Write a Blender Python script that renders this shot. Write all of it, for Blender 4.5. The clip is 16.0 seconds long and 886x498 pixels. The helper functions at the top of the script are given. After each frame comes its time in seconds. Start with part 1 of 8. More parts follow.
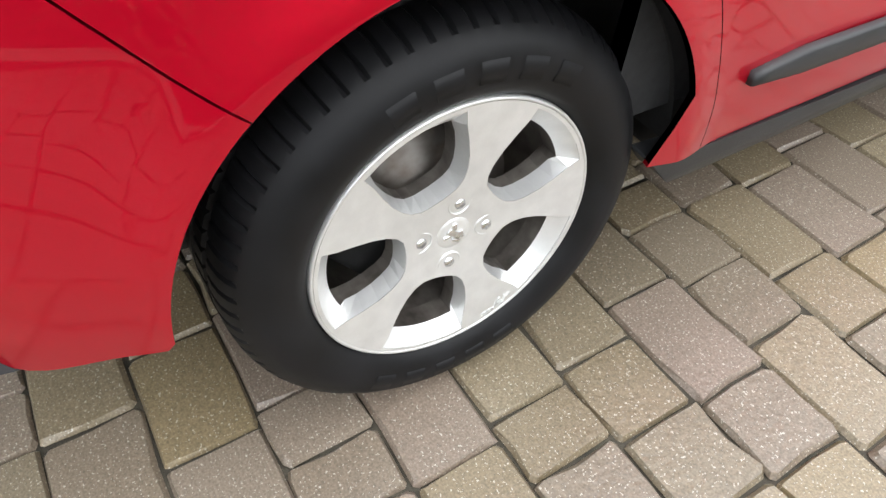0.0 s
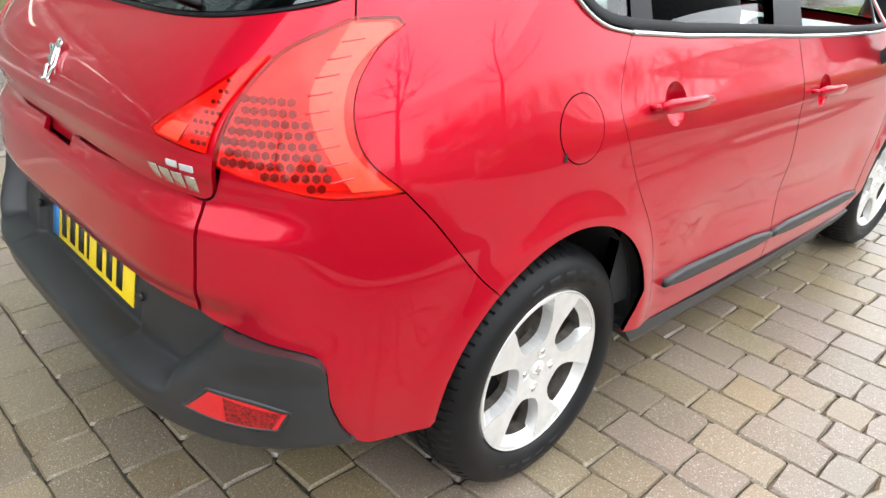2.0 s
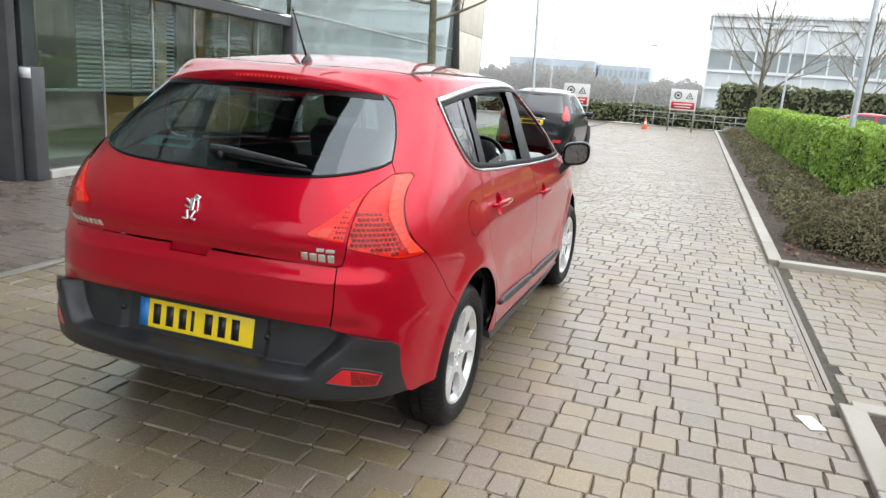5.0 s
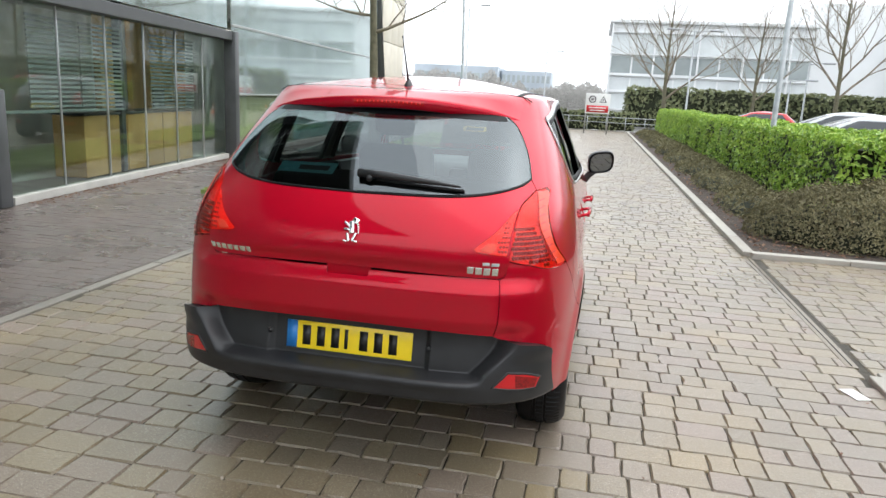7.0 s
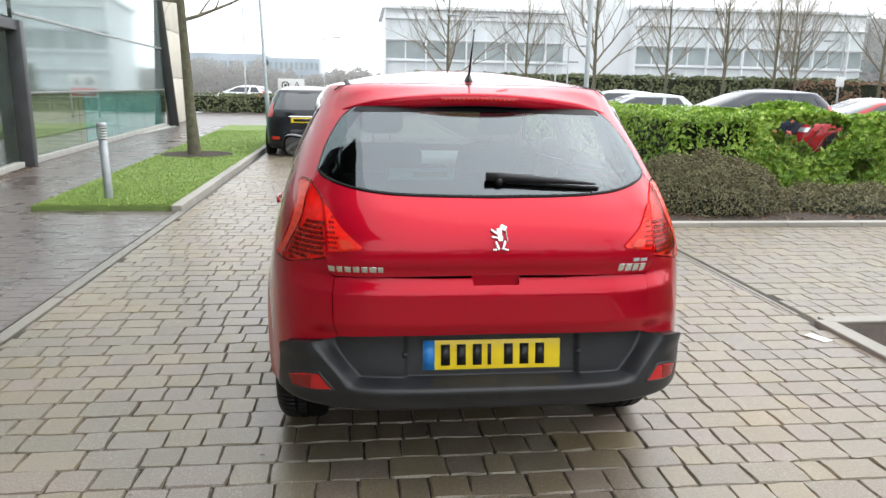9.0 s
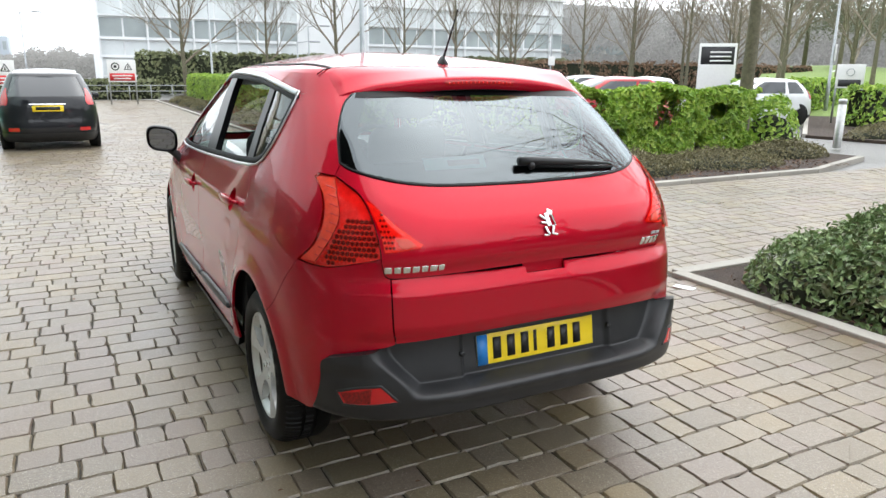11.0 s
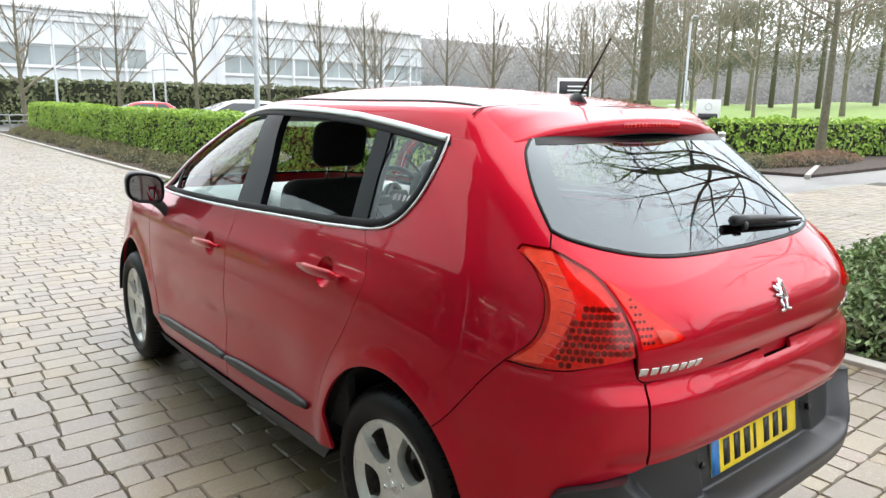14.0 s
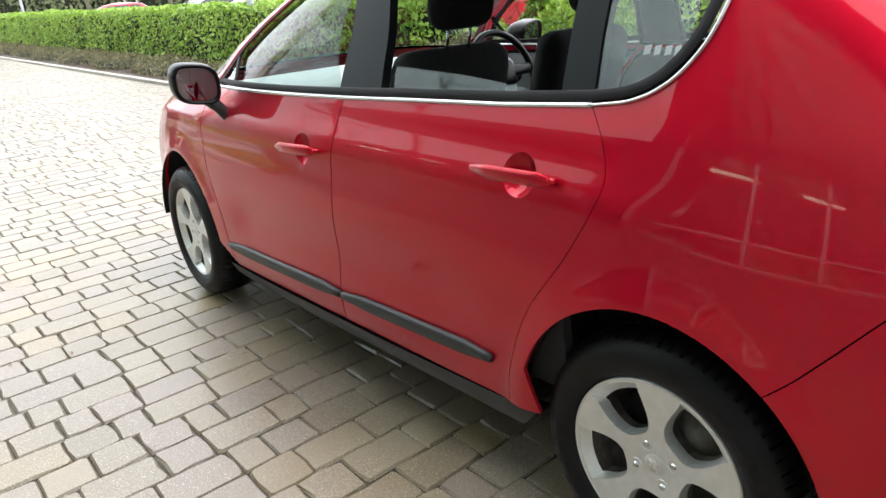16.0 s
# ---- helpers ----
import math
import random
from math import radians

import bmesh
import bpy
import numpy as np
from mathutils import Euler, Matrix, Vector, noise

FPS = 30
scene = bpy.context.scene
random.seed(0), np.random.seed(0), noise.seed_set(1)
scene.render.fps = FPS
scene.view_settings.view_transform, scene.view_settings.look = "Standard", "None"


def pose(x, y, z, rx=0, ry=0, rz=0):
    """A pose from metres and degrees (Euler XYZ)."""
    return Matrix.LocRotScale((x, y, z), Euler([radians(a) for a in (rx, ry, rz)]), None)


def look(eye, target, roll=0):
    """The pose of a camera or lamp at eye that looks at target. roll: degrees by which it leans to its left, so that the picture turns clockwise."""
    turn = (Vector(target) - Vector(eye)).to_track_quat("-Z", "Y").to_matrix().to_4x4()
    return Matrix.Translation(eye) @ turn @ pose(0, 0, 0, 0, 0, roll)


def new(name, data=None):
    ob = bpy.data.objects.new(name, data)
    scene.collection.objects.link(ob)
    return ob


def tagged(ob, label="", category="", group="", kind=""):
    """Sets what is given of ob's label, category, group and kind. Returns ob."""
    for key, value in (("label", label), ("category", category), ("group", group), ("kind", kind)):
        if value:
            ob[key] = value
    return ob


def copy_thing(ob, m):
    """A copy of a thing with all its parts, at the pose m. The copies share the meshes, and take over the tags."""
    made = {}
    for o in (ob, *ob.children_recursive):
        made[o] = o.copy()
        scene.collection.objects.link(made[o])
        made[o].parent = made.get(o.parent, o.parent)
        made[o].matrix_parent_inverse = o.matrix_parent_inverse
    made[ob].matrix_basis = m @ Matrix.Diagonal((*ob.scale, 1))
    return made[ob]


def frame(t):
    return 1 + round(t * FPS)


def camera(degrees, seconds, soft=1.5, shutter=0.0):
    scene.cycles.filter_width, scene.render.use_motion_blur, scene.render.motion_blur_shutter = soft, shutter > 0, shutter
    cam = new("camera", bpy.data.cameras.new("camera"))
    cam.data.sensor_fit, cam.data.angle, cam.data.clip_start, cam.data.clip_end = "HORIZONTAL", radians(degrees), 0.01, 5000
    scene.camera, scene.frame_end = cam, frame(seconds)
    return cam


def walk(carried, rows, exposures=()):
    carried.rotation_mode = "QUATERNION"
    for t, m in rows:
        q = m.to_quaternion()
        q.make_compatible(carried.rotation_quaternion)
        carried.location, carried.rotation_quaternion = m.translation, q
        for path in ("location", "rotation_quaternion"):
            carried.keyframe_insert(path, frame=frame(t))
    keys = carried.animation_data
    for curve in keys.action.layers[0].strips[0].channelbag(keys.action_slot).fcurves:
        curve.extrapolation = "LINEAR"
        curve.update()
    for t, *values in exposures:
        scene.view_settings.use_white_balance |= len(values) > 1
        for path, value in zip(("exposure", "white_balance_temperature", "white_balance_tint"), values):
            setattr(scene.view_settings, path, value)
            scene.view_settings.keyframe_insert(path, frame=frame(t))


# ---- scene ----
cam = camera(64.0, 16.0)
PATH = [
    (0, (1.422, -0.369, 1.034), (0.239, 0.332, -0.418), -0.2),
    (0.5, (1.473, -0.506, 1.133), (0.187, 0.326, -0.154), 0.6),
    (1, (1.574, -0.681, 1.221), (0.212, 0.302, 0.135), 0.9),
    (1.5, (1.659, -0.966, 1.25), (0.347, 0.216, 0.312), 4.0),
    (2, (1.695, -1.26, 1.336), (0.425, 0.039, 0.5), 4.5),
    (2.5, (1.719, -1.549, 1.403), (0.553, -0.099, 0.67), 3.8),
    (3, (1.802, -1.82, 1.426), (0.717, -0.27, 0.777), 3.4),
    (3.5, (1.814, -2.052, 1.474), (0.834, -0.411, 0.886), 4.0),
    (4, (1.763, -2.33, 1.476), (0.94, -0.578, 0.971), 6.3),
    (4.2, (1.749, -2.441, 1.487), (0.982, -0.663, 0.986), 5.8),
    (6.3, (1.267, -3.286, 1.532), (0.794, -1.389, 1.112), 4.4),
    (6.5, (1.144, -3.291, 1.527), (0.699, -1.389, 1.1), 4.4),
    (7, (0.872, -3.297, 1.531), (0.488, -1.382, 1.103), 2.9),
    (7.5, (0.55, -3.344, 1.53), (0.264, -1.407, 1.123), 2.0),
    (8, (0.212, -3.334, 1.527), (0.098, -1.382, 1.104), 1.1),
    (8.5, (-0.133, -3.242, 1.536), (-0.09, -1.29, 1.102), 1.0),
    (9, (-0.481, -3.218, 1.528), (-0.254, -1.281, 1.085), 1.1),
    (9.5, (-0.774, -3.178, 1.523), (-0.299, -1.296, 1.039), 0.6),
    (10, (-1.04, -3.045, 1.529), (-0.378, -1.225, 1.028), -1.6),
    (10.2, (-1.136, -2.999, 1.538), (-0.418, -1.201, 1.037), -1.7),
    (12.3, (-1.905, -2.387, 1.494), (-0.764, -0.802, 1.062), 1.2),
    (12.5, (-1.964, -2.332, 1.498), (-0.806, -0.757, 1.074), -0.6),
    (13, (-2.071, -2.184, 1.517), (-0.841, -0.664, 1.096), -0.6),
    (13.5, (-2.071, -1.942, 1.523), (-0.817, -0.439, 1.111), 1.0),
    (14, (-2.048, -1.7, 1.537), (-0.8, -0.189, 1.139), 1.1),
    (14.5, (-2.088, -1.45, 1.536), (-0.825, 0.05, 1.139), 2.2),
    (15, (-2.117, -1.203, 1.509), (-0.863, 0.292, 1.07), 1.7),
    (15.5, (-2.074, -0.946, 1.477), (-0.869, 0.548, 0.918), -0.4),
    (16, (-2.038, -0.752, 1.411), (-0.847, 0.691, 0.704), -4.1),
]
walk(cam, [(t, look(eye, target, roll)) for t, eye, target, roll in PATH], exposures=[(0, 1.16), (1, 1.42), (2, 1.42), (3, 1.02), (4, 0.82), (10, 0.79), (12.5, 1.1), (14, 1.14), (15, 1.18), (16, 1.52)])
# ---- world and light: flat overcast daylight ----
world = bpy.data.worlds.new("overcast")
scene.world = world
world.use_nodes = True
wn = world.node_tree.nodes
wl = world.node_tree.links
sky = wn.new("ShaderNodeTexSky")
sky.sky_type = "NISHITA"
sky.sun_disc = False
sky.sun_elevation = radians(61)
sky.sun_rotation = radians(67)
sky.air_density, sky.dust_density, sky.ozone_density = 1.0, 4.0, 1.0
# cloud cover: the sky's own light, evened out to a white overcast
hsv = wn.new("ShaderNodeHueSaturation")
hsv.inputs["Saturation"].default_value = 0.12
wl.new(sky.outputs[0], hsv.inputs["Color"])
cloud = wn.new("ShaderNodeMix")
cloud.data_type = "RGBA"
cloud.inputs["Factor"].default_value = 0.78
wl.new(hsv.outputs[0], cloud.inputs["A"])
cloud.inputs["B"].default_value = (9.4, 9.9, 10.5, 1)
wl.new(cloud.outputs["Result"], wn["Background"].inputs["Color"])
wn["Background"].inputs["Strength"].default_value = 0.15
sun = new("sun", bpy.data.lights.new("sun", "SUN"))
sun.data.energy, sun.data.angle, sun.data.color = 0.7, radians(80), (1.0, 0.98, 0.95)
sun.matrix_world = look((7, 3, 14), (0, 0, 0))

# ---- materials ----


def mat(name, colour, rough=0.5, metal=0.0, coat=0.0, spec=0.5, bump=0.0, bscale=60.0, vary=0.0, vscale=8.0, fine=0.0, fscale=200.0, second=None, rvary=0.0, island=0.0):
    """A surface with colour varied at two scales, relief and uneven gloss, all in metres of the object's own space."""
    m = bpy.data.materials.new(name)
    m.use_nodes = True
    n, l = m.node_tree.nodes, m.node_tree.links
    b = n["Principled BSDF"]
    b.inputs["Base Color"].default_value = (*colour, 1)
    b.inputs["Roughness"].default_value = rough
    b.inputs["Metallic"].default_value = metal
    b.inputs["Coat Weight"].default_value = coat
    b.inputs["Coat Roughness"].default_value = 0.03
    b.inputs["Specular IOR Level"].default_value = spec
    geo = n.new("ShaderNodeNewGeometry")
    out = None
    if vary or second:
        t = n.new("ShaderNodeTexNoise")
        t.inputs["Scale"].default_value, t.inputs["Detail"].default_value = vscale, 6
        l.new(geo.outputs["Position"], t.inputs["Vector"])
        r = n.new("ShaderNodeValToRGB")
        a = second or tuple(c * (1 - vary) for c in colour)
        z = colour if second else tuple(min(1, c * (1 + vary)) for c in colour)
        r.color_ramp.elements[0].color, r.color_ramp.elements[1].color = (*a, 1), (*z, 1)
        r.color_ramp.elements[0].position, r.color_ramp.elements[1].position = 0.32, 0.68
        l.new(t.outputs["Fac"], r.inputs["Fac"])
        out = r.outputs["Color"]
        if rvary:
            q = n.new("ShaderNodeMapRange")
            q.inputs["To Min"].default_value, q.inputs["To Max"].default_value = max(0.02, rough - rvary), rough + rvary
            l.new(t.outputs["Fac"], q.inputs["Value"])
            l.new(q.outputs[0], b.inputs["Roughness"])
    if fine:
        t = n.new("ShaderNodeTexNoise")
        t.inputs["Scale"].default_value, t.inputs["Detail"].default_value = fscale, 4
        l.new(geo.outputs["Position"], t.inputs["Vector"])
        q = n.new("ShaderNodeMapRange")
        q.inputs["From Min"].default_value, q.inputs["From Max"].default_value = 0.25, 0.75
        q.inputs["To Min"].default_value, q.inputs["To Max"].default_value = 1 - fine, 1 + fine
        l.new(t.outputs["Fac"], q.inputs["Value"])
        x = n.new("ShaderNodeVectorMath")
        x.operation = "SCALE"
        if out:
            l.new(out, x.inputs[0])
        else:
            x.inputs[0].default_value = colour
        l.new(q.outputs[0], x.inputs["Scale"])
        out = x.outputs[0]
    if island:
        q = n.new("ShaderNodeMapRange")
        q.inputs["To Min"].default_value, q.inputs["To Max"].default_value = 1 - island, 1 + island
        l.new(geo.outputs["Random Per Island"], q.inputs["Value"])
        x = n.new("ShaderNodeVectorMath")
        x.operation = "SCALE"
        if out:
            l.new(out, x.inputs[0])
        else:
            x.inputs[0].default_value = colour
        l.new(q.outputs[0], x.inputs["Scale"])
        out = x.outputs[0]
    if out:
        l.new(out, b.inputs["Base Color"])
    if bump:
        t = n.new("ShaderNodeTexNoise")
        t.inputs["Scale"].default_value, t.inputs["Detail"].default_value = bscale, 5
        l.new(geo.outputs["Position"], t.inputs["Vector"])
        u = n.new("ShaderNodeBump")
        u.inputs["Strength"].default_value, u.inputs["Distance"].default_value = min(1.0, bump * 10), 0.02 * bump
        l.new(t.outputs["Fac"], u.inputs["Height"])
        l.new(u.outputs[0], b.inputs["Normal"])
    return m


def glass(name, colour, rough=0.0, mixf=0.0, tint=None):
    """Thin window glass: clear with a tint, mirror-like at grazing angles."""
    m = bpy.data.materials.new(name)
    m.use_nodes = True
    n, l = m.node_tree.nodes, m.node_tree.links
    n.remove(n["Principled BSDF"])
    t, g, f, x = n.new("ShaderNodeBsdfTransparent"), n.new("ShaderNodeBsdfGlossy"), n.new("ShaderNodeLayerWeight"), n.new("ShaderNodeMixShader")
    t.inputs["Color"].default_value = (*colour, 1)
    g.inputs["Roughness"].default_value = rough
    g.inputs["Color"].default_value = (*(tint or (1, 1, 1)), 1)
    f.inputs["Blend"].default_value = 0.5
    w = n.new("ShaderNodeMath")
    w.operation = "POWER"
    w.inputs[1].default_value = 4.5
    l.new(f.outputs["Facing"], w.inputs[0])
    k = n.new("ShaderNodeMath")
    k.operation = "MULTIPLY_ADD"
    k.inputs[1].default_value, k.inputs[2].default_value = 0.9, 0.05 + mixf
    k.use_clamp = True
    l.new(w.outputs[0], k.inputs[0])
    l.new(k.outputs[0], x.inputs["Fac"])
    l.new(t.outputs[0], x.inputs[1])
    l.new(g.outputs[0], x.inputs[2])
    l.new(x.outputs[0], n["Material Output"].inputs["Surface"])
    return m


def part(name, bm, material, parent=None, label="", smooth=True):
    """One mesh object from a bmesh, under a thing or a part."""
    me = bpy.data.meshes.new(name)
    bm.to_mesh(me)
    bm.free()
    if smooth:
        for p in me.polygons:
            p.use_smooth = True
    me.materials.append(material)
    ob = new(name, me)
    ob.parent = parent
    if label:
        ob["label"] = label
    return ob


def thing(name, label, category, group="", m=None):
    ob = new(name)
    ob.empty_display_size = 0.1
    if m is not None:
        ob.matrix_world = m
    return tagged(ob, label, category, group)


def box(bm, x0, x1, y0, y1, z0, z1, bevel=0.0, m=None, seg=2):
    ret = bmesh.ops.create_cube(bm, size=1)
    vs = ret["verts"]
    for v in vs:
        v.co = Vector(((x0 + x1) / 2 + v.co.x * (x1 - x0), (y0 + y1) / 2 + v.co.y * (y1 - y0), (z0 + z1) / 2 + v.co.z * (z1 - z0)))
    if bevel:
        es = list({e for v in vs for e in v.link_edges})
        r = bmesh.ops.bevel(bm, geom=es, offset=bevel, segments=seg, affect="EDGES", profile=0.5)
        vs = list({v for f in r["faces"] for v in f.verts} | {v for v in vs if v.is_valid})
    if m is not None:
        bmesh.ops.transform(bm, matrix=m, verts=vs)
    return vs


def tube(bm, pts, radii, sides=8, cap=True):
    """A round bar along a line of points, with a radius at each."""
    pts = [Vector(p) for p in pts]
    rings = []
    up = Vector((0.13, 0.21, 0.97))
    for i, p in enumerate(pts):
        d = (pts[min(i + 1, len(pts) - 1)] - pts[max(i - 1, 0)]).normalized()
        a = d.cross(up)
        a = a.normalized() if a.length > 1e-3 else d.orthogonal().normalized()
        b = d.cross(a)
        r = radii[i] if hasattr(radii, "__len__") else radii
        rings.append([bm.verts.new(p + r * (math.cos(k * math.tau / sides) * a + math.sin(k * math.tau / sides) * b)) for k in range(sides)])
    for q, w in zip(rings, rings[1:]):
        for k in range(sides):
            bm.faces.new((q[k], q[(k + 1) % sides], w[(k + 1) % sides], w[k]))
    if cap:
        bm.faces.new(rings[0][::-1])
        bm.faces.new(rings[-1])


def lathe(bm, prof, seg=48, axis="x", close=False):
    """A turned form: profile of (radius, along) pairs about an axis."""
    rings = []
    for r, a in prof:
        ring = []
        for k in range(seg):
            c, s = math.cos(k * math.tau / seg) * r, math.sin(k * math.tau / seg) * r
            ring.append(bm.verts.new({"x": (a, c, s), "y": (c, a, s), "z": (c, s, a)}[axis]))
        rings.append(ring)
    pairs = list(zip(rings, rings[1:])) + ([(rings[-1], rings[0])] if close else [])
    for q, w in pairs:
        for k in range(seg):
            bm.faces.new((q[k], q[(k + 1) % seg], w[(k + 1) % seg], w[k]))
    return rings

# ---- the red car's outer form: waterlines at each height, rounded at both ends ----
YC = 0.45
Z_T = [0.17, 0.22, 0.28, 0.34, 0.42, 0.50, 0.60, 0.70, 0.80, 0.90, 0.97, 1.03, 1.09, 1.155, 1.21, 1.30, 1.38, 1.44, 1.50, 1.53]
W_T = [0.800, 0.840, 0.862, 0.872, 0.877, 0.880, 0.883, 0.883, 0.877, 0.865, 0.851, 0.837, 0.822, 0.799, 0.779, 0.744, 0.710, 0.684, 0.661, 0.640]
N_REAR, N_FRONT = 4.5, 5.0  # squareness of the plan at each end
R_T = [-0.66, -0.74, -0.80, -0.825, -0.838, -0.838, -0.815, -0.808, -0.803, -0.797, -0.784, -0.760, -0.715, -0.645, -0.582, -0.475, -0.37, -0.285, -0.205, -0.17]
F_T = [3.35, 3.42, 3.48, 3.51, 3.53, 3.53, 3.52, 3.49, 3.43, 3.33, 3.15, 2.90, 2.64, 2.50, 2.39, 2.18, 1.97, 1.80, 1.62, 1.52]
ZF = np.linspace(0.17, 1.53, 273)


def smoothed(values):
    v = np.interp(ZF, Z_T, values)
    k = np.hanning(19)
    k /= k.sum()
    return np.convolve(np.r_[2 * v[0] - v[1:10][::-1], v, 2 * v[-1] - v[-10:-1][::-1]], k, "valid")


WF, RF, FF = smoothed(W_T), smoothed(R_T), smoothed(F_T)
ZTOP, APEX, CROWN = 1.53, 0.85, 0.092


def skin(th, v):
    """The car's surface. th: degrees round from the tail's middle (90: flank, 180: nose; minus: left). v: height up to ZTOP; past it, 0 to 1 from the roof's rim to its crown."""
    th, v = np.asarray(th, float), np.asarray(v, float)
    z = np.minimum(v, ZTOP)
    k = 1 - np.clip(v - ZTOP, 0, 1)
    a = np.radians(th)
    s, c = np.sin(a), np.cos(a)
    n = np.where(c >= 0, N_REAR, N_FRONT)
    r = (np.abs(s) ** n + np.abs(c) ** n) ** (-1 / n)
    L = np.where(c >= 0, YC - np.interp(z, ZF, RF), np.interp(z, ZF, FF) - YC)
    x, y = np.interp(z, ZF, WF) * r * s, YC - L * r * c
    return np.stack([x * k, APEX + (y - APEX) * k, z + CROWN * (1 - k ** 1.8)], -1)


def around(x, y, z):
    """The skin's th for a point at height z."""
    dy = YC - y
    L = YC - np.interp(z, ZF, RF) if dy >= 0 else np.interp(z, ZF, FF) - YC
    return math.degrees(math.atan2(x / np.interp(z, ZF, WF), dy / L))

from mathutils import geometry

MET = 0.022  # metres to a degree of th, to space points evenly


def base_normal(th, v):
    a, b = skin(th + 0.05, v) - skin(th - 0.05, v), skin(th, v + 0.002) - skin(th, v - 0.002)
    n = np.cross(a, b)
    n /= np.linalg.norm(n, axis=-1, keepdims=True) + 1e-12
    return n


def raised(th, v, off, disp=None):
    d = off + (disp(th, v) if disp is not None else 0)
    return skin(th, v) + base_normal(th, v) * np.broadcast_to(np.asarray(d, float), np.shape(th))[..., None]


def raised_normal(th, v, off, disp=None):
    a = raised(th + 0.08, v, off, disp) - raised(th - 0.08, v, off, disp)
    b = raised(th, v + 0.002, off, disp) - raised(th, v - 0.002, off, disp)
    n = np.cross(a, b)
    return n / (np.linalg.norm(n, axis=-1, keepdims=True) + 1e-12)


def Y(y, z, *corner):
    """A point of the right flank, given by how far forward and how high it lies."""
    w = np.interp(z, ZF, WF)
    dy = YC - y
    L = YC - np.interp(z, ZF, RF) if dy >= 0 else np.interp(z, ZF, FF) - YC
    n = N_REAR if dy >= 0 else N_FRONT
    x = w * max(1e-6, 1 - min(1, abs(dy) / L) ** n) ** (1 / n)
    return (math.degrees(math.atan2(x / w, dy / L)), z, *corner)


def curve(pts, step=0.012):
    """A smooth line through points (th, v); a third value marks a corner."""
    out = []
    p = [np.array((q[0] * MET, q[1])) for q in pts]
    hard = [len(q) > 2 for q in pts]
    for i in range(len(p) - 1):
        a, b = p[i], p[i + 1]
        a0 = a - (b - a) if i == 0 or hard[i] else p[i - 1]
        b1 = b + (b - a) if i + 2 >= len(p) or hard[i + 1] else p[i + 2]
        n = max(1, int(np.linalg.norm(b - a) / step))
        ma = (b - a0) * 0.5 if not (i == 0 or hard[i]) else (b - a)
        mb = (b1 - a) * 0.5 if not (i + 2 >= len(p) or hard[i + 1]) else (b - a)
        for k in range(n):
            t = k / n
            q = (2 * t**3 - 3 * t * t + 1) * a + (t**3 - 2 * t * t + t) * ma + (3 * t * t - 2 * t**3) * b + (t**3 - t * t) * mb
            out.append((q[0] / MET, q[1]))
    out.append((p[-1][0] / MET, p[-1][1]))
    return out


def joined(*lines):
    out = []
    for l in lines:
        for q in l:
            if not out or abs(q[0] - out[-1][0]) * MET + abs(q[1] - out[-1][1]) > 0.002:
                out.append(q)
    if abs(out[0][0] - out[-1][0]) * MET + abs(out[0][1] - out[-1][1]) < 0.002:
        out.pop()
    return out


def mirrored(line):
    return [(-a, b) for a, b in line][::-1]


def inset(poly, d):
    p = np.array([(a * MET, b) for a, b in poly])
    area = 0.5 * np.sum(p[:, 0] * np.roll(p[:, 1], -1) - np.roll(p[:, 0], -1) * p[:, 1])
    t = np.roll(p, -1, 0) - np.roll(p, 1, 0)
    n = np.stack([-t[:, 1], t[:, 0]], 1)
    n /= np.linalg.norm(n, axis=1, keepdims=True) + 1e-9
    return p + n * d * np.sign(area)


def inside(pts, poly):
    x, y = pts[:, 0], pts[:, 1]
    ins = np.zeros(len(pts), bool)
    q = np.roll(poly, -1, 0)
    for (x0, y0), (x1, y1) in zip(poly, q):
        c = ((y0 > y) != (y1 > y)) & (x < (x1 - x0) * (y - y0) / (y1 - y0 + 1e-15) + x0)
        ins ^= c
    return ins


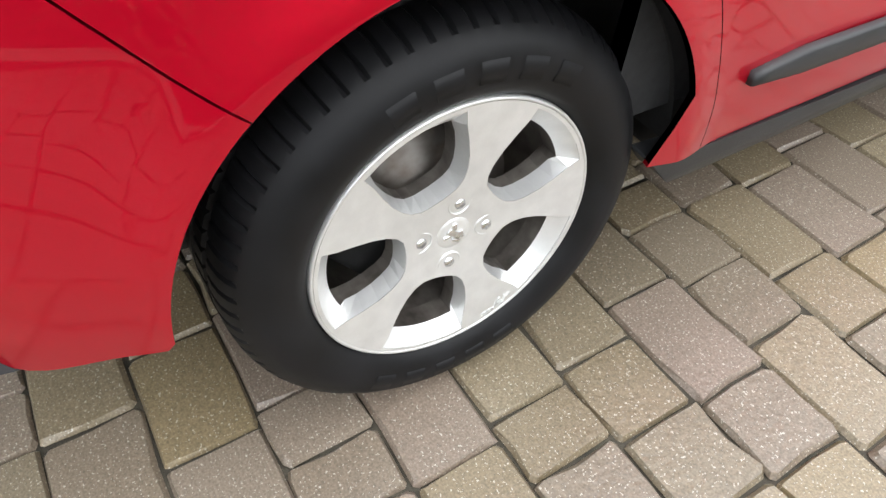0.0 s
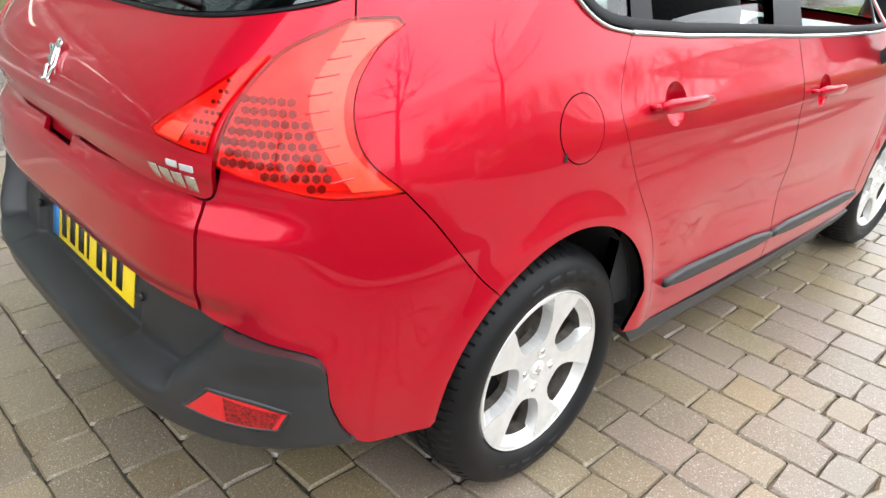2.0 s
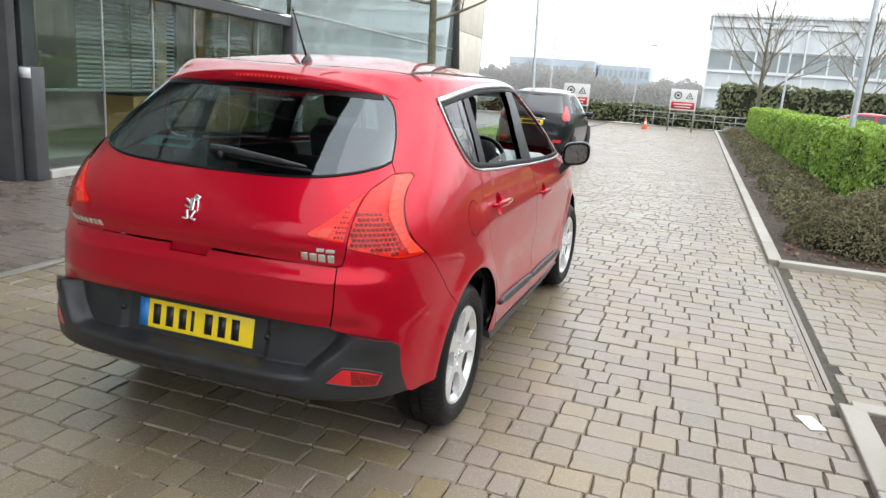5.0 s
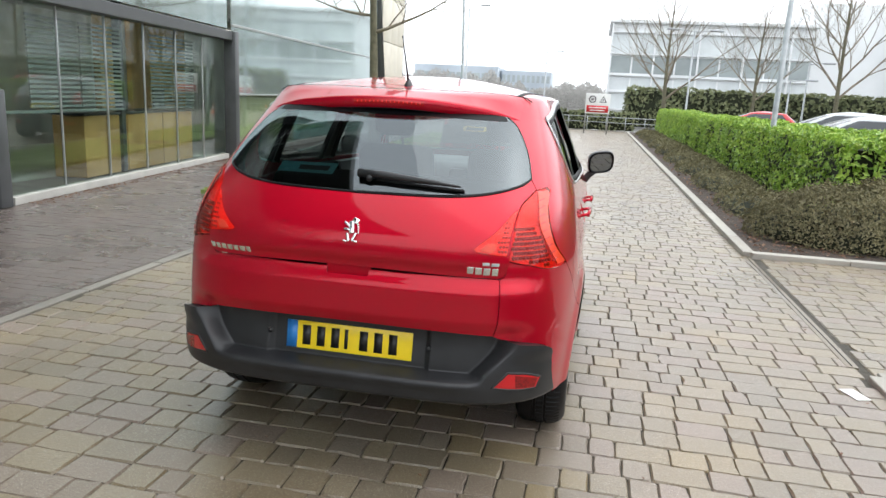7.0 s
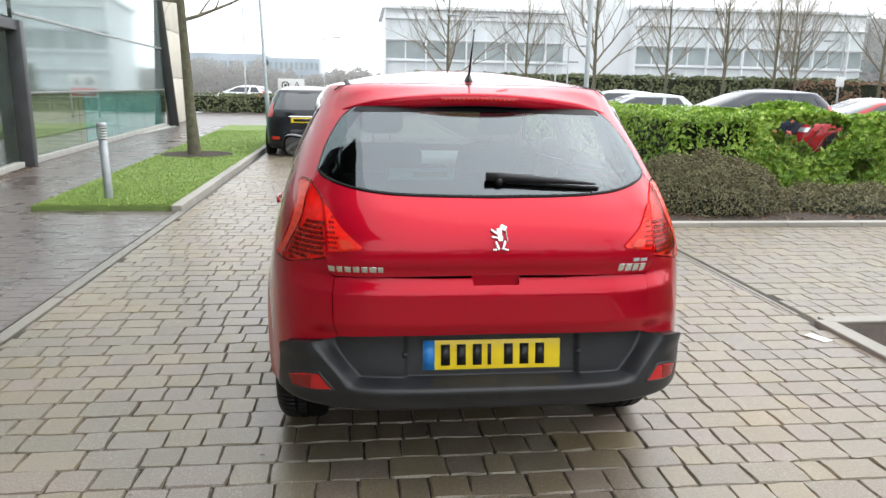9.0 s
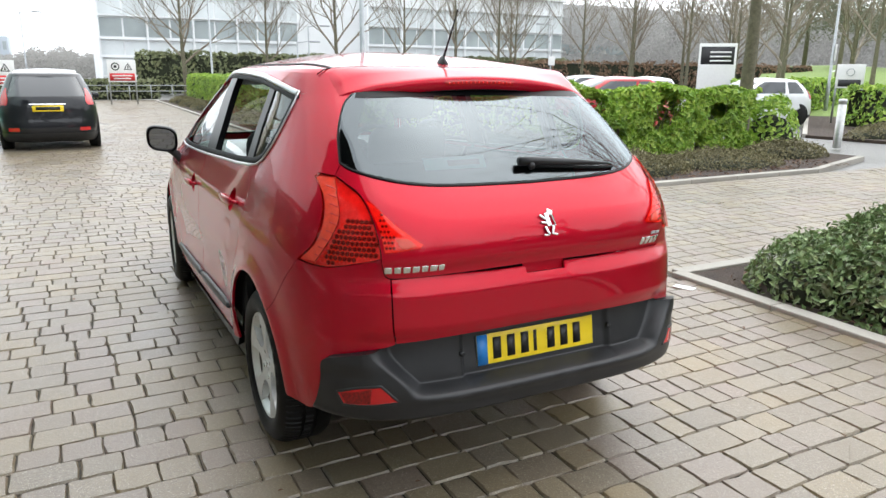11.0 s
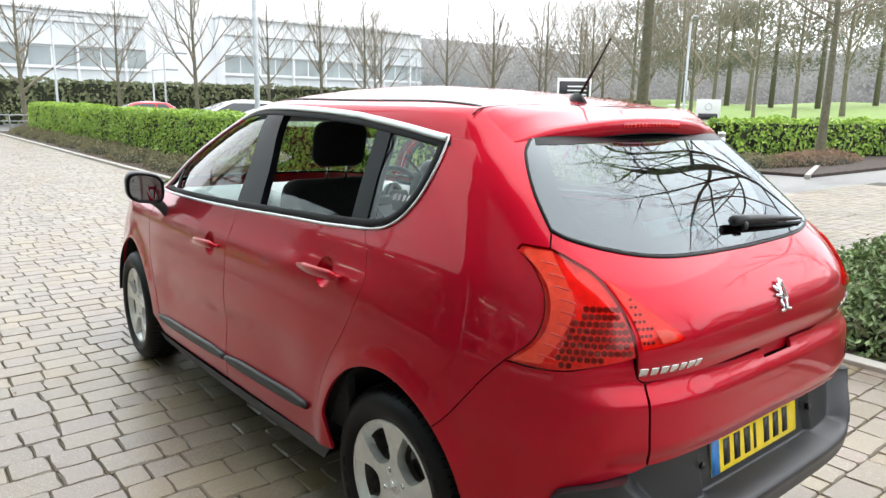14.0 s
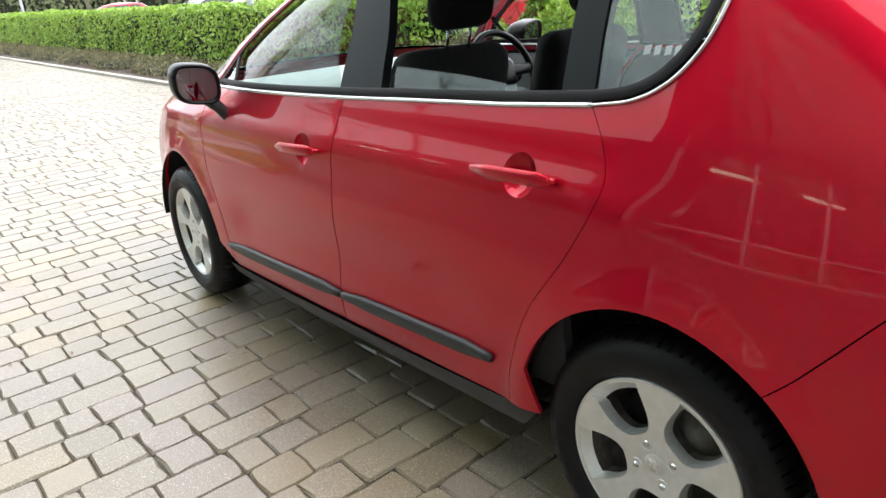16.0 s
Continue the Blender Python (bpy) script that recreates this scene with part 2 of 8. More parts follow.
def shell(name, outline, material, parent, off=0.0, rim=0.012, gap=0.0010, step=0.025, disp=None, side=1, label="", hole=None):
    """A thin panel that follows the car's skin inside an outline of (th, v), with its edge turned inwards."""
    p = inset(outline, gap)
    loops = [p]
    if hole is not None:
        loops.append(inset(hole, -gap)[::-1])
    lo, hi = p.min(0), p.max(0)
    gx, gy = np.meshgrid(np.arange(lo[0] + step / 2, hi[0], step), np.arange(lo[1] + step / 2, hi[1], step))
    g = np.stack([gx.ravel(), gy.ravel()], 1)
    keep = inside(g, p)
    for k, l in enumerate(loops):
        dist = np.min(np.linalg.norm(g[:, None] - l[None], axis=2), axis=1)
        keep &= dist > 0.45 * step
        if k:
            keep &= ~inside(g, l)
    g = g[keep]
    pts, edges = [], []
    for l in loops:
        b = len(pts)
        pts += [Vector(q) for q in l]
        edges += [(b + i, b + (i + 1) % len(l)) for i in range(len(l))]
    pts += [Vector(q) for q in g]
    co, _, faces, *_ = geometry.delaunay_2d_cdt(pts, edges, [], 2 if hole is not None else 1, 1e-6)
    c = np.array([(q.x, q.y) for q in co])
    th, v = c[:, 0] / MET * side, c[:, 1]
    P3, N3 = raised(th, v, off, disp), raised_normal(th, v, off, disp)
    if N3.size and np.mean(np.sum(N3 * (P3 - np.array((0, 0.9, 0.75))), 1)) < 0:
        N3 = -N3
    verts, norms, polys = [tuple(q) for q in P3], [tuple(q) for q in N3], []
    cut = np.zeros(len(faces), bool)
    if hole is not None:
        cut = inside(np.array([c[list(f)].mean(0) for f in faces]), loops[1])
    for f, gone in zip(faces, cut):
        if gone:
            continue
        a, b, d = (P3[i] for i in f[:3])
        good = np.dot(np.cross(b - a, d - a), N3[f[0]]) > 0
        polys.append(tuple(f) if good else tuple(f)[::-1])
    if rim:
        for l in loops:
            t_, v_ = l[:, 0] / MET * side, l[:, 1]
            a, n = raised(t_, v_, off, disp), raised_normal(t_, v_, off, disp)
            if np.mean(np.sum(n * (a - np.array((0, 0.9, 0.75))), 1)) < 0:
                n = -n
            b = a - n * rim
            tan = np.roll(a, -1, 0) - np.roll(a, 1, 0)
            o = np.cross(tan, n)
            o /= np.linalg.norm(o, axis=1, keepdims=True) + 1e-9
            if np.sum(o * (a - a.mean(0))) < 0:
                o = -o
            s = len(verts)
            m = len(a)
            verts += [tuple(q) for q in a] + [tuple(q) for q in b]
            norms += [tuple(q) for q in o] * 2
            for i in range(m):
                j = (i + 1) % m
                polys.append((s + i, s + j, s + m + j, s + m + i))
    me = bpy.data.meshes.new(name)
    me.from_pydata(verts, [], polys)
    for q in me.polygons:
        q.use_smooth = True
    me.normals_split_custom_set_from_vertices(norms)
    me.materials.append(material)
    ob = new(name, me)
    ob.parent = parent
    if label:
        ob["label"] = label
    return ob


def strip(name, line, width, height, material, parent, off=0.0, side=1, closed=False, label="", taper=0.0):
    """A rounded moulding along a line of (th, v) on the skin."""
    l = np.array(line)
    th, v = l[:, 0] * side, l[:, 1]
    a, n = raised(th, v, off), base_normal(th, v)
    if np.mean(np.sum(n * (a - np.array((0, 0.9, 0.75))), 1)) < 0:
        n = -n
    t = np.gradient(a, axis=0)
    if closed:
        t = np.roll(a, -1, 0) - np.roll(a, 1, 0)
    t /= np.linalg.norm(t, axis=1, keepdims=True) + 1e-9
    s = np.cross(n, t)
    bm = bmesh.new()
    sec = [(-0.5, -0.3), (-0.5, 0.45), (-0.38, 0.85), (0, 1), (0.38, 0.85), (0.5, 0.45), (0.5, -0.3)]
    m = len(a)
    rows = []
    for i in range(m):
        w = width * (1 - taper * max(0, 1 - min(i, m - 1 - i) / 4)) if taper else width
        rows.append([bm.verts.new(a[i] + s[i] * w * p + n[i] * height * q) for p, q in sec])
    for i in range(m if closed else m - 1):
        q, w = rows[i], rows[(i + 1) % m]
        for k in range(len(sec) - 1):
            bm.faces.new((q[k], q[k + 1], w[k + 1], w[k]))
    if not closed:
        bm.faces.new(rows[0])
        bm.faces.new(rows[-1][::-1])
    bmesh.ops.recalc_face_normals(bm, faces=bm.faces)
    return part(name, bm, material, parent, label)


def circle_line(y, z, r, n=40, a0=0.0, a1=360.0):
    return [Y(y + r * math.cos(radians(a0 + (a1 - a0) * k / n)), z + r * math.sin(radians(a0 + (a1 - a0) * k / n)))[:2] for k in range(n + (abs(a1 - a0) < 360))]


def ease(a, b, x):
    t = np.clip((x - a) / (b - a), 0, 1)
    return t * t * (3 - 2 * t)


# paints and trims of the car
def flake_paint():
    m = mat("red_metallic_paint", (0.47, 0.0025, 0.018), 0.38, metal=0.55, coat=1.0, spec=0.05)
    n, l = m.node_tree.nodes, m.node_tree.links
    b = n["Principled BSDF"]
    b.inputs["Coat Roughness"].default_value = 0.025
    b.inputs["Coat IOR"].default_value = 1.37
    geo = n.new("ShaderNodeNewGeometry")
    t = n.new("ShaderNodeTexNoise")
    t.inputs["Scale"].default_value, t.inputs["Detail"].default_value = 5.0, 7
    l.new(geo.outputs["Position"], t.inputs["Vector"])
    r = n.new("ShaderNodeMapRange")
    r.inputs["From Min"].default_value, r.inputs["From Max"].default_value = 0.35, 0.7
    r.inputs["To Min"].default_value, r.inputs["To Max"].default_value = 0.012, 0.035
    l.new(t.outputs["Fac"], r.inputs["Value"])
    l.new(r.outputs[0], b.inputs["Coat Roughness"])
    # faint road dust low on the body
    sep = n.new("ShaderNodeSeparateXYZ")
    l.new(geo.outputs["Position"], sep.inputs[0])
    d = n.new("ShaderNodeMapRange")
    d.inputs["From Min"].default_value, d.inputs["From Max"].default_value = 0.62, 0.28
    d.inputs["To Min"].default_value, d.inputs["To Max"].default_value = 0.0, 0.22
    l.new(sep.outputs["Z"], d.inputs["Value"])
    k = n.new("ShaderNodeMath")
    k.operation = "MULTIPLY"
    l.new(d.outputs[0], k.inputs[0])
    l.new(t.outputs["Fac"], k.inputs[1])
    gr = n.new("ShaderNodeMath")
    gr.operation = "MULTIPLY_ADD"
    gr.inputs[1].default_value = 1.6
    l.new(k.outputs[0], gr.inputs[0])
    l.new(r.outputs[0], gr.inputs[2])
    l.new(gr.outputs[0], b.inputs["Coat Roughness"])
    x = n.new("ShaderNodeMix")
    x.data_type = "RGBA"
    x.inputs["A"].default_value, x.inputs["B"].default_value = (0.47, 0.0025, 0.018, 1), (0.15, 0.07, 0.055, 1)
    l.new(k.outputs[0], x.inputs["Factor"])
    l.new(x.outputs["Result"], b.inputs["Base Color"])
    return m


RED = flake_paint()
BLACK = mat("black_textured_plastic", (0.019, 0.0195, 0.021), 0.40, spec=0.42, bump=0.02, bscale=900, vary=0.25, vscale=9, rvary=0.1)
GLOSSBLACK = mat("gloss_black_trim", (0.004, 0.004, 0.005), 0.28, coat=0.0, spec=0.16)
RUBBER = mat("black_rubber", (0.009, 0.009, 0.010), 0.6, spec=0.25, vary=0.2, vscale=30, rvary=0.1)
LINER = mat("wheel_arch_liner", (0.004, 0.004, 0.004), 0.9, vary=0.4, vscale=20, bump=0.05, bscale=120)
CHROME = mat("chrome", (0.78, 0.79, 0.8), 0.12, metal=1.0)
SATIN = mat("bright_window_trim", (0.62, 0.62, 0.63), 0.28, metal=1.0)
SMOKED = glass("smoked_rear_glass", (0.20, 0.225, 0.225), mixf=0.07, tint=(0.82, 0.90, 0.94))
CLEAR = glass("side_window_glass", (0.70, 0.77, 0.74), mixf=0.02)
FRONTG = glass("front_side_glass", (0.55, 0.63, 0.61), mixf=-0.03)
CABIN = mat("charcoal_cabin_cloth", (0.012, 0.012, 0.013), 0.85, vary=0.3, vscale=60, fine=0.2, fscale=500)
CARD = mat("grey_door_card", (0.42, 0.43, 0.44), 0.55, vary=0.1, vscale=12, fine=0.05)
HEADLINER = mat("pale_headliner", (0.22, 0.21, 0.2), 0.9, fine=0.1)
LENS = glass("red_lamp_lens", (1.0, 0.28, 0.24), mixf=0.0, tint=(1.0, 0.7, 0.66))
LAMPRED = mat("lamp_reflector_red", (0.95, 0.10, 0.08), 0.25, metal=0.0, vary=0.15, vscale=40)
CELLRED = mat("brake_lamp_cell_red", (0.85, 0.02, 0.02), 0.15)
FINRED = mat("lamp_fin_red", (0.55, 0.02, 0.02), 0.2, coat=0.5)
LAMPDARK = mat("lamp_cell_dark_red", (0.13, 0.015, 0.015), 0.3)
AMBER = mat("lamp_amber", (0.74, 0.050, 0.022), 0.22, coat=0.2, vary=0.1, vscale=60)
LAMPBACK = mat("lamp_rear_bowl", (0.88, 0.13, 0.14), 0.22, metal=0.0, vary=0.2, vscale=25)
FOGRED = mat("red_reflector", (0.50, 0.006, 0.010), 0.2, coat=0.3, vary=0.1, vscale=300)
FOGDARK = mat("dark_red_fog_cells", (0.34, 0.004, 0.006), 0.15, second=(0.07, 0.002, 0.003), vscale=160)
CELLPALE = mat("lamp_clear_cells", (0.16, 0.05, 0.05), 0.15)

MIRROR = mat("mirror_glass", (0.2, 0.21, 0.22), 0.01, metal=1.0)

car = thing("red_car", "red metallic crossover car with silver alloy wheels on block paving", "car")

# shared seams, right side; the left side mirrors them
GLASS_SIDE = curve([(38.5, 1.446), (41.5, 1.40), (43.3, 1.31), (43.4, 1.215, 1)])
GLASS_LOW = curve([(43.4, 1.215, 1), (41.2, 1.195), (36.3, 1.172), (29.6, 1.153), (20, 1.143), (0, 1.138)])
DOOR_REAR = curve([Y(0.205, 1.139), Y(0.155, 1.055), Y(0.143, 0.957), Y(0.232, 0.794), Y(0.343, 0.628), Y(0.405, 0.45), Y(0.417, 0.340)])
SPLIT = curve([Y(1.155, 1.09), Y(1.185, 0.95), Y(1.205, 0.80), Y(1.225, 0.6), Y(1.225, 0.315)])
DOOR_FRONT = curve([Y(2.235, 1.063), Y(2.24, 0.95), Y(2.24, 0.7), Y(2.17, 0.5), Y(2.12, 0.285)])
BELT_R = curve([Y(0.205, 1.139), Y(0.45, 1.122), Y(0.8, 1.107), Y(1.155, 1.09)])
BELT_F = curve([Y(1.155, 1.09), Y(1.5, 1.077), Y(1.9, 1.066), Y(2.235, 1.063)])
DLO_REAR = curve([Y(0.205, 1.139), Y(0.11, 1.155), Y(0.04, 1.19), Y(-0.012, 1.25), Y(-0.038, 1.32), Y(-0.04, 1.437, 1)])
DLO_TOP = curve([Y(-0.04, 1.437, 1), Y(0.15, 1.464), Y(0.35, 1.485), Y(0.7, 1.506), Y(1.15, 1.511), Y(1.4, 1.485), Y(1.62, 1.42), Y(1.85, 1.318), Y(2.05, 1.2), Y(2.235, 1.063, 1)])
DLO = joined(DLO_REAR, DLO_TOP, BELT_F[::-1], BELT_R[::-1])
ARCH_Z, ARCH_R = 0.335, 0.402
LAMP_OUT = curve([(44.6, 1.176, 1), (48.2, 1.180), (49.0, 1.168), (47.7, 1.13), (47.4, 1.06), (48.9, 0.965), (52.1, 0.894, 1)])
LAMP_LOW = curve([(52.1, 0.894, 1), (49, 0.890), (45.5, 0.893), (41.5, 0.912), (38.3, 0.925), (37.0, 0.932, 1)])
LAMP_IN = curve([(44.6, 1.176, 1), (42.3, 1.150), (40.0, 1.118), (38.4, 1.05), (37.2, 0.96), (37.0, 0.932)])
BUMP_SEAM = curve([(52.1, 0.894), (54.33, 0.833), (56.78, 0.755), (58.8, 0.692), Y(-0.248, 0.6456)])
LID_SIDE = curve([(37.0, 0.932, 1), (36.7, 0.90), (36.2, 0.872), (35.2, 0.862, 1)])
LID_LOW = curve([(35.2, 0.862, 1), (28, 0.864), (14, 0.868), (0, 0.869)])
FLAP_SIDE = curve([(35.2, 0.858), (34.9, 0.80), (34.6, 0.70), (34.2, 0.640)])
FLAP_LOW = curve([(34.2, 0.640), (25, 0.648), (12, 0.651), (0, 0.652)])


def arc_y(cy, a0, a1, n=36):
    return [Y(cy - 0.008 + 0.378 * math.cos(radians(a0 + (a1 - a0) * k / n)), ARCH_Z + ARCH_R * math.sin(radians(a0 + (a1 - a0) * k / n)))[:2] for k in range(n + 1)]


def flank(th, v):
    """Sculpture of the flanks: a full shoulder, a hollow above the sill and lips round the wheel arches."""
    p = skin(th, v)
    y, z = p[..., 1], p[..., 2]
    d = 0.010 * np.exp(-(((z - 0.93) / 0.07) ** 2)) * ease(-0.15, 0.2, y)
    d = d - 0.016 * np.exp(-(((z - 0.60 + 0.03 * y) / 0.11) ** 2)) * ease(0.42, 0.75, y) * (1 - ease(1.9, 2.15, y))
    for cy in (0.0, 2.613):
        r = np.hypot((y - cy + 0.008) * 1.063, z - ARCH_Z)
        d = d + 0.014 * np.exp(-(((r - ARCH_R) / 0.055) ** 2)) * (z > 0.2)
    return d


def flap_form(th, v):
    return -0.022 * ease(0.80, 0.866, v) - 0.02 * ease(0.70, 0.64, v)


def corner_form(th, v):
    a = np.abs(th)
    return -0.022 * ease(0.80, 0.866, v) * (1 - ease(38, 47, a)) - 0.02 * ease(0.70, 0.64, v) * (1 - ease(36, 44, a)) + flank(th, v) * ease(46, 52, a)


# tailgate with its window
lid = joined(GLASS_LOW[::-1], [(44.6, 1.176)], LAMP_IN, LID_SIDE, LID_LOW, mirrored(LID_LOW), mirrored(LID_SIDE), mirrored(LAMP_IN), [(-44.6, 1.176)], mirrored(GLASS_LOW[::-1]))


def lid_form(th, v):
    return -0.020 * ease(0.93, 0.87, v) + 0.004 * np.exp(-(((v - 0.99) / 0.05) ** 2))


tailgate = shell("tailgate", lid, RED, car, disp=lid_form, gap=0.003, label="red tailgate with model badges")
gl = joined(GLASS_SIDE, GLASS_LOW, mirrored(GLASS_LOW), mirrored(GLASS_SIDE), curve([(-38.5, 1.446), (0, 1.462), (38.5, 1.446)]))
rear_window = shell("rear_window", gl, SMOKED, tailgate, off=0.004, rim=0.004, gap=0.004, label="smoked heated rear window")
strip("window_seal", gl, 0.010, 0.003, GLOSSBLACK, tailgate, off=0.001, closed=True)
# black ceramic border that widens down the window's sides
for s in (1, -1):
    edge = joined(curve([(38.0, 1.446), (41.2, 1.40), (43.0, 1.31), (43.1, 1.218, 1)]), curve([(43.1, 1.218, 1), (36.3, 1.176), (33.6, 1.168, 1)]), curve([(33.6, 1.168, 1), (37.6, 1.225), (39.2, 1.30), (37.0, 1.40), (34.5, 1.446)]))
    shell("dark_border", edge, GLOSSBLACK, rear_window, off=0.0005, rim=0, gap=0.001, side=s, label="black edge band of the rear window")
shell("top_border", joined(curve([(-37.8, 1.444, 1), (0, 1.460), (37.8, 1.444, 1)]), curve([(37.8, 1.444, 1), (38.6, 1.424, 1)]), curve([(38.6, 1.424, 1), (0, 1.432), (-38.6, 1.424, 1)]), curve([(-38.6, 1.424, 1), (-37.8, 1.444, 1)])), GLOSSBLACK, rear_window, off=0.0052, rim=0, gap=0.0, label="black edge band of the rear window")
flap = shell("tailgate_flap", joined(FLAP_SIDE, FLAP_LOW, mirrored(FLAP_LOW), mirrored(FLAP_SIDE), [(-35.2, 0.864), (-14, 0.866), (-5.6, 0.867), (-5.4, 0.842), (5.4, 0.842), (5.6, 0.867), (14, 0.866), (35.2, 0.864)]), RED, car, off=0.004, disp=flap_form, gap=0.0036, step=0.018, label="red lower tailgate flap with a grip recess")
shell("grip_recess", [(-5.8, 0.875), (5.8, 0.875), (5.8, 0.835), (-5.8, 0.835)], RED, flap, off=-0.03, rim=0, gap=0)

# rear bumper: painted corners and black lower moulding
PLASTIC_TOP = curve([(34.2, 0.640, 1), (36.0, 0.628), (41, 0.612), (45.0, 0.592), (46.6, 0.56), (47.6, 0.47), (48.9, 0.400), (50.6, 0.362), (55.6, 0.366, 1)])
BUMP_ARCH = arc_y(0.0, 174, 129.4, 22)
bumper = new("rear_bumper")
bumper.parent = car
for s in (1, -1):
    j = BUMP_ARCH
    outl = joined(LAMP_LOW[::-1], BUMP_SEAM, j[::-1], PLASTIC_TOP[::-1], FLAP_SIDE[::-1], LID_SIDE[::-1])
    shell("painted_corner", outl, RED, bumper, disp=corner_form, gap=0.0016, side=s, step=0.018, label="red painted bumper corner")


def moulding(th, v):
    """The black moulding: a hollow for the number plate, a ledge under it, full corners, and an underside that tucks in."""
    p = skin(th, v)
    ax, z = np.abs(p[..., 0]), p[..., 2]
    edge = 0.515 + 0.115 * ease(0.46, 0.63, z)
    hollow = ease(0.462, 0.494, z) * ease(0.0, 0.060, edge - ax + 0.03)
    d = 0.016 - 0.088 * hollow + 0.012 * ease(0.62, 0.68, ax) * ease(0.525, 0.585, z)
    d = d + 0.008 * np.exp(-(((z - 0.452) / 0.018) ** 2)) * (1 - ease(0.42, 0.58, ax))
    # the holder's shallow frame round the number plate
    d = d + 0.018 * hollow * ease(0.312, 0.340, ax)
    return d - 0.20 * ease(0.40, 0.28, z) * (0.6 + 0.4 * (1 - ease(0.6, 0.8, ax)))


low = curve([(55.6, 0.366, 1), (55.4, 0.338, 1), (52, 0.330), (48.5, 0.316), (44, 0.304), (38, 0.298), (20, 0.300), (0, 0.300)])
plast = joined(PLASTIC_TOP, low, mirrored(low), mirrored(PLASTIC_TOP), mirrored(FLAP_LOW), FLAP_LOW[::-1])
shell("black_moulding", plast, BLACK, bumper, disp=moulding, step=0.0062, gap=0.001, rim=0.05, label="black textured plastic bumper moulding")
for s in (1, -1):
    fog = joined(curve([(34.4, 0.456, 1), (39, 0.443), (43.4, 0.436, 1)]), curve([(43.4, 0.436, 1), (44.3, 0.478, 1)]), curve([(44.3, 0.478, 1), (41, 0.500), (37.2, 0.510, 1)]), curve([(37.2, 0.510, 1), (34.4, 0.456, 1)]))
    shell("fog_lamp", fog, FOGRED, bumper, off=0.0175, rim=0.012, gap=0.002, step=0.015, side=s, label="red bumper reflector and fog lamp")
    shell("fog_lamp_inset", [(38.7, 0.500), (39.0, 0.450), (42.9, 0.442), (43.7, 0.476)], FOGDARK, bumper, off=0.0186, rim=0.003, gap=0, step=0.008, side=s, label="dark red fog lamp cells")
    strip("reflector_lip", fog, 0.010, 0.006, BLACK, bumper, off=0.013, side=s, closed=True)
    bm = bmesh.new()
    q = raised(np.array([20.5 * s]), np.array([0.578]), -0.050)[0]
    bmesh.ops.create_cone(bm, cap_ends=True, segments=20, radius1=0.011, radius2=0.010, depth=0.008, matrix=Matrix.Translation(q) @ pose(0, 0, 0, 90, 0, 0))
    part("parking_sensor", bm, BLACK, bumper)

shell("bumper_backing", [(-48, 0.45), (48, 0.45), (48, 0.74), (-48, 0.74)], LINER, bumper, off=-0.12, rim=0, gap=0, step=0.05)

# number plate
plate = new("number_plate")
plate.parent = car
plate.matrix_world = pose(0, -0.752, 0.560, 81.5, 0, 0)
YELLOW = mat("yellow_plate", (0.86, 0.63, 0.012), 0.3, vary=0.05, vscale=20, coat=0.3)
BLUE = mat("blue_band", (0.03, 0.22, 0.6), 0.3)
INK = mat("plate_black", (0.012, 0.012, 0.012), 0.4)
bm = bmesh.new()
box(bm, -0.265, 0.265, -0.060, 0.056, -0.006, 0.0, 0.003)
part("plate_holder", bm, BLACK, plate)
bm = bmesh.new()
box(bm, -0.26, 0.26, -0.0555, 0.0555, 0.0, 0.003, 0.001)
part("yellow_panel", bm, YELLOW, plate, "yellow number plate panel")
bm = bmesh.new()
box(bm, -0.2597, -0.216, -0.0553, 0.0553, 0.0032, 0.0040)
part("blue_band", bm, BLUE, plate)
for x, w in ((-0.176, 0.034), (-0.116, 0.034), (-0.056, 0.034), (-0.010, 0.014), (0.062, 0.034), (0.122, 0.034), (0.182, 0.034)):
    bm = bmesh.new()
    box(bm, x - w / 2, x + w / 2, -0.0395, 0.0395, 0.0034, 0.0042)
    part("character_bar", bm, INK, plate)
for x, w in ((-0.10, 0.15), (0.115, 0.11)):
    bm = bmesh.new()
    box(bm, x - w / 2, x + w / 2, -0.0595, -0.0565, 0.0002, 0.0010)
    part("holder_writing_bar", bm, CARD, plate)
bm = bmesh.new()
box(bm, -0.015, 0.035, -0.0600, -0.0560, 0.0002, 0.0012)
part("holder_blue_mark", bm, BLUE, plate)

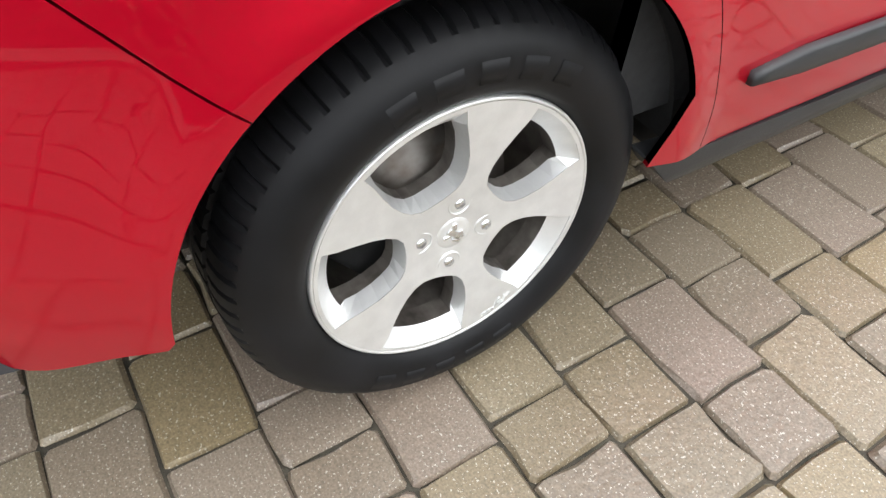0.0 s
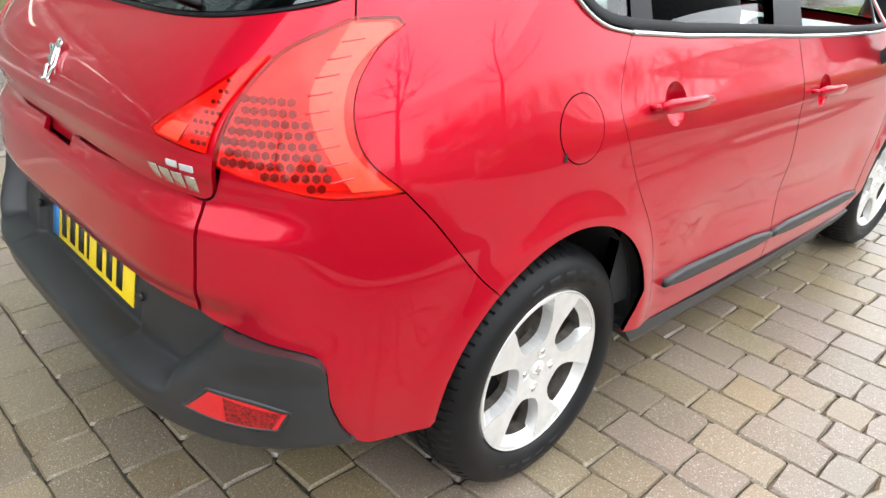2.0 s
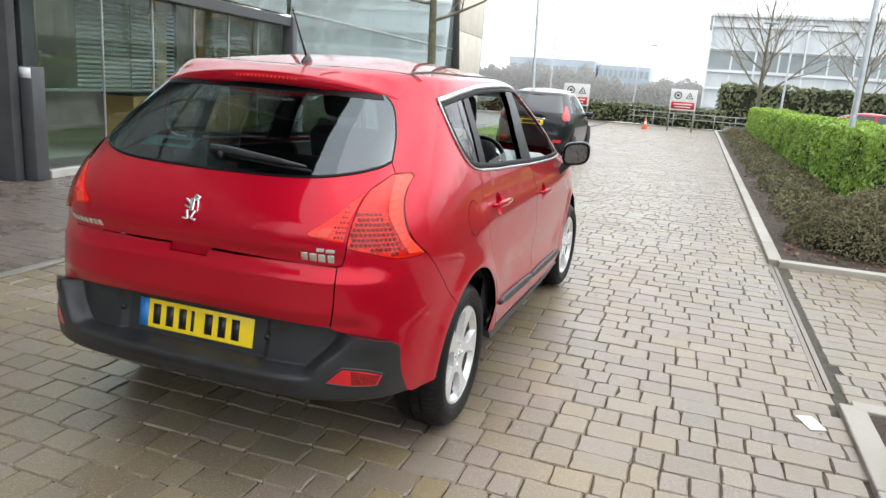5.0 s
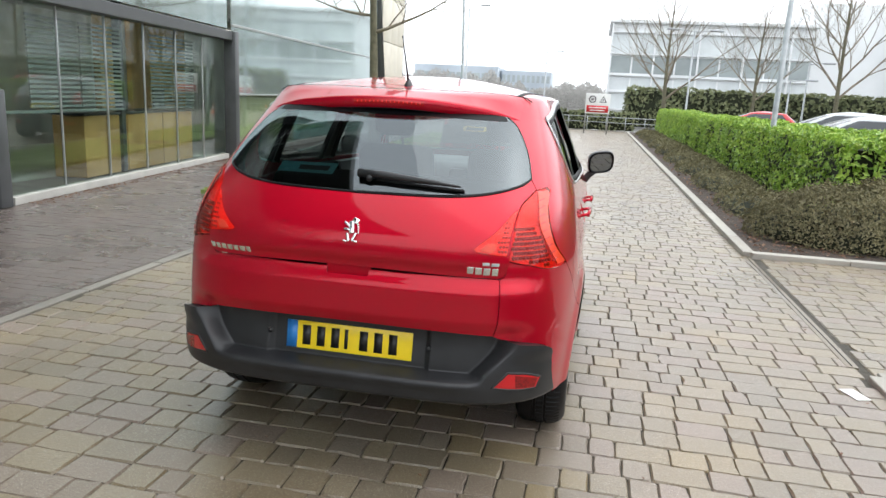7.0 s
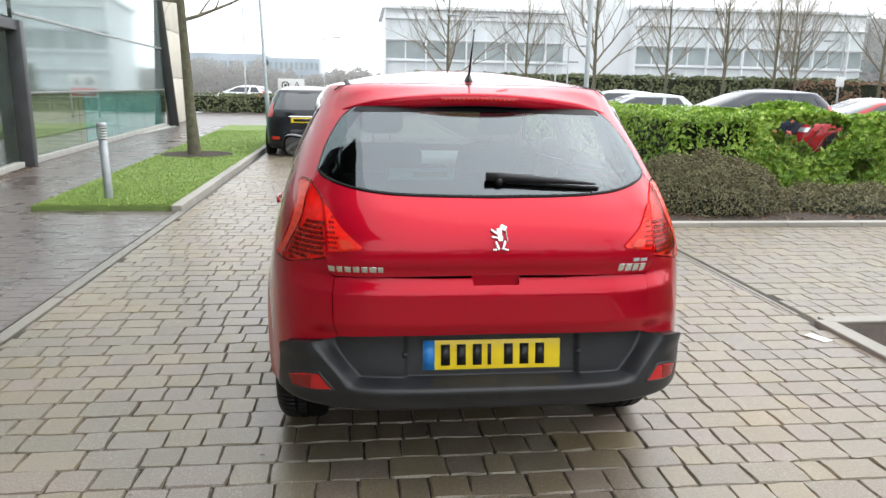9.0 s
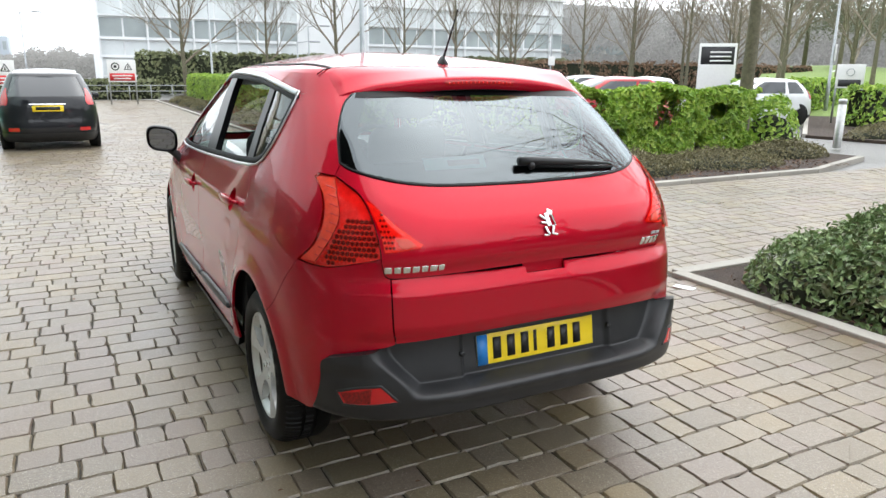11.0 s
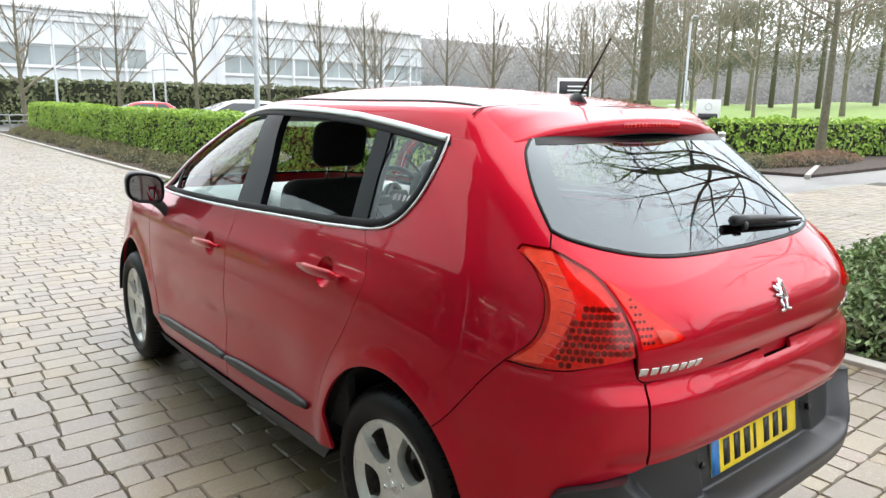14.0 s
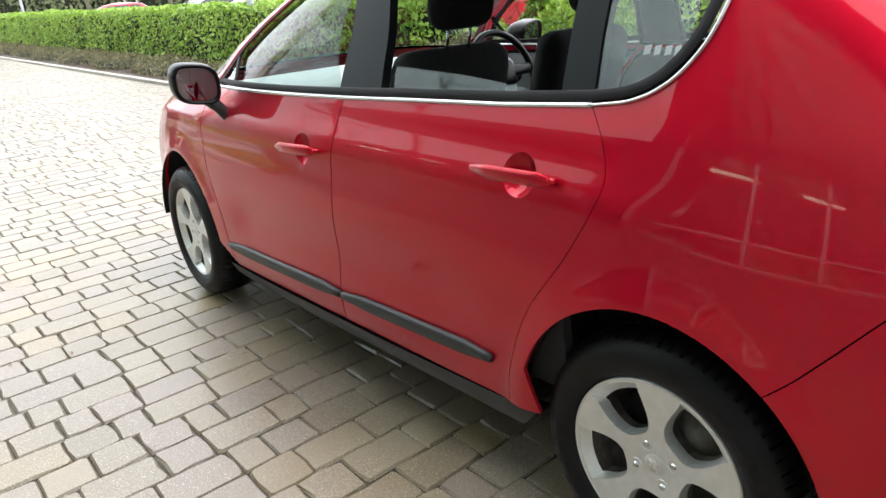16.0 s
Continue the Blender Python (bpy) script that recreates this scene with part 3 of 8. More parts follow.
# tail lamps: reflector bowl, honeycomb cells, amber fins and a clear red lens
for s in (1, -1):
    lamp = new("tail_lamp")
    lamp.parent = car
    lamp["label"] = "red tail lamp with honeycomb cells and amber fins"
    outer = joined(LAMP_OUT, LAMP_LOW, LAMP_IN[::-1])
    shell("reflector", outer, LAMPBACK, lamp, off=-0.008, rim=0, gap=0.001, side=s)
    shell("lens", outer, LENS, lamp, off=0.005, rim=0.012, gap=0.0012, side=s, step=0.018)
    fin = joined(curve([(45.2, 1.168, 1), (47.8, 1.172), (48.4, 1.160), (47.0, 1.11), (46.8, 1.06), (48.0, 0.975), (51.2, 0.901, 1)]), curve([(51.2, 0.901, 1), (48.0, 0.900, 1)]), curve([(48.0, 0.900, 1), (45.4, 0.985), (43.9, 1.055), (44.2, 1.12), (44.4, 1.168)]))
    shell("amber_bowl", fin, AMBER, lamp, off=0.0062, rim=0.004, gap=0.003, side=s)
    for k in range(9):
        z = 0.925 + 0.027 * k
        c = 48.9 - 2.8 * ease(0.9, 1.06, z) + 0.9 * ease(1.08, 1.17, z)
        strip("fin", curve([(c - 2.2, z - 0.006), (c - 0.5, z + 0.002)]), 0.0032, 0.0012, FINRED, lamp, off=0.0062, side=s)
    shell("honeycomb_plate", joined(curve([(38.0, 0.945, 1), (41.5, 0.924), (45.5, 0.906), (48.2, 0.905, 1)]), curve([(48.2, 0.905, 1), (45.6, 0.97), (43.9, 1.05, 1)]), curve([(43.9, 1.05, 1), (39.2, 1.05, 1)]), curve([(39.2, 1.05, 1), (38.0, 0.945, 1)])), LAMPRED, lamp, off=-0.0045, rim=0, gap=0.001, side=s, label="bright red cell plate")
    cell = bmesh.new()
    bmesh.ops.create_cone(cell, cap_ends=True, segments=6, radius1=0.0087, radius2=0.0078, depth=0.003)
    hexm = bpy.data.meshes.new("honeycomb_cell")
    cell.to_mesh(hexm)
    cell.free()
    hexm.materials.append(LAMPDARK)
    hexp = hexm.copy()
    hexp.materials[0] = CELLPALE
    for r in range(10):
        for c in range(11):
            z = 0.908 + 0.0172 * r
            th = 37.9 + 0.80 * c + (0.40 if r % 2 else 0)
            right = 47.9 - (z - 0.90) * 32
            low_z = np.interp(th, [37, 38.3, 41.5, 45.5, 49], [0.944, 0.937, 0.924, 0.906, 0.903])
            left = 37.6 + max(0, z - 0.96) * 11
            if not (left < th < right and low_z < z < 1.052):
                continue
            p, n = raised(np.array([th * s]), np.array([z]), -0.003)[0], base_normal(np.array([th * s]), np.array([z]))[0]
            if np.dot(n, p - np.array((0, 0.9, 0.75))) < 0:
                n = -n
            o = new("honeycomb_cell", hexp if z > 1.012 else hexm)
            o.parent = lamp
            o.matrix_world = Matrix.Translation(p) @ Vector(n).to_track_quat("Z", "Y").to_matrix().to_4x4()
    inner = joined(curve([(39.3, 1.108, 1), (37.6, 1.09), (34.4, 1.035), (31.0, 0.99), (29.7, 0.972), (30.3, 0.962, 1)]), curve([(30.3, 0.962, 1), (34, 0.953), (36.4, 0.949, 1)]), curve([(36.4, 0.949, 1), (37.4, 1.02), (39.3, 1.108, 1)]))
    shell("lid_reflector", inner, LAMPRED, lamp, off=0.0015, rim=0, gap=0.002, side=s, disp=lid_form)
    shell("lid_lens", inner, LENS, lamp, off=0.008, rim=0.008, gap=0.0, side=s, step=0.018, disp=lid_form)
    shell("lid_amber", joined(curve([(31.0, 0.968, 1), (33.6, 0.962, 1)]), curve([(33.6, 0.962, 1), (34.6, 0.992, 1)]), curve([(34.6, 0.992, 1), (32.6, 0.992), (31.0, 0.968, 1)])), AMBER, lamp, off=0.0092, rim=0.0015, gap=0, side=s, step=0.012, disp=lid_form)
    for r in range(7):
        for c in range(4):
            z = 0.966 + 0.0165 * r
            th = 34.9 + 0.62 * c + 0.3 * (r % 2)
            if th > 36.2 + (z - 0.95) * 17 or th < 34.6 + (z - 0.99) * 28:
                continue
            q = raised(np.array([th * s]), np.array([z]), 0.0025, lid_form)[0]
            o = new("honeycomb_cell", hexm)
            o.parent = lamp
            o.matrix_world = Matrix.Translation(q) @ Vector((0.5 * s, -0.85, 0.1)).to_track_quat("Z", "Y").to_matrix().to_4x4() @ Matrix.Diagonal((0.6, 0.6, 0.3, 1))

# rear wings, doors, front wings and sills, on both sides
for s in (1, -1):
    word = "driver" if s > 0 else "passenger"
    arch = arc_y(0.0, 129.4, 20, 40)
    wing_line = joined(DLO_REAR, curve([Y(-0.04, 1.437, 1), (47, 1.443), (38.5, 1.446, 1)]), GLASS_SIDE, [(44.6, 1.176)], LAMP_OUT, BUMP_SEAM, arch, curve([Y(0.330, 0.415), Y(0.308, 0.348, 1), Y(0.417, 0.340)]), DOOR_REAR[::-1])
    wing = shell("rear_wing", wing_line, RED, car, disp=flank, side=s, label="red rear wing with a flared wheel arch", hole=circle_line(-0.004, 0.957, 0.0738, 48) if s > 0 else None)
    if s > 0:
        fl = circle_line(-0.004, 0.957, 0.0735, 48)
        shell("fuel_flap", fl, RED, wing, off=0.0005, rim=0.006, gap=0.0014, step=0.02, side=s, disp=flank)
        shell("flap_gap", circle_line(-0.004, 0.957, 0.079, 40), LINER, wing, off=-0.008, rim=0, gap=0, step=0.015, side=s, disp=flank)
        shell("flap_notch", [Y(-0.068, 0.909)[:2], Y(-0.056, 0.916)[:2], Y(-0.058, 0.894)[:2], Y(-0.068, 0.898)[:2]], LINER, wing, off=0.0022, rim=0, gap=0, side=s, disp=flank)
    floor_r = curve([Y(0.417, 0.340), Y(0.8, 0.327), Y(1.225, 0.315)])
    floor_f = curve([Y(1.225, 0.315), Y(1.7, 0.30), Y(2.12, 0.285)])
    rdoor = shell("rear_door", joined(DOOR_REAR, floor_r, SPLIT[::-1], BELT_R[::-1]), RED, car, disp=flank, side=s, label="red rear door", hole=circle_line(0.3775, 0.969, 0.052, 32))
    fdoor = shell("front_door", joined(SPLIT, floor_f, DOOR_FRONT[::-1], BELT_F[::-1]), RED, car, disp=flank, side=s, label="red front door", hole=circle_line(1.3725, 0.908, 0.052, 32))
    for door, y0, y1, z0, z1 in ((rdoor, 0.264, 0.515, 0.972, 0.966), (fdoor, 1.262, 1.507, 0.914, 0.902)):
        ym = (y0 + y1) / 2 - 0.012
        zm = (z0 + z1) / 2
        cup = circle_line(ym, zm, 0.052, 32)
        shell("handle_cup", cup, RED, door, off=0.0, rim=0.0, gap=-0.001, step=0.009, side=s, disp=lambda t, v, a=ym, b=zm: flank(t, v) - 0.001 - 0.034 * np.clip(1 - (np.hypot(skin(t, v)[..., 1] - a, skin(t, v)[..., 2] - b) / 0.053) ** 2, 0, 1) ** 0.8, label="hollow behind the handle")
        bm = bmesh.new()
        a = raised(np.linspace(Y(y0, z0)[0], Y(y1, z1)[0], 9) * s, np.linspace(z0, z1, 9), 0.0)
        n = base_normal(np.linspace(Y(y0, z0)[0], Y(y1, z1)[0], 9) * s, np.linspace(z0, z1, 9))
        n *= np.sign(n[:, :1]) * s
        lift = 0.022 + 0.022 * np.sin(np.linspace(0.25, math.pi - 0.25, 9)) ** 0.5
        rows = []
        for i in range(9):
            h = 0.0180 if 0 < i < 8 else 0.010
            c = Vector(a[i] + n[i] * lift[i])
            nn, up = Vector(n[i]), Vector((0, 0, 1))
            rows.append([bm.verts.new(c + up * h * math.cos(k * math.tau / 10) + nn * 0.008 * math.sin(k * math.tau / 10)) for k in range(10)])
        for q, w in zip(rows, rows[1:]):
            for k in range(10):
                bm.faces.new((q[k], q[(k + 1) % 10], w[(k + 1) % 10], w[k]))
        bm.faces.new(rows[0][::-1])
        bm.faces.new(rows[-1])
        for i in (0, 8):
            tube(bm, [a[i] + n[i] * lift[i], a[i] + n[i] * 0.002], 0.008, 8)
        bmesh.ops.recalc_face_normals(bm, faces=bm.faces)
        part("door_handle", bm, RED, door, "red pull handle")
    strip("rubbing_strip", curve([Y(0.475, 0.451), Y(0.8, 0.436), Y(1.213, 0.418)]), 0.046, 0.014, BLACK, rdoor, off=0.002, side=s, taper=0.5, label="black rubbing strip")
    strip("rubbing_strip", curve([Y(1.228, 0.417), Y(1.6, 0.402), Y(2.14, 0.382)]), 0.046, 0.014, BLACK, fdoor, off=0.002, side=s, taper=0.5, label="black rubbing strip")
    farch = arc_y(2.613, 174, 8, 40)
    shell("front_wing", joined(DOOR_FRONT, [q for q in farch], curve([Y(3.02, 0.36, 1), Y(3.1, 0.55), Y(3.12, 0.80, 1)]), curve([Y(3.12, 0.80, 1), Y(2.9, 0.91), Y(2.6, 0.985), Y(2.235, 1.063, 1)])), RED, car, disp=flank, side=s, label="red front wing")
    sill = joined(curve([Y(0.315, 0.352, 1), Y(0.8, 0.325), Y(1.4, 0.307), Y(2.2, 0.283, 1)]), curve([Y(2.2, 0.283, 1), Y(2.2, 0.222, 1)]), curve([Y(2.2, 0.222, 1), Y(1.4, 0.240), Y(0.37, 0.288, 1)]), curve([Y(0.37, 0.288, 1), Y(0.315, 0.352, 1)]))
    shell("sill", sill, BLACK, car, off=0.002, rim=0.05, gap=0.001, side=s, disp=lambda t, v: 0.008 * np.exp(-(((v - 0.30) / 0.03) ** 2)), label="black plastic sill")
    # glasshouse: black pillars, seals, bright trim and panes
    strip("window_trim_lower", joined(BELT_R[::1], BELT_F), 0.011, 0.005, SATIN, car, off=0.003, side=s, label="bright window trim")
    strip("window_trim_rear", DLO_REAR, 0.007, 0.005, SATIN, car, off=0.003, side=s, label="bright window trim")
    strip("window_trim_upper", DLO_TOP, 0.023, 0.007, SATIN, car, off=0.003, side=s, label="bright window trim")
    inner_dlo = [(a / MET, b) for a, b in inset(DLO, 0.020)]
    strip("window_rubber", inner_dlo, 0.024, 0.004, RUBBER, car, off=0.0, side=s, closed=True)

    def band(y0b, y1b, y0t, y1t, zb, zt):
        return joined(curve([Y(y0b, zb, 1), Y(y1b, zb - 0.008, 1)]), curve([Y(y1b, zb - 0.008, 1), Y((y1b + y1t) / 2, (zb + zt) / 2), Y(y1t, zt + 0.004, 1)]), curve([Y(y1t, zt + 0.004, 1), Y(y0t, zt, 1)]), curve([Y(y0t, zt, 1), Y((y0b + y0t) / 2, (zb + zt) / 2), Y(y0b, zb, 1)]))

    shell("rear_pillar_trim", band(0.205, 0.295, 0.238, 0.318, 1.140, 1.468), GLOSSBLACK, car, off=0.001, rim=0.03, gap=0, side=s, label="black pillar trim")
    shell("centre_pillar_trim", band(0.962, 1.185, 1.015, 1.165, 1.098, 1.505), GLOSSBLACK, car, off=0.001, rim=0.03, gap=0, side=s, label="black pillar trim")
    quarter = joined(curve([Y(0.215, 1.146), Y(0.12, 1.162), Y(0.055, 1.196), Y(0.004, 1.255), Y(-0.022, 1.325), Y(-0.022, 1.428, 1)]), curve([Y(-0.022, 1.428, 1), Y(0.245, 1.462, 1)]), curve([Y(0.245, 1.462, 1), Y(0.23, 1.3), Y(0.215, 1.146, 1)]))
    shell("quarter_window", quarter, CLEAR, car, off=-0.004, rim=0.003, gap=0, side=s)
    if s < 0:
        # etched marks low in the pane
        for y_, w_ in ((0.112, 0.016), (0.088, 0.014), (0.064, 0.014), (0.043, 0.012)):
            shell("etched_mark", [Y(y_, 1.243)[:2], Y(y_ - w_, 1.246)[:2], Y(y_ - w_, 1.264)[:2], Y(y_, 1.261)[:2]], CARD, car, off=-0.0030, rim=0, gap=0, side=s, label="pale etched mark in the side glass")
    # lowered rear pane, a little of it still showing above the sill of the door
    pane = joined(curve([Y(0.30, 1.125, 1), Y(0.96, 1.09, 1)]), curve([Y(0.96, 1.09, 1), Y(0.965, 1.195, 1)]), curve([Y(0.965, 1.195, 1), Y(0.62, 1.182), Y(0.30, 1.143, 1)]), curve([Y(0.30, 1.143, 1), Y(0.30, 1.125, 1)]))
    shell("lowered_pane", pane, CLEAR, rdoor, off=-0.022, rim=0.003, gap=0, side=s, label="rear door pane wound almost down")
    tri = [Y(1.985, 1.078)[:2], Y(2.20, 1.072)[:2], Y(2.03, 1.20)[:2]]
    shell("corner_window", joined(curve([(*tri[0], 1), (*tri[1], 1)]), curve([(*tri[1], 1), (*tri[2], 1)]), curve([(*tri[2], 1), (*tri[0], 1)])), CLEAR, car, off=-0.004, rim=0.003, gap=0, side=s)
    if s < 0:
        front_pane = joined(curve([Y(1.19, 1.095, 1), Y(1.97, 1.078, 1)]), curve([Y(1.97, 1.078, 1), Y(2.015, 1.20, 1)]), curve([Y(2.015, 1.20, 1), Y(1.84, 1.308), Y(1.61, 1.41), Y(1.4, 1.468), Y(1.17, 1.49, 1)]), curve([Y(1.17, 1.49, 1), Y(1.19, 1.095, 1)]))
        shell("door_pane", front_pane, FRONTG, fdoor, off=-0.016, rim=0.003, gap=0, side=s, label="raised front door pane")
    strip("corner_post", curve([Y(1.985, 1.075), Y(2.03, 1.215)]), 0.022, 0.006, GLOSSBLACK, car, off=-0.004, side=s)
    # door cards, light grey on the far side of the cabin
    shell("door_card", joined(curve([Y(0.25, 0.42, 1), Y(1.20, 0.40, 1)]), curve([Y(1.20, 0.40, 1), Y(1.15, 1.08, 1)]), curve([Y(1.15, 1.08, 1), Y(0.30, 1.115, 1)]), curve([Y(0.30, 1.115, 1), Y(0.25, 0.42, 1)])), CABIN, rdoor, off=-0.042, rim=0.03, gap=0, side=s)
    shell("door_card", joined(curve([Y(1.23, 0.40, 1), Y(2.12, 0.40, 1)]), curve([Y(2.12, 0.40, 1), Y(2.18, 1.052, 1)]), curve([Y(2.18, 1.052, 1), Y(1.19, 1.075, 1)]), curve([Y(1.19, 1.075, 1), Y(1.23, 0.40, 1)])), CARD, fdoor, off=-0.042, rim=0.03, gap=0, side=s)
    # door mirror
    mir = new("door_mirror")
    mir.parent = car
    mir.matrix_world = pose(0.942 * s, 2.03, 1.103, 4, 0, 7 * s)

    def mirror_ring(bm, y, kx, kz, sh=0.0):
        ring = []
        for k in range(40):
            a = math.tau * k / 40
            c_, s_ = math.cos(a), math.sin(a)
            q = (abs(c_) ** 3.2 + abs(s_) ** 3.2) ** (-1 / 3.2)
            x, z = 0.090 * kx * q * c_, 0.078 * kz * q * s_
            ring.append(bm.verts.new((x + sh * s, y, z + 0.14 * x * s)))
        return ring

    bm = bmesh.new()
    prof_ = [(-0.040, 0.80, 0.78), (-0.052, 0.84, 0.82), (-0.060, 0.90, 0.89), (-0.058, 0.96, 0.96), (-0.045, 1.0, 1.0), (-0.01, 1.02, 1.02), (0.03, 0.97, 0.96), (0.06, 0.84, 0.82), (0.08, 0.64, 0.62), (0.092, 0.38, 0.36), (0.096, 0.1, 0.1)]
    rings_ = [mirror_ring(bm, y, a, b, -0.10 * max(0, y) * 0.3) for y, a, b in prof_]
    for a, b in zip(rings_, rings_[1:]):
        for k in range(40):
            bm.faces.new((a[k], a[(k + 1) % 40], b[(k + 1) % 40], b[k]))
    bm.faces.new(rings_[-1])
    bmesh.ops.recalc_face_normals(bm, faces=bm.faces)
    part("mirror_housing", bm, GLOSSBLACK, mir, "black mirror housing")
    bm = bmesh.new()
    bm.faces.new(mirror_ring(bm, -0.0480, 0.82, 0.80))
    bmesh.ops.recalc_face_normals(bm, faces=bm.faces)
    part("mirror_glass", bm, MIRROR, mir, "mirror glass", smooth=False)
    bm = bmesh.new()
    tube(bm, [(-0.03 * s, -0.005, -0.055), (-0.075 * s, -0.015, -0.10), (-0.11 * s, -0.02, -0.145), (-0.14 * s, -0.015, -0.16)], [0.030, 0.024, 0.026, 0.03], 12)
    part("mirror_stalk", bm, BLACK, mir)

# nose, bonnet and windscreen
hood = curve([Y(2.235, 1.063, 1), Y(2.6, 0.985), Y(2.9, 0.91), Y(3.12, 0.80, 1)])
shell("bonnet", joined(hood, curve([Y(3.12, 0.80, 1), (165, 0.80), (180, 0.80), (195, 0.80), (360 - Y(3.12, 0.80)[0], 0.80, 1)]), [(360 - a, b) for a, b in hood][::-1], curve([(360 - Y(2.235, 1.063)[0], 1.063), (180, 1.075), Y(2.235, 1.063)])), RED, car, step=0.04, label="red bonnet")
front = curve([Y(3.12, 0.79, 1), Y(3.1, 0.55), Y(3.02, 0.36, 1), (155, 0.24), (180, 0.24)])
shell("front_bumper", joined(front, [(360 - a, b) for a, b in front][::-1], curve([(360 - Y(3.12, 0.79)[0], 0.79), (180, 0.79), Y(3.12, 0.79)])), RED, car, step=0.04, label="red front bumper")
screen = curve([Y(2.255, 1.07, 1), Y(2.06, 1.21), Y(1.86, 1.33), Y(1.63, 1.43), Y(1.52, 1.465, 1)])
shell("windscreen", joined(screen, curve([Y(1.52, 1.465, 1), (180, 1.515), (360 - Y(1.52, 1.465)[0], 1.465, 1)]), [(360 - a, b) for a, b in screen][::-1], curve([(360 - Y(2.255, 1.07)[0], 1.07), (180, 1.08), Y(2.255, 1.07)])), CLEAR, car, off=-0.002, rim=0.003, step=0.05, label="clear windscreen")

# roof: rails above the doors, crown, and the spoiler over the rear window
top = np.array(DLO_TOP)
bm = bmesh.new()
ths = np.r_[np.linspace(0, 44, 18), np.linspace(46, 150, 70), np.linspace(153, 180, 10)]


def roof_foot(t):
    t = abs(t)
    if t < 38.5:
        return 1.462 - 0.016 * (t / 38.5) ** 2
    if t < top[0, 0]:
        return 1.446 - 0.009 * (t - 38.5) / (top[0, 0] - 38.5)
    foot = float(np.interp(t, top[:60, 0], top[:60, 1])) if t < 110 else None
    if foot is None:
        order = np.argsort(top[:, 0])
        foot = float(np.interp(t, top[order, 0], top[order, 1]))
    return max(foot, 1.47) if t > 125 else foot


full = np.r_[-ths[::-1][:-1], ths]
rows = []
for j in range(26):
    row = []
    for t in full:
        f = roof_foot(t)
        v = f + (ZTOP - f) * j / 5 if j <= 5 else ZTOP + 0.97 * ((j - 5) / 20) ** 1.3
        row.append(bm.verts.new(skin(t, v)))
    rows.append(row)
for a, b in zip(rows, rows[1:]):
    for i in range(len(full) - 1):
        bm.faces.new((a[i], a[i + 1], b[i + 1], b[i]))
bm.faces.new(rows[-1])
bmesh.ops.remove_doubles(bm, verts=bm.verts, dist=0.0004)
bmesh.ops.recalc_face_normals(bm, faces=bm.faces)
roof = part("roof", bm, RED, car, "red roof with black ditch strips")
for s in (1, -1):
    a_post = np.array([Y(y, z)[:2] for y, z in ((2.245, 1.066), (2.06, 1.207), (1.86, 1.325), (1.63, 1.428), (1.50, 1.468))])
    strip("windscreen_pillar", curve([tuple(q) for q in a_post]), 0.075, 0.012, RED, car, off=-0.004, side=s)


def roof_z(x, y):
    lo, hi = 0.02, 1.6
    R, F_ = np.interp(ZTOP, ZF, RF), np.interp(ZTOP, ZF, FF)
    W = np.interp(ZTOP, ZF, WF)
    for _ in range(40):
        k = (lo + hi) / 2
        yy, xx = APEX + (y - APEX) / k, x / k
        dy = YC - yy
        n, L = (N_REAR, YC - R) if dy >= 0 else (N_FRONT, F_ - YC)
        if (abs(xx) / W) ** n + (abs(dy) / L) ** n > 1:
            lo = k
        else:
            hi = k
    return ZTOP + CROWN * (1 - min(1, k) ** 1.8)


def skin_z(x, y):
    """Height of the body's surface over a point of the plan near the roof's rear."""
    lo, hi = 0.9, ZTOP
    dy = YC - y

    def out(z):
        L = YC - np.interp(z, ZF, RF)
        return (abs(x) / np.interp(z, ZF, WF)) ** N_REAR + (abs(dy) / L) ** N_REAR > 1

    if not out(ZTOP):
        return roof_z(x, y)
    for _ in range(30):
        m_ = (lo + hi) / 2
        lo, hi = (lo, m_) if out(m_) else (m_, hi)
    return lo


for s in (1, -1):
    bm = bmesh.new()
    rows = []
    for k in range(30):
        y = -0.06 + 1.3 * k / 29
        x = 0.535 + 0.03 * math.sin(math.pi * k / 29)
        h = 0.003 if 0 < k < 29 else -0.001
        rows.append([bm.verts.new((s * (x + dx), y, roof_z(x + dx, y) + dz)) for dx, dz in ((-0.011, -0.002), (-0.010, h), (0.010, h), (0.011, -0.002))])
    for a, b in zip(rows, rows[1:]):
        for i in range(3):
            bm.faces.new((a[i], a[i + 1], b[i + 1], b[i]))
    bmesh.ops.recalc_face_normals(bm, faces=bm.faces)
    part("ditch_strip", bm, RUBBER, roof)

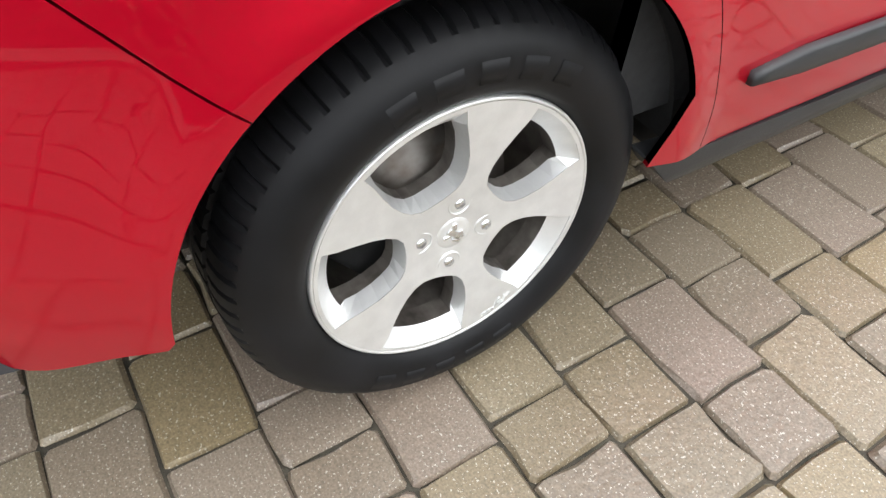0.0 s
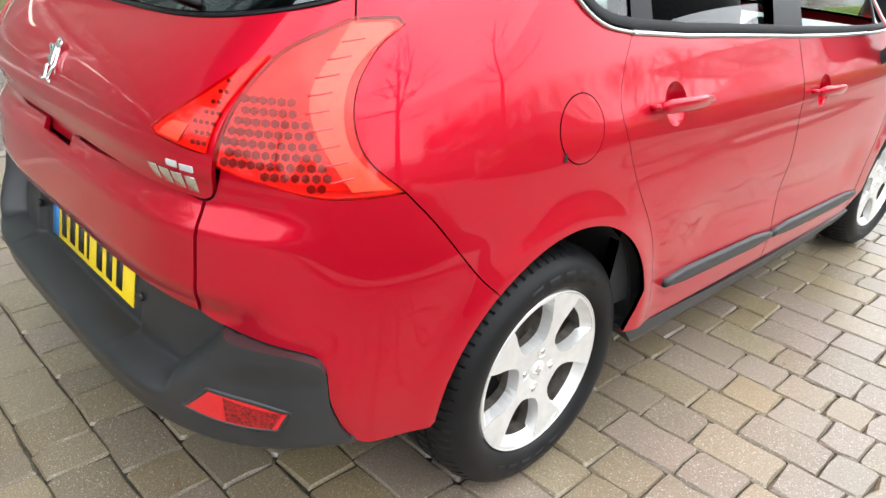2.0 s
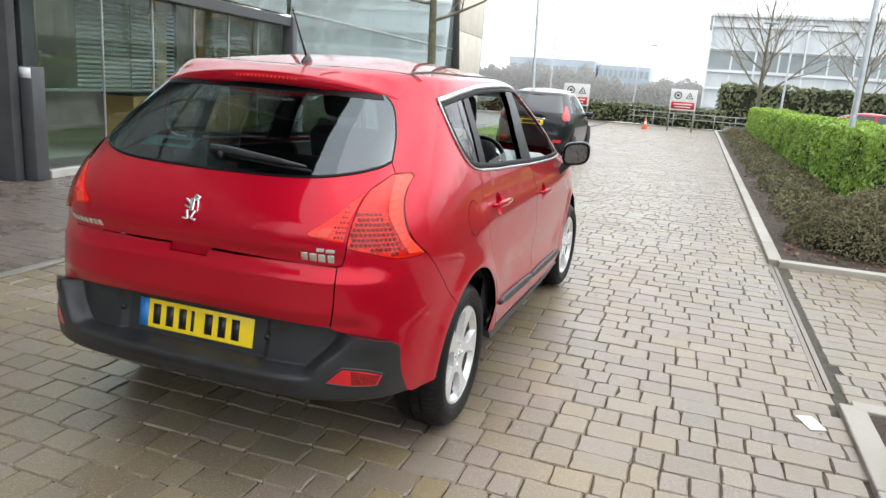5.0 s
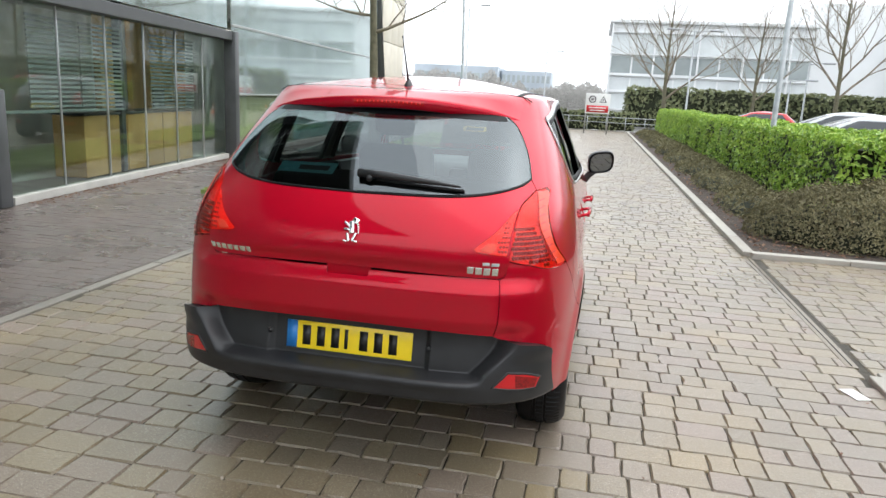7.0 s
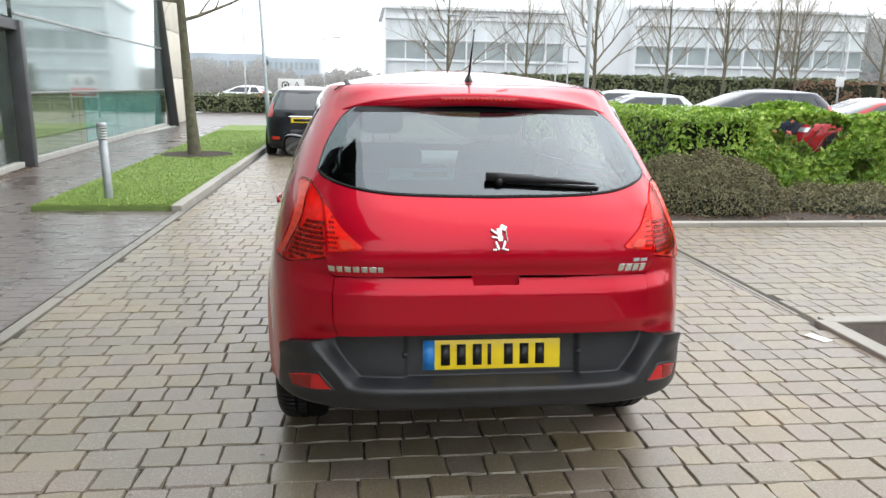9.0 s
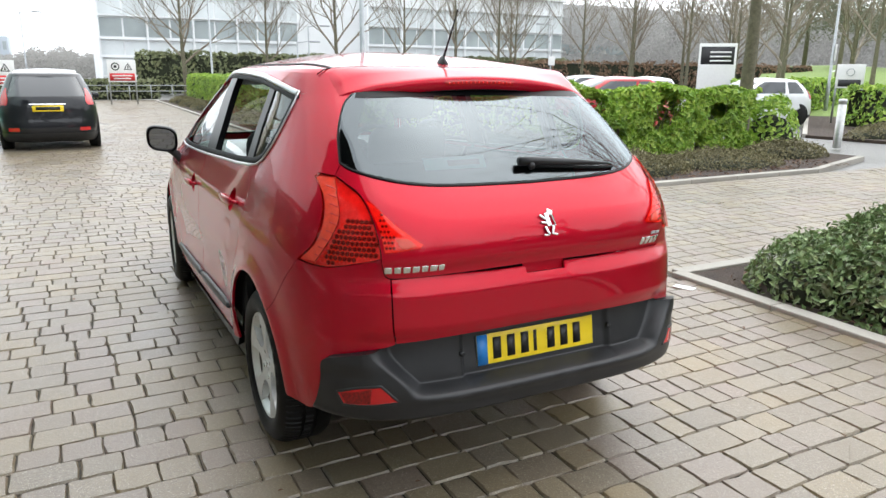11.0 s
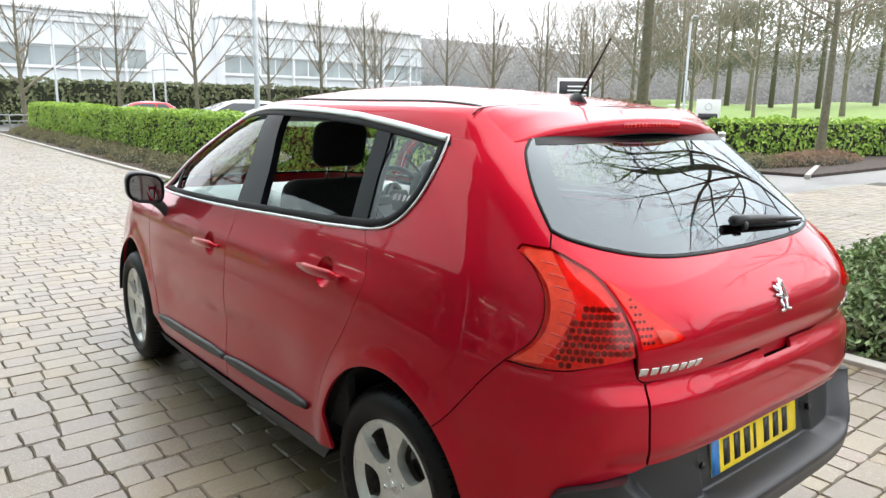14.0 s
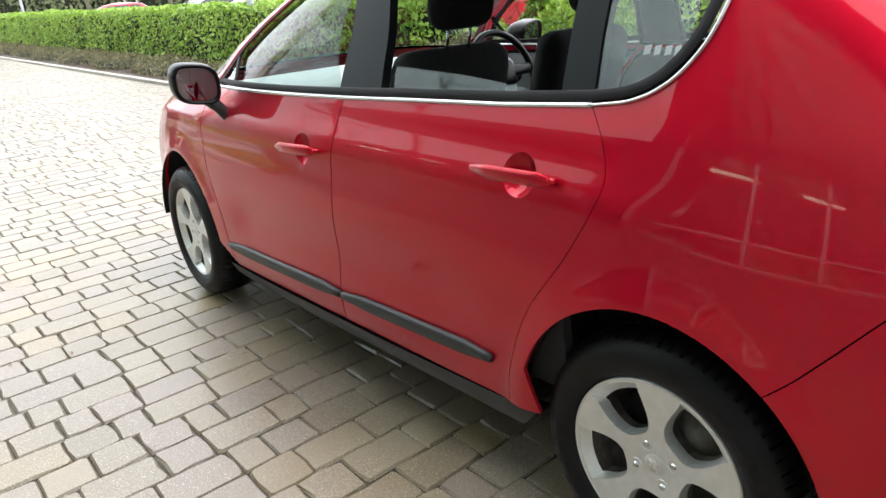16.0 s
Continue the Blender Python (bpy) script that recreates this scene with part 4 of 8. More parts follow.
edge_t = np.linspace(0, 38.5, 40)
edge_p = skin(edge_t, 1.462 - 0.016 * (edge_t / 38.5) ** 2)
edge_x = edge_p[:, 0]
bm = bmesh.new()
rows = []
for k in range(61):
    x = -0.606 + 1.212 * k / 60
    u = abs(x) / 0.60
    ye, ze = -0.304 + 0.098 * u**2.2 + 0.05 * max(0, u - 0.93) / 0.095, 1.506 - 0.062 * u**2 - 0.012 * max(0, u - 0.93) / 0.095
    y0 = -0.10 + 0.03 * u
    z0 = skin_z(x * 0.985, y0) + 0.0012
    yb, zb_ = float(np.interp(abs(x), edge_x, edge_p[:, 1])) + 0.012, float(np.interp(abs(x), edge_x, edge_p[:, 2])) - 0.003
    sec = [(y0, z0), (y0 - 0.05, z0 - 0.001), ((y0 + ye) / 2 - 0.02, (z0 + ze) / 2 + 0.006), (ye + 0.03, ze + 0.006), (ye + 0.005, ze + 0.001), (ye, ze - 0.005), (ye + 0.006, ze - 0.046), (ye + 0.014, ze - 0.051), (ye + 0.06, ze - 0.040)]
    w_ = float(ease(0.70, 0.97, u))
    sink = 0.003 - 0.009 * float(ease(0.88, 1.0, u))
    sec = [(yy, zz * (1 - w_) + w_ * min(zz, skin_z(x, yy) + sink)) for yy, zz in sec]
    rows.append([bm.verts.new((x, yy, zz)) for yy, zz in sec])
for a, b in zip(rows, rows[1:]):
    for i in range(8):
        bm.faces.new((a[i], a[i + 1], b[i + 1], b[i]))
bm.faces.new(rows[0])
bm.faces.new(rows[-1][::-1])
bmesh.ops.recalc_face_normals(bm, faces=bm.faces)
spoiler = part("roof_spoiler", bm, RED, car, "red spoiler lip over the rear window")
bm = bmesh.new()
seam = []
for k in range(49):
    x = -0.595 + 1.19 * k / 48
    y0 = -0.10 + 0.03 * abs(x) / 0.60
    seam.append((x, y0, skin_z(x * 0.985, y0) + 0.0005))
tube(bm, seam, 0.0026, 6)
part("spoiler_seam", bm, RUBBER, spoiler)
spoiler.data.materials.append(BLACK)
for q in spoiler.data.polygons:
    if q.normal.z < -0.6:
        q.material_index = 1
bm = bmesh.new()
rows = []
for k in range(25):
    x = -0.157 + 0.314 * k / 24
    u = abs(x) / 0.60
    ye, ze = -0.304 + 0.098 * u**2.2, 1.506 - 0.062 * u**2
    rows.append([bm.verts.new((x, ye + dy, ze + dz)) for dy, dz in ((0.004, -0.009), (-0.001, -0.011), (0.002, -0.030), (0.008, -0.032))])
for a, b in zip(rows, rows[1:]):
    for i in range(3):
        bm.faces.new((a[i], a[i + 1], b[i + 1], b[i]))
brake = part("high_brake_lamp", bm, FOGRED, spoiler, "red high-level brake lamp")
for k in range(16):
    bm = bmesh.new()
    x = -0.14 + 0.28 * k / 15
    box(bm, x - 0.003, x + 0.003, -0.3065 + 0.098 * (abs(x) / 0.6) ** 2.2, -0.297, 1.4810 - 0.062 * (x / 0.6) ** 2, 1.4900 - 0.062 * (x / 0.6) ** 2, 0.001)
    part("lamp_cell", bm, CELLRED, brake)

# wiper, aerial and badges
bm = bmesh.new()
wp = raised(np.array([2.0]), np.array([1.178]), 0.02)[0]
tube(bm, [wp, wp - Vector((0, 0.010, 0))], [0.015, 0.012], 14)
line = [(-1.5, 1.190), (4, 1.189), (12, 1.182), (20, 1.174), (26.5, 1.166)]
a = np.array([raised(np.array([t]), np.array([z]), 0.026)[0] for t, z in line])
tube(bm, [tuple(q) for q in a], [0.017, 0.016, 0.014, 0.010, 0.004], 8)
part("rear_wiper", bm, BLACK, car, "black rear wiper")
bm = bmesh.new()
a = np.array([raised(np.array([t]), np.array([z]), 0.010)[0] for t, z in ((4, 1.181), (12, 1.175), (20, 1.168), (27.5, 1.162))])
tube(bm, [tuple(q) for q in a], 0.006, 6)
part("wiper_blade", bm, RUBBER, car)
bm = bmesh.new()
zb = roof_z(0, 0.03)
lathe(bm, [(0.0, 0.03), (0.010, 0.028), (0.018, 0.012), (0.026, 0.0), (0.027, -0.01)], 16, "z")
bmesh.ops.scale(bm, vec=(0.75, 1.7, 1), verts=bm.verts)
bmesh.ops.translate(bm, vec=(0, 0.03, zb), verts=bm.verts)
aerial = part("aerial_base", bm, BLACK, car, "black roof aerial")
bm = bmesh.new()
tube(bm, [(0, 0.02, zb + 0.02), (0, -0.040, zb + 0.11), (0, -0.100, zb + 0.205)], [0.0055, 0.004, 0.0022], 8)
tube(bm, [(0, -0.100, zb + 0.205), (0, -0.105, zb + 0.213)], [0.004, 0.004], 8)
part("aerial_rod", bm, RUBBER, aerial)


def on_lid(th, v, off=0.0):
    p = raised(np.array([float(th)]), np.array([float(v)]), off, lid_form)[0]
    n = raised_normal(np.array([float(th)]), np.array([float(v)]), off, lid_form)[0]
    n = -n if n[1] > 0 else n
    up = Vector((0, 0, 1)) - Vector(n) * n[2]
    right = up.cross(Vector(n)).normalized()
    return Matrix.Translation(p) @ Matrix((right, up.normalized(), n)).transposed().to_4x4()


# badge: a plain upright chrome emblem of rounded lobes
bm = bmesh.new()
for x, z, a, w, h in ((0.0, 0.010, 8, 0.020, 0.050), (0.013, 0.036, -25, 0.026, 0.022), (-0.018, 0.020, 55, 0.010, 0.034), (-0.016, 0.000, 80, 0.009, 0.030), (-0.010, -0.030, 20, 0.011, 0.036), (0.014, -0.028, -18, 0.011, 0.036), (0.022, -0.045, 80, 0.008, 0.018), (-0.020, -0.045, 80, 0.008, 0.018), (0.026, 0.006, 10, 0.006, 0.045)):
    m = pose(x, z, 0.005, 0, 0, a)
    box(bm, -w / 2, w / 2, -h / 2, h / 2, -0.004, 0.004, 0.0035, m)
badge = part("emblem", bm, CHROME, car, "chrome emblem")
badge.matrix_world = on_lid(0.6, 1.006)


def letter_bars(name, th0, th1, v0, v1, bars, height, material):
    for k, (u, w) in enumerate(bars):
        bm = bmesh.new()
        box(bm, -w / 2, w / 2, -height / 2, height / 2, 0, 0.003, 0.001)
        o = part(name, bm, material, car)
        o.matrix_world = on_lid(th0 + (th1 - th0) * u, v0 + (v1 - v0) * u)


letter_bars("maker_name_bar", -36.4, -25.4, 0.893, 0.896, [(0.06, 0.024), (0.21, 0.022), (0.36, 0.024), (0.51, 0.024), (0.66, 0.022), (0.81, 0.026), (0.95, 0.020)], 0.024, CHROME)
letter_bars("model_name_bar", 28.6, 34.6, 0.896, 0.890, [(0.08, 0.024), (0.36, 0.026), (0.64, 0.026), (0.92, 0.024)], 0.032, CHROME)
letter_bars("trim_name_bar", 31.6, 34.9, 0.922, 0.918, [(0.2, 0.026), (0.75, 0.03)], 0.012, CARD)
# pale permit stuck inside the rear window
TEAL = mat("teal_permit", (0.10, 0.40, 0.42), 0.6, vary=0.15, vscale=60)
shell("window_permit", [(-26.2, 1.232), (-9.5, 1.236), (-10.2, 1.196), (-26.2, 1.195)], TEAL, rear_window, off=-0.006, rim=0, gap=0, label="teal parking permit behind the rear window")
shell("permit_print", [(-20.5, 1.222), (-11.5, 1.224), (-11.8, 1.206), (-20.5, 1.205)], INK, rear_window, off=-0.004, rim=0, gap=0)

# cabin: floor, seats, dash, wheel, headliner
cabin = new("cabin")
cabin.parent = car
bm = bmesh.new()
box(bm, -0.62, 0.62, -0.42, 2.9, 0.27, 0.36, 0.03)
part("floor_pan", bm, LINER, cabin)
bm = bmesh.new()
box(bm, -0.56, 0.56, -0.28, 3.2, 0.225, 0.262, 0.02)
for x0, x1 in ((-0.74, -0.58), (0.58, 0.74)):
    box(bm, x0, x1, 0.46, 2.15, 0.225, 0.275, 0.02)
part("underbody", bm, LINER, car)
bm = bmesh.new()
rows = []
for j in range(12):
    row = []
    for t in np.linspace(-180, 180, 121):
        f = roof_foot(t)
        v = f - 0.004 + (ZTOP - f) * j / 3 if j <= 3 else ZTOP + 0.97 * ((j - 3) / 8) ** 1.2
        q, nn = Vector(skin(t, v)), base_normal(np.array([float(t)]), np.array([float(v)]))[0] if j <= 3 else np.array((0, 0, 1.0))
        nn = -nn if np.dot(nn, np.array(q) - np.array((0, 0.85, 1.2))) < 0 else nn
        row.append(bm.verts.new(q - Vector(nn) * 0.03))
    rows.append(row)
for a, b in zip(rows, rows[1:]):
    for i in range(120):
        bm.faces.new((a[i], a[i + 1], b[i + 1], b[i]))
part("headliner", bm, HEADLINER, cabin)


def seat(name, x, y, w, recline=14, rest=True, lift=0.0):
    s_ = new(name)
    s_.parent = cabin
    s_.matrix_world = pose(x, y, lift)
    bm = bmesh.new()
    box(bm, -w / 2, w / 2, -0.02, 0.50, 0.50, 0.66, 0.06, seg=3)
    part("cushion", bm, CABIN, s_)
    bm = bmesh.new()
    box(bm, -w / 2, w / 2, -0.06, 0.09, 0.0, 0.60, 0.07, pose(0, -0.02, 0.58, recline, 0, 0), seg=3)
    part("backrest", bm, CABIN, s_)
    for dx in ((0,) if rest else ()):
        bm = bmesh.new()
        box(bm, dx - 0.13, dx + 0.13, -0.05, 0.06, 0.665, 0.87, 0.055, pose(0, -0.02, 0.58, recline, 0, 0), seg=4)
        part("headrest", bm, CABIN, s_)
        for e in (-0.05, 0.05):
            bm = bmesh.new()
            tube(bm, [pose(0, -0.02, 0.58, recline, 0, 0) @ Vector((dx + e, 0, 0.56)), pose(0, -0.02, 0.58, recline, 0, 0) @ Vector((dx + e, 0, 0.70))], 0.006, 8)
            part("headrest_post", bm, CHROME, s_)


seat("front_seat", 0.36, 1.29, 0.50, lift=0.03)
seat("front_seat", -0.36, 1.29, 0.50, lift=0.03)
seat("rear_bench", 0.0, 0.10, 1.25, 20, rest=False)
bm = bmesh.new()
box(bm, -0.70, 0.70, 1.82, 2.42, 0.62, 1.03, 0.08, seg=4)
for v in bm.verts:
    v.co.z += 0.03 * (v.co.y - 1.82) + 0.02 * (1 - (v.co.x / 0.7) ** 2)
part("dashboard", bm, CARD, cabin, "grey dashboard")
bm = bmesh.new()
box(bm, -0.13, 0.13, 1.76, 1.86, 0.72, 1.00, 0.02)
part("centre_console", bm, GLOSSBLACK, cabin)
for x in (-0.62, -0.07, 0.07, 0.62):
    bm = bmesh.new()
    lathe(bm, [(0.0, 0.0), (0.035, 0.0), (0.045, -0.012), (0.048, 0.0), (0.048, 0.03)], 24, "y")
    o = part("air_vent", bm, GLOSSBLACK, cabin)
    o.matrix_world = pose(x, 1.80, 0.95)
for x in (0.29, 0.43):
    bm = bmesh.new()
    lathe(bm, [(0.0, 0.0), (0.055, 0.002), (0.058, -0.012), (0.064, -0.012), (0.066, 0.02)], 28, "y")
    o = part("dial", bm, CHROME, cabin)
    o.matrix_world = pose(x, 1.79, 1.015)
bm = bmesh.new()
lathe(bm, [(0.185 + 0.016 * math.cos(k * math.tau / 10), 0.016 * math.sin(k * math.tau / 10)) for k in range(10)], 40, "y", close=True)
box(bm, -0.18, 0.18, -0.012, 0.012, -0.03, 0.02, 0.01)
box(bm, -0.06, 0.06, -0.02, 0.02, -0.07, 0.05, 0.015)
o = part("steering_wheel", bm, GLOSSBLACK, cabin, "black steering wheel")
o.matrix_world = pose(0.36, 1.62, 1.0, -24, 0, 0)
bm = bmesh.new()
box(bm, -0.62, 0.62, -0.42, 0.0, 0.92, 0.96, 0.015)
part("parcel_shelf", bm, CABIN, cabin)

# wheel wells
for s in (1, -1):
    for cy in (0.0, 2.613):
        bm = bmesh.new()
        rows = []
        for k in range(33):
            a = radians(2 + 176 * k / 32)
            rows.append([bm.verts.new((s * x, cy - 0.008 + 0.384 * math.cos(a), ARCH_Z + (ARCH_R + 0.004) * math.sin(a))) for x in (0.50, 0.846)])
        for a, b in zip(rows, rows[1:]):
            bm.faces.new((a[0], a[1], b[1], b[0]))
        bm.faces.new([r[0] for r in rows])
        part("wheel_arch_liner", bm, LINER, car)

# wheels
TYRE = mat("tyre_rubber", (0.0062, 0.0062, 0.007), 0.5, spec=0.22, vary=0.35, vscale=14, rvary=0.12, bump=0.02, bscale=300)
ALLOY = mat("silver_alloy", (0.71, 0.71, 0.70), 0.36, metal=0.6, vary=0.06, vscale=30, rvary=0.06, fine=0.04, fscale=900)
# darker brown-grey alloy for opening walls, barrel and bolt recesses
ALLOYDARK = mat("brake_dust_alloy", (0.15, 0.135, 0.12), 0.55, metal=0.3, second=(0.04, 0.033, 0.028), vscale=24)
DISC = mat("worn_brake_disc", (0.18, 0.165, 0.15), 0.45, metal=0.6, second=(0.09, 0.07, 0.055), vscale=25)
SCUFF = mat("kerb_scuff", (0.72, 0.72, 0.70), 0.9, vary=0.2, vscale=200, bump=0.2, bscale=500)


def wheel(name):
    """A 17-inch wheel; the outer side faces +x, the hub's face at x = 0."""
    w = new(name)
    w.parent = car
    bm = bmesh.new()
    seg = 432
    prof = [(0.218, -0.012), (0.226, 0.004), (0.236, 0.013), (0.250, 0.019), (0.268, 0.0215), (0.286, 0.019), (0.300, 0.010), (0.312, -0.001), (0.320, -0.013), (0.3255, -0.028), (0.328, -0.045), (0.3285, -0.062), (0.3215, -0.064), (0.3215, -0.074), (0.3295, -0.076), (0.330, -0.108), (0.322, -0.110), (0.322, -0.122), (0.3295, -0.124), (0.327, -0.165), (0.315, -0.19), (0.28, -0.205), (0.22, -0.195)]
    rings = lathe(bm, prof, seg)
    for i, ring in enumerate(rings):
        for k, v in enumerate(ring):
            g = k % 6 == 0
            if g and 8 <= i <= 11:
                v.co.yz = v.co.yz * (1 - 0.0055 / 0.32)
            if g and i in (14, 15):
                v.co.yz = v.co.yz * (1 - 0.006 / 0.32)
    part("tyre", bm, TYRE, w, "black road tyre").data.set_sharp_from_angle(angle=radians(28))
    # raised plain blocks in place of the maker's writing on the sidewall
    for a0, n, h in ((18, 5, 0.029), (198, 5, 0.029)):
        for k in range(n):
            bm = bmesh.new()
            rr = []
            for j in range(4):
                a = radians(a0 + 12.5 * k + 2.6 * j)
                rr.append([bm.verts.new((x, r * math.cos(a), r * math.sin(a))) for r, x in ((0.253, 0.0180), (0.2535, 0.0209), (0.2535 + h * 0.5, 0.0221), (0.2535 + h, 0.0205), (0.254 + h, 0.0170))])
            for a, b in zip(rr, rr[1:]):
                for q in range(4):
                    bm.faces.new((a[q], a[q + 1], b[q + 1], b[q]))
            part("sidewall_block", bm, TYRE, w)
    # alloy: five broad spokes, each gap sloping down to an opening
    R = 0.2165

    def dish(r):
        return 0.004 - 0.018 * (1 - min(1, r / R)) ** 1.5

    gaps, opens = [], []
    for k in range(5):
        c = 72 * k
        n = 14
        gp, hp = [], []
        # outer arc, then down one spoke, round by the hub and up the other
        for j in range(n + 1):
            a = c - 20.5 + 41 * j / n
            gp.append((0.2105, a))
            hp.append((0.1870 + 0.002 * math.cos(radians((a - c) * 5)), c - 18.5 + 37 * j / n))
        for r, a, r2, a2 in ((0.19, 21.0, 0.178, 20.0), (0.165, 23.0, 0.16, 22.2), (0.14, 25.0, 0.136, 23.8), (0.118, 25.8, 0.115, 24.0), (0.1, 24.5, 0.0985, 22.0), (0.086, 19.0, 0.0885, 15.5), (0.08, 10.0, 0.0845, 7.5), (0.078, 0, 0.083, 0.0), (0.08, -10.0, 0.0845, -7.5), (0.086, -19.0, 0.0885, -15.5), (0.1, -24.5, 0.0985, -22.0), (0.118, -25.8, 0.115, -24.0), (0.14, -25.0, 0.136, -23.8), (0.165, -23.0, 0.16, -22.2), (0.19, -21.0, 0.178, -20.0)):
            gp.append((r, c + a))
            hp.append((r2, c + a2))
        gaps.append([(r * math.cos(radians(a)), r * math.sin(radians(a))) for r, a in gp])
        opens.append([(r * math.cos(radians(a)), r * math.sin(radians(a))) for r, a in hp])
    outer = [(R * math.cos(k * math.tau / 120), R * math.sin(k * math.tau / 120)) for k in range(120)]
    pts, edges = [], []
    for l in [outer] + gaps:
        b = len(pts)
        pts += [Vector(q) for q in l]
        edges += [(b + i, b + (i + 1) % len(l)) for i in range(len(l))]
    for r in np.arange(0.012, 0.21, 0.012):
        m = max(6, int(math.tau * r / 0.013))
        for k in range(m):
            q = np.array([[r * math.cos(k * math.tau / m), r * math.sin(k * math.tau / m)]])
            if not any(inside(q, np.array(g))[0] or np.min(np.linalg.norm(np.array(g) - q, axis=1)) < 0.004 for g in gaps):
                pts.append(Vector(q[0]))
    co, _, faces, *_ = geometry.delaunay_2d_cdt(pts, edges, [], 2, 1e-6)
    bm = bmesh.new()
    vs = [bm.verts.new((dish(q.length), q.x, q.y)) for q in co]
    for f in faces:
        mid_ = np.array([[sum(co[i].x for i in f) / len(f), sum(co[i].y for i in f) / len(f)]])
        if not any(inside(mid_, np.array(g))[0] for g in gaps):
            bm.faces.new([vs[i] for i in f])
    bmesh.ops.delete(bm, geom=[v for v in bm.verts if not v.link_faces], context="VERTS")
    face = part("spoke_face", bm, ALLOY, w, "silver five-spoke alloy wheel")
    for g, h in zip(gaps, opens):
        bm = bmesh.new()
        m = len(g)
        top_ = [bm.verts.new((dish(math.hypot(*q)) - 0.0005, *q)) for q in g]
        mid = [bm.verts.new((dish(math.hypot(*q)) - (0.022 if i <= 14 else 0.030), *q)) for i, q in enumerate(h)]
        for i in range(m):
            j = (i + 1) % m
            bm.faces.new((top_[i], top_[j], mid[j], mid[i]))
        part("bevelled_opening", bm, ALLOY, face, smooth=False)
        bm = bmesh.new()
        mid = [bm.verts.new((dish(math.hypot(*q)) - (0.022 if i <= 14 else 0.030), *q)) for i, q in enumerate(h)]
        deep = [bm.verts.new((-0.055, q[0] * 1.01, q[1] * 1.01)) for q in h]
        for i in range(m):
            j = (i + 1) % m
            bm.faces.new((mid[i], mid[j], deep[j], deep[i]))
        part("opening_wall", bm, ALLOYDARK, face, smooth=False)
    bm = bmesh.new()
    lathe(bm, [(0.2165, 0.003), (0.2185, 0.006), (0.2215, 0.005), (0.2225, -0.004), (0.219, -0.02)], 120)
    part("rim_edge", bm, ALLOY, w)
    bm = bmesh.new()
    lathe(bm, [(0.212, -0.02), (0.200, -0.035), (0.196, -0.08), (0.190, -0.18), (0.205, -0.2)], 72)
    part("rim_barrel", bm, ALLOYDARK, w)
    bm = bmesh.new()
    lathe(bm, [(0.0, -0.075), (0.075, -0.075), (0.078, -0.085), (0.138, -0.087), (0.140, -0.097), (0.10, -0.12)], 72)
    part("brake_disc", bm, DISC, w, "worn brake disc")
    bm = bmesh.new()
    box(bm, -0.13, -0.078, -0.15, -0.07, -0.06, 0.07, 0.012)
    part("brake_caliper", bm, LINER, w)
    bm = bmesh.new()
    lathe(bm, [(0.0, -0.0085), (0.020, -0.009), (0.027, -0.0105), (0.0285, -0.0135), (0.030, -0.016)], 40)
    part("centre_cap", bm, ALLOY, w)
    bm = bmesh.new()
    for x, z, a, ww, hh in ((0.0, 0.0, 12, 0.010, 0.026), (0.008, 0.010, -40, 0.008, 0.012), (-0.009, 0.004, 60, 0.005, 0.016), (-0.006, -0.012, 20, 0.005, 0.014), (0.007, -0.011, -24, 0.005, 0.014)):
        box(bm, -0.0095, -0.0065, -ww / 2, ww / 2, -hh / 2, hh / 2, 0.001, Matrix.Translation((0, x, z)) @ pose(0, 0, 0, a, 0, 0))
    part("cap_emblem", bm, CHROME, w)
    for k in range(4):
        a = radians(45 + 90 * k)
        bm = bmesh.new()
        lathe(bm, [(0.0165, -0.009), (0.0170, -0.0070), (0.0185, -0.0070), (0.0195, -0.0115)], 24)
        bmesh.ops.translate(bm, vec=(0, 0.054 * math.cos(a), 0.054 * math.sin(a)), verts=bm.verts)
        part("bolt_seat", bm, ALLOY, w)
        bm = bmesh.new()
        bmesh.ops.create_cone(bm, cap_ends=True, segments=24, radius1=0.0167, radius2=0.0167, depth=0.001, matrix=Matrix.Translation((-0.0118, 0.054 * math.cos(a), 0.054 * math.sin(a))) @ pose(0, 0, 0, 0, 90, 0))
        part("bolt_recess", bm, ALLOYDARK, w)
        bm = bmesh.new()
        bmesh.ops.create_cone(bm, cap_ends=True, segments=6, radius1=0.0095, radius2=0.0088, depth=0.008, matrix=Matrix.Translation((-0.0100, 0.054 * math.cos(a), 0.054 * math.sin(a))) @ pose(0, 0, 0, 0, 90, 0))
        part("wheel_bolt", bm, CHROME, w)
    bm = bmesh.new()
    a = radians(28)
    tube(bm, [(-0.035, 0.188 * math.cos(a), 0.188 * math.sin(a)), (-0.012, 0.178 * math.cos(a), 0.178 * math.sin(a)), (0.0, 0.173 * math.cos(a), 0.173 * math.sin(a))], [0.006, 0.006, 0.005], 10)
    part("valve", bm, RUBBER, w)
    return w


wheel_0 = wheel("wheel")
wheel_0.matrix_world = pose(0.838, 0.0, 0.3285, 36, 0, 0)


def copy_part(ob, m):
    made = {}
    for o in (ob, *ob.children_recursive):
        made[o] = o.copy()
        scene.collection.objects.link(made[o])
        made[o].parent = made.get(o.parent, o.parent)
    made[ob].matrix_basis = m
    return made[ob]


copy_part(wheel_0, pose(0.848, 2.613, 0.3285, 40, 0, -3))
copy_part(wheel_0, pose(-0.838, 0.0, 0.3285, -20, 0, 180))
copy_part(wheel_0, pose(-0.848, 2.613, 0.3285, 55, 0, 177))
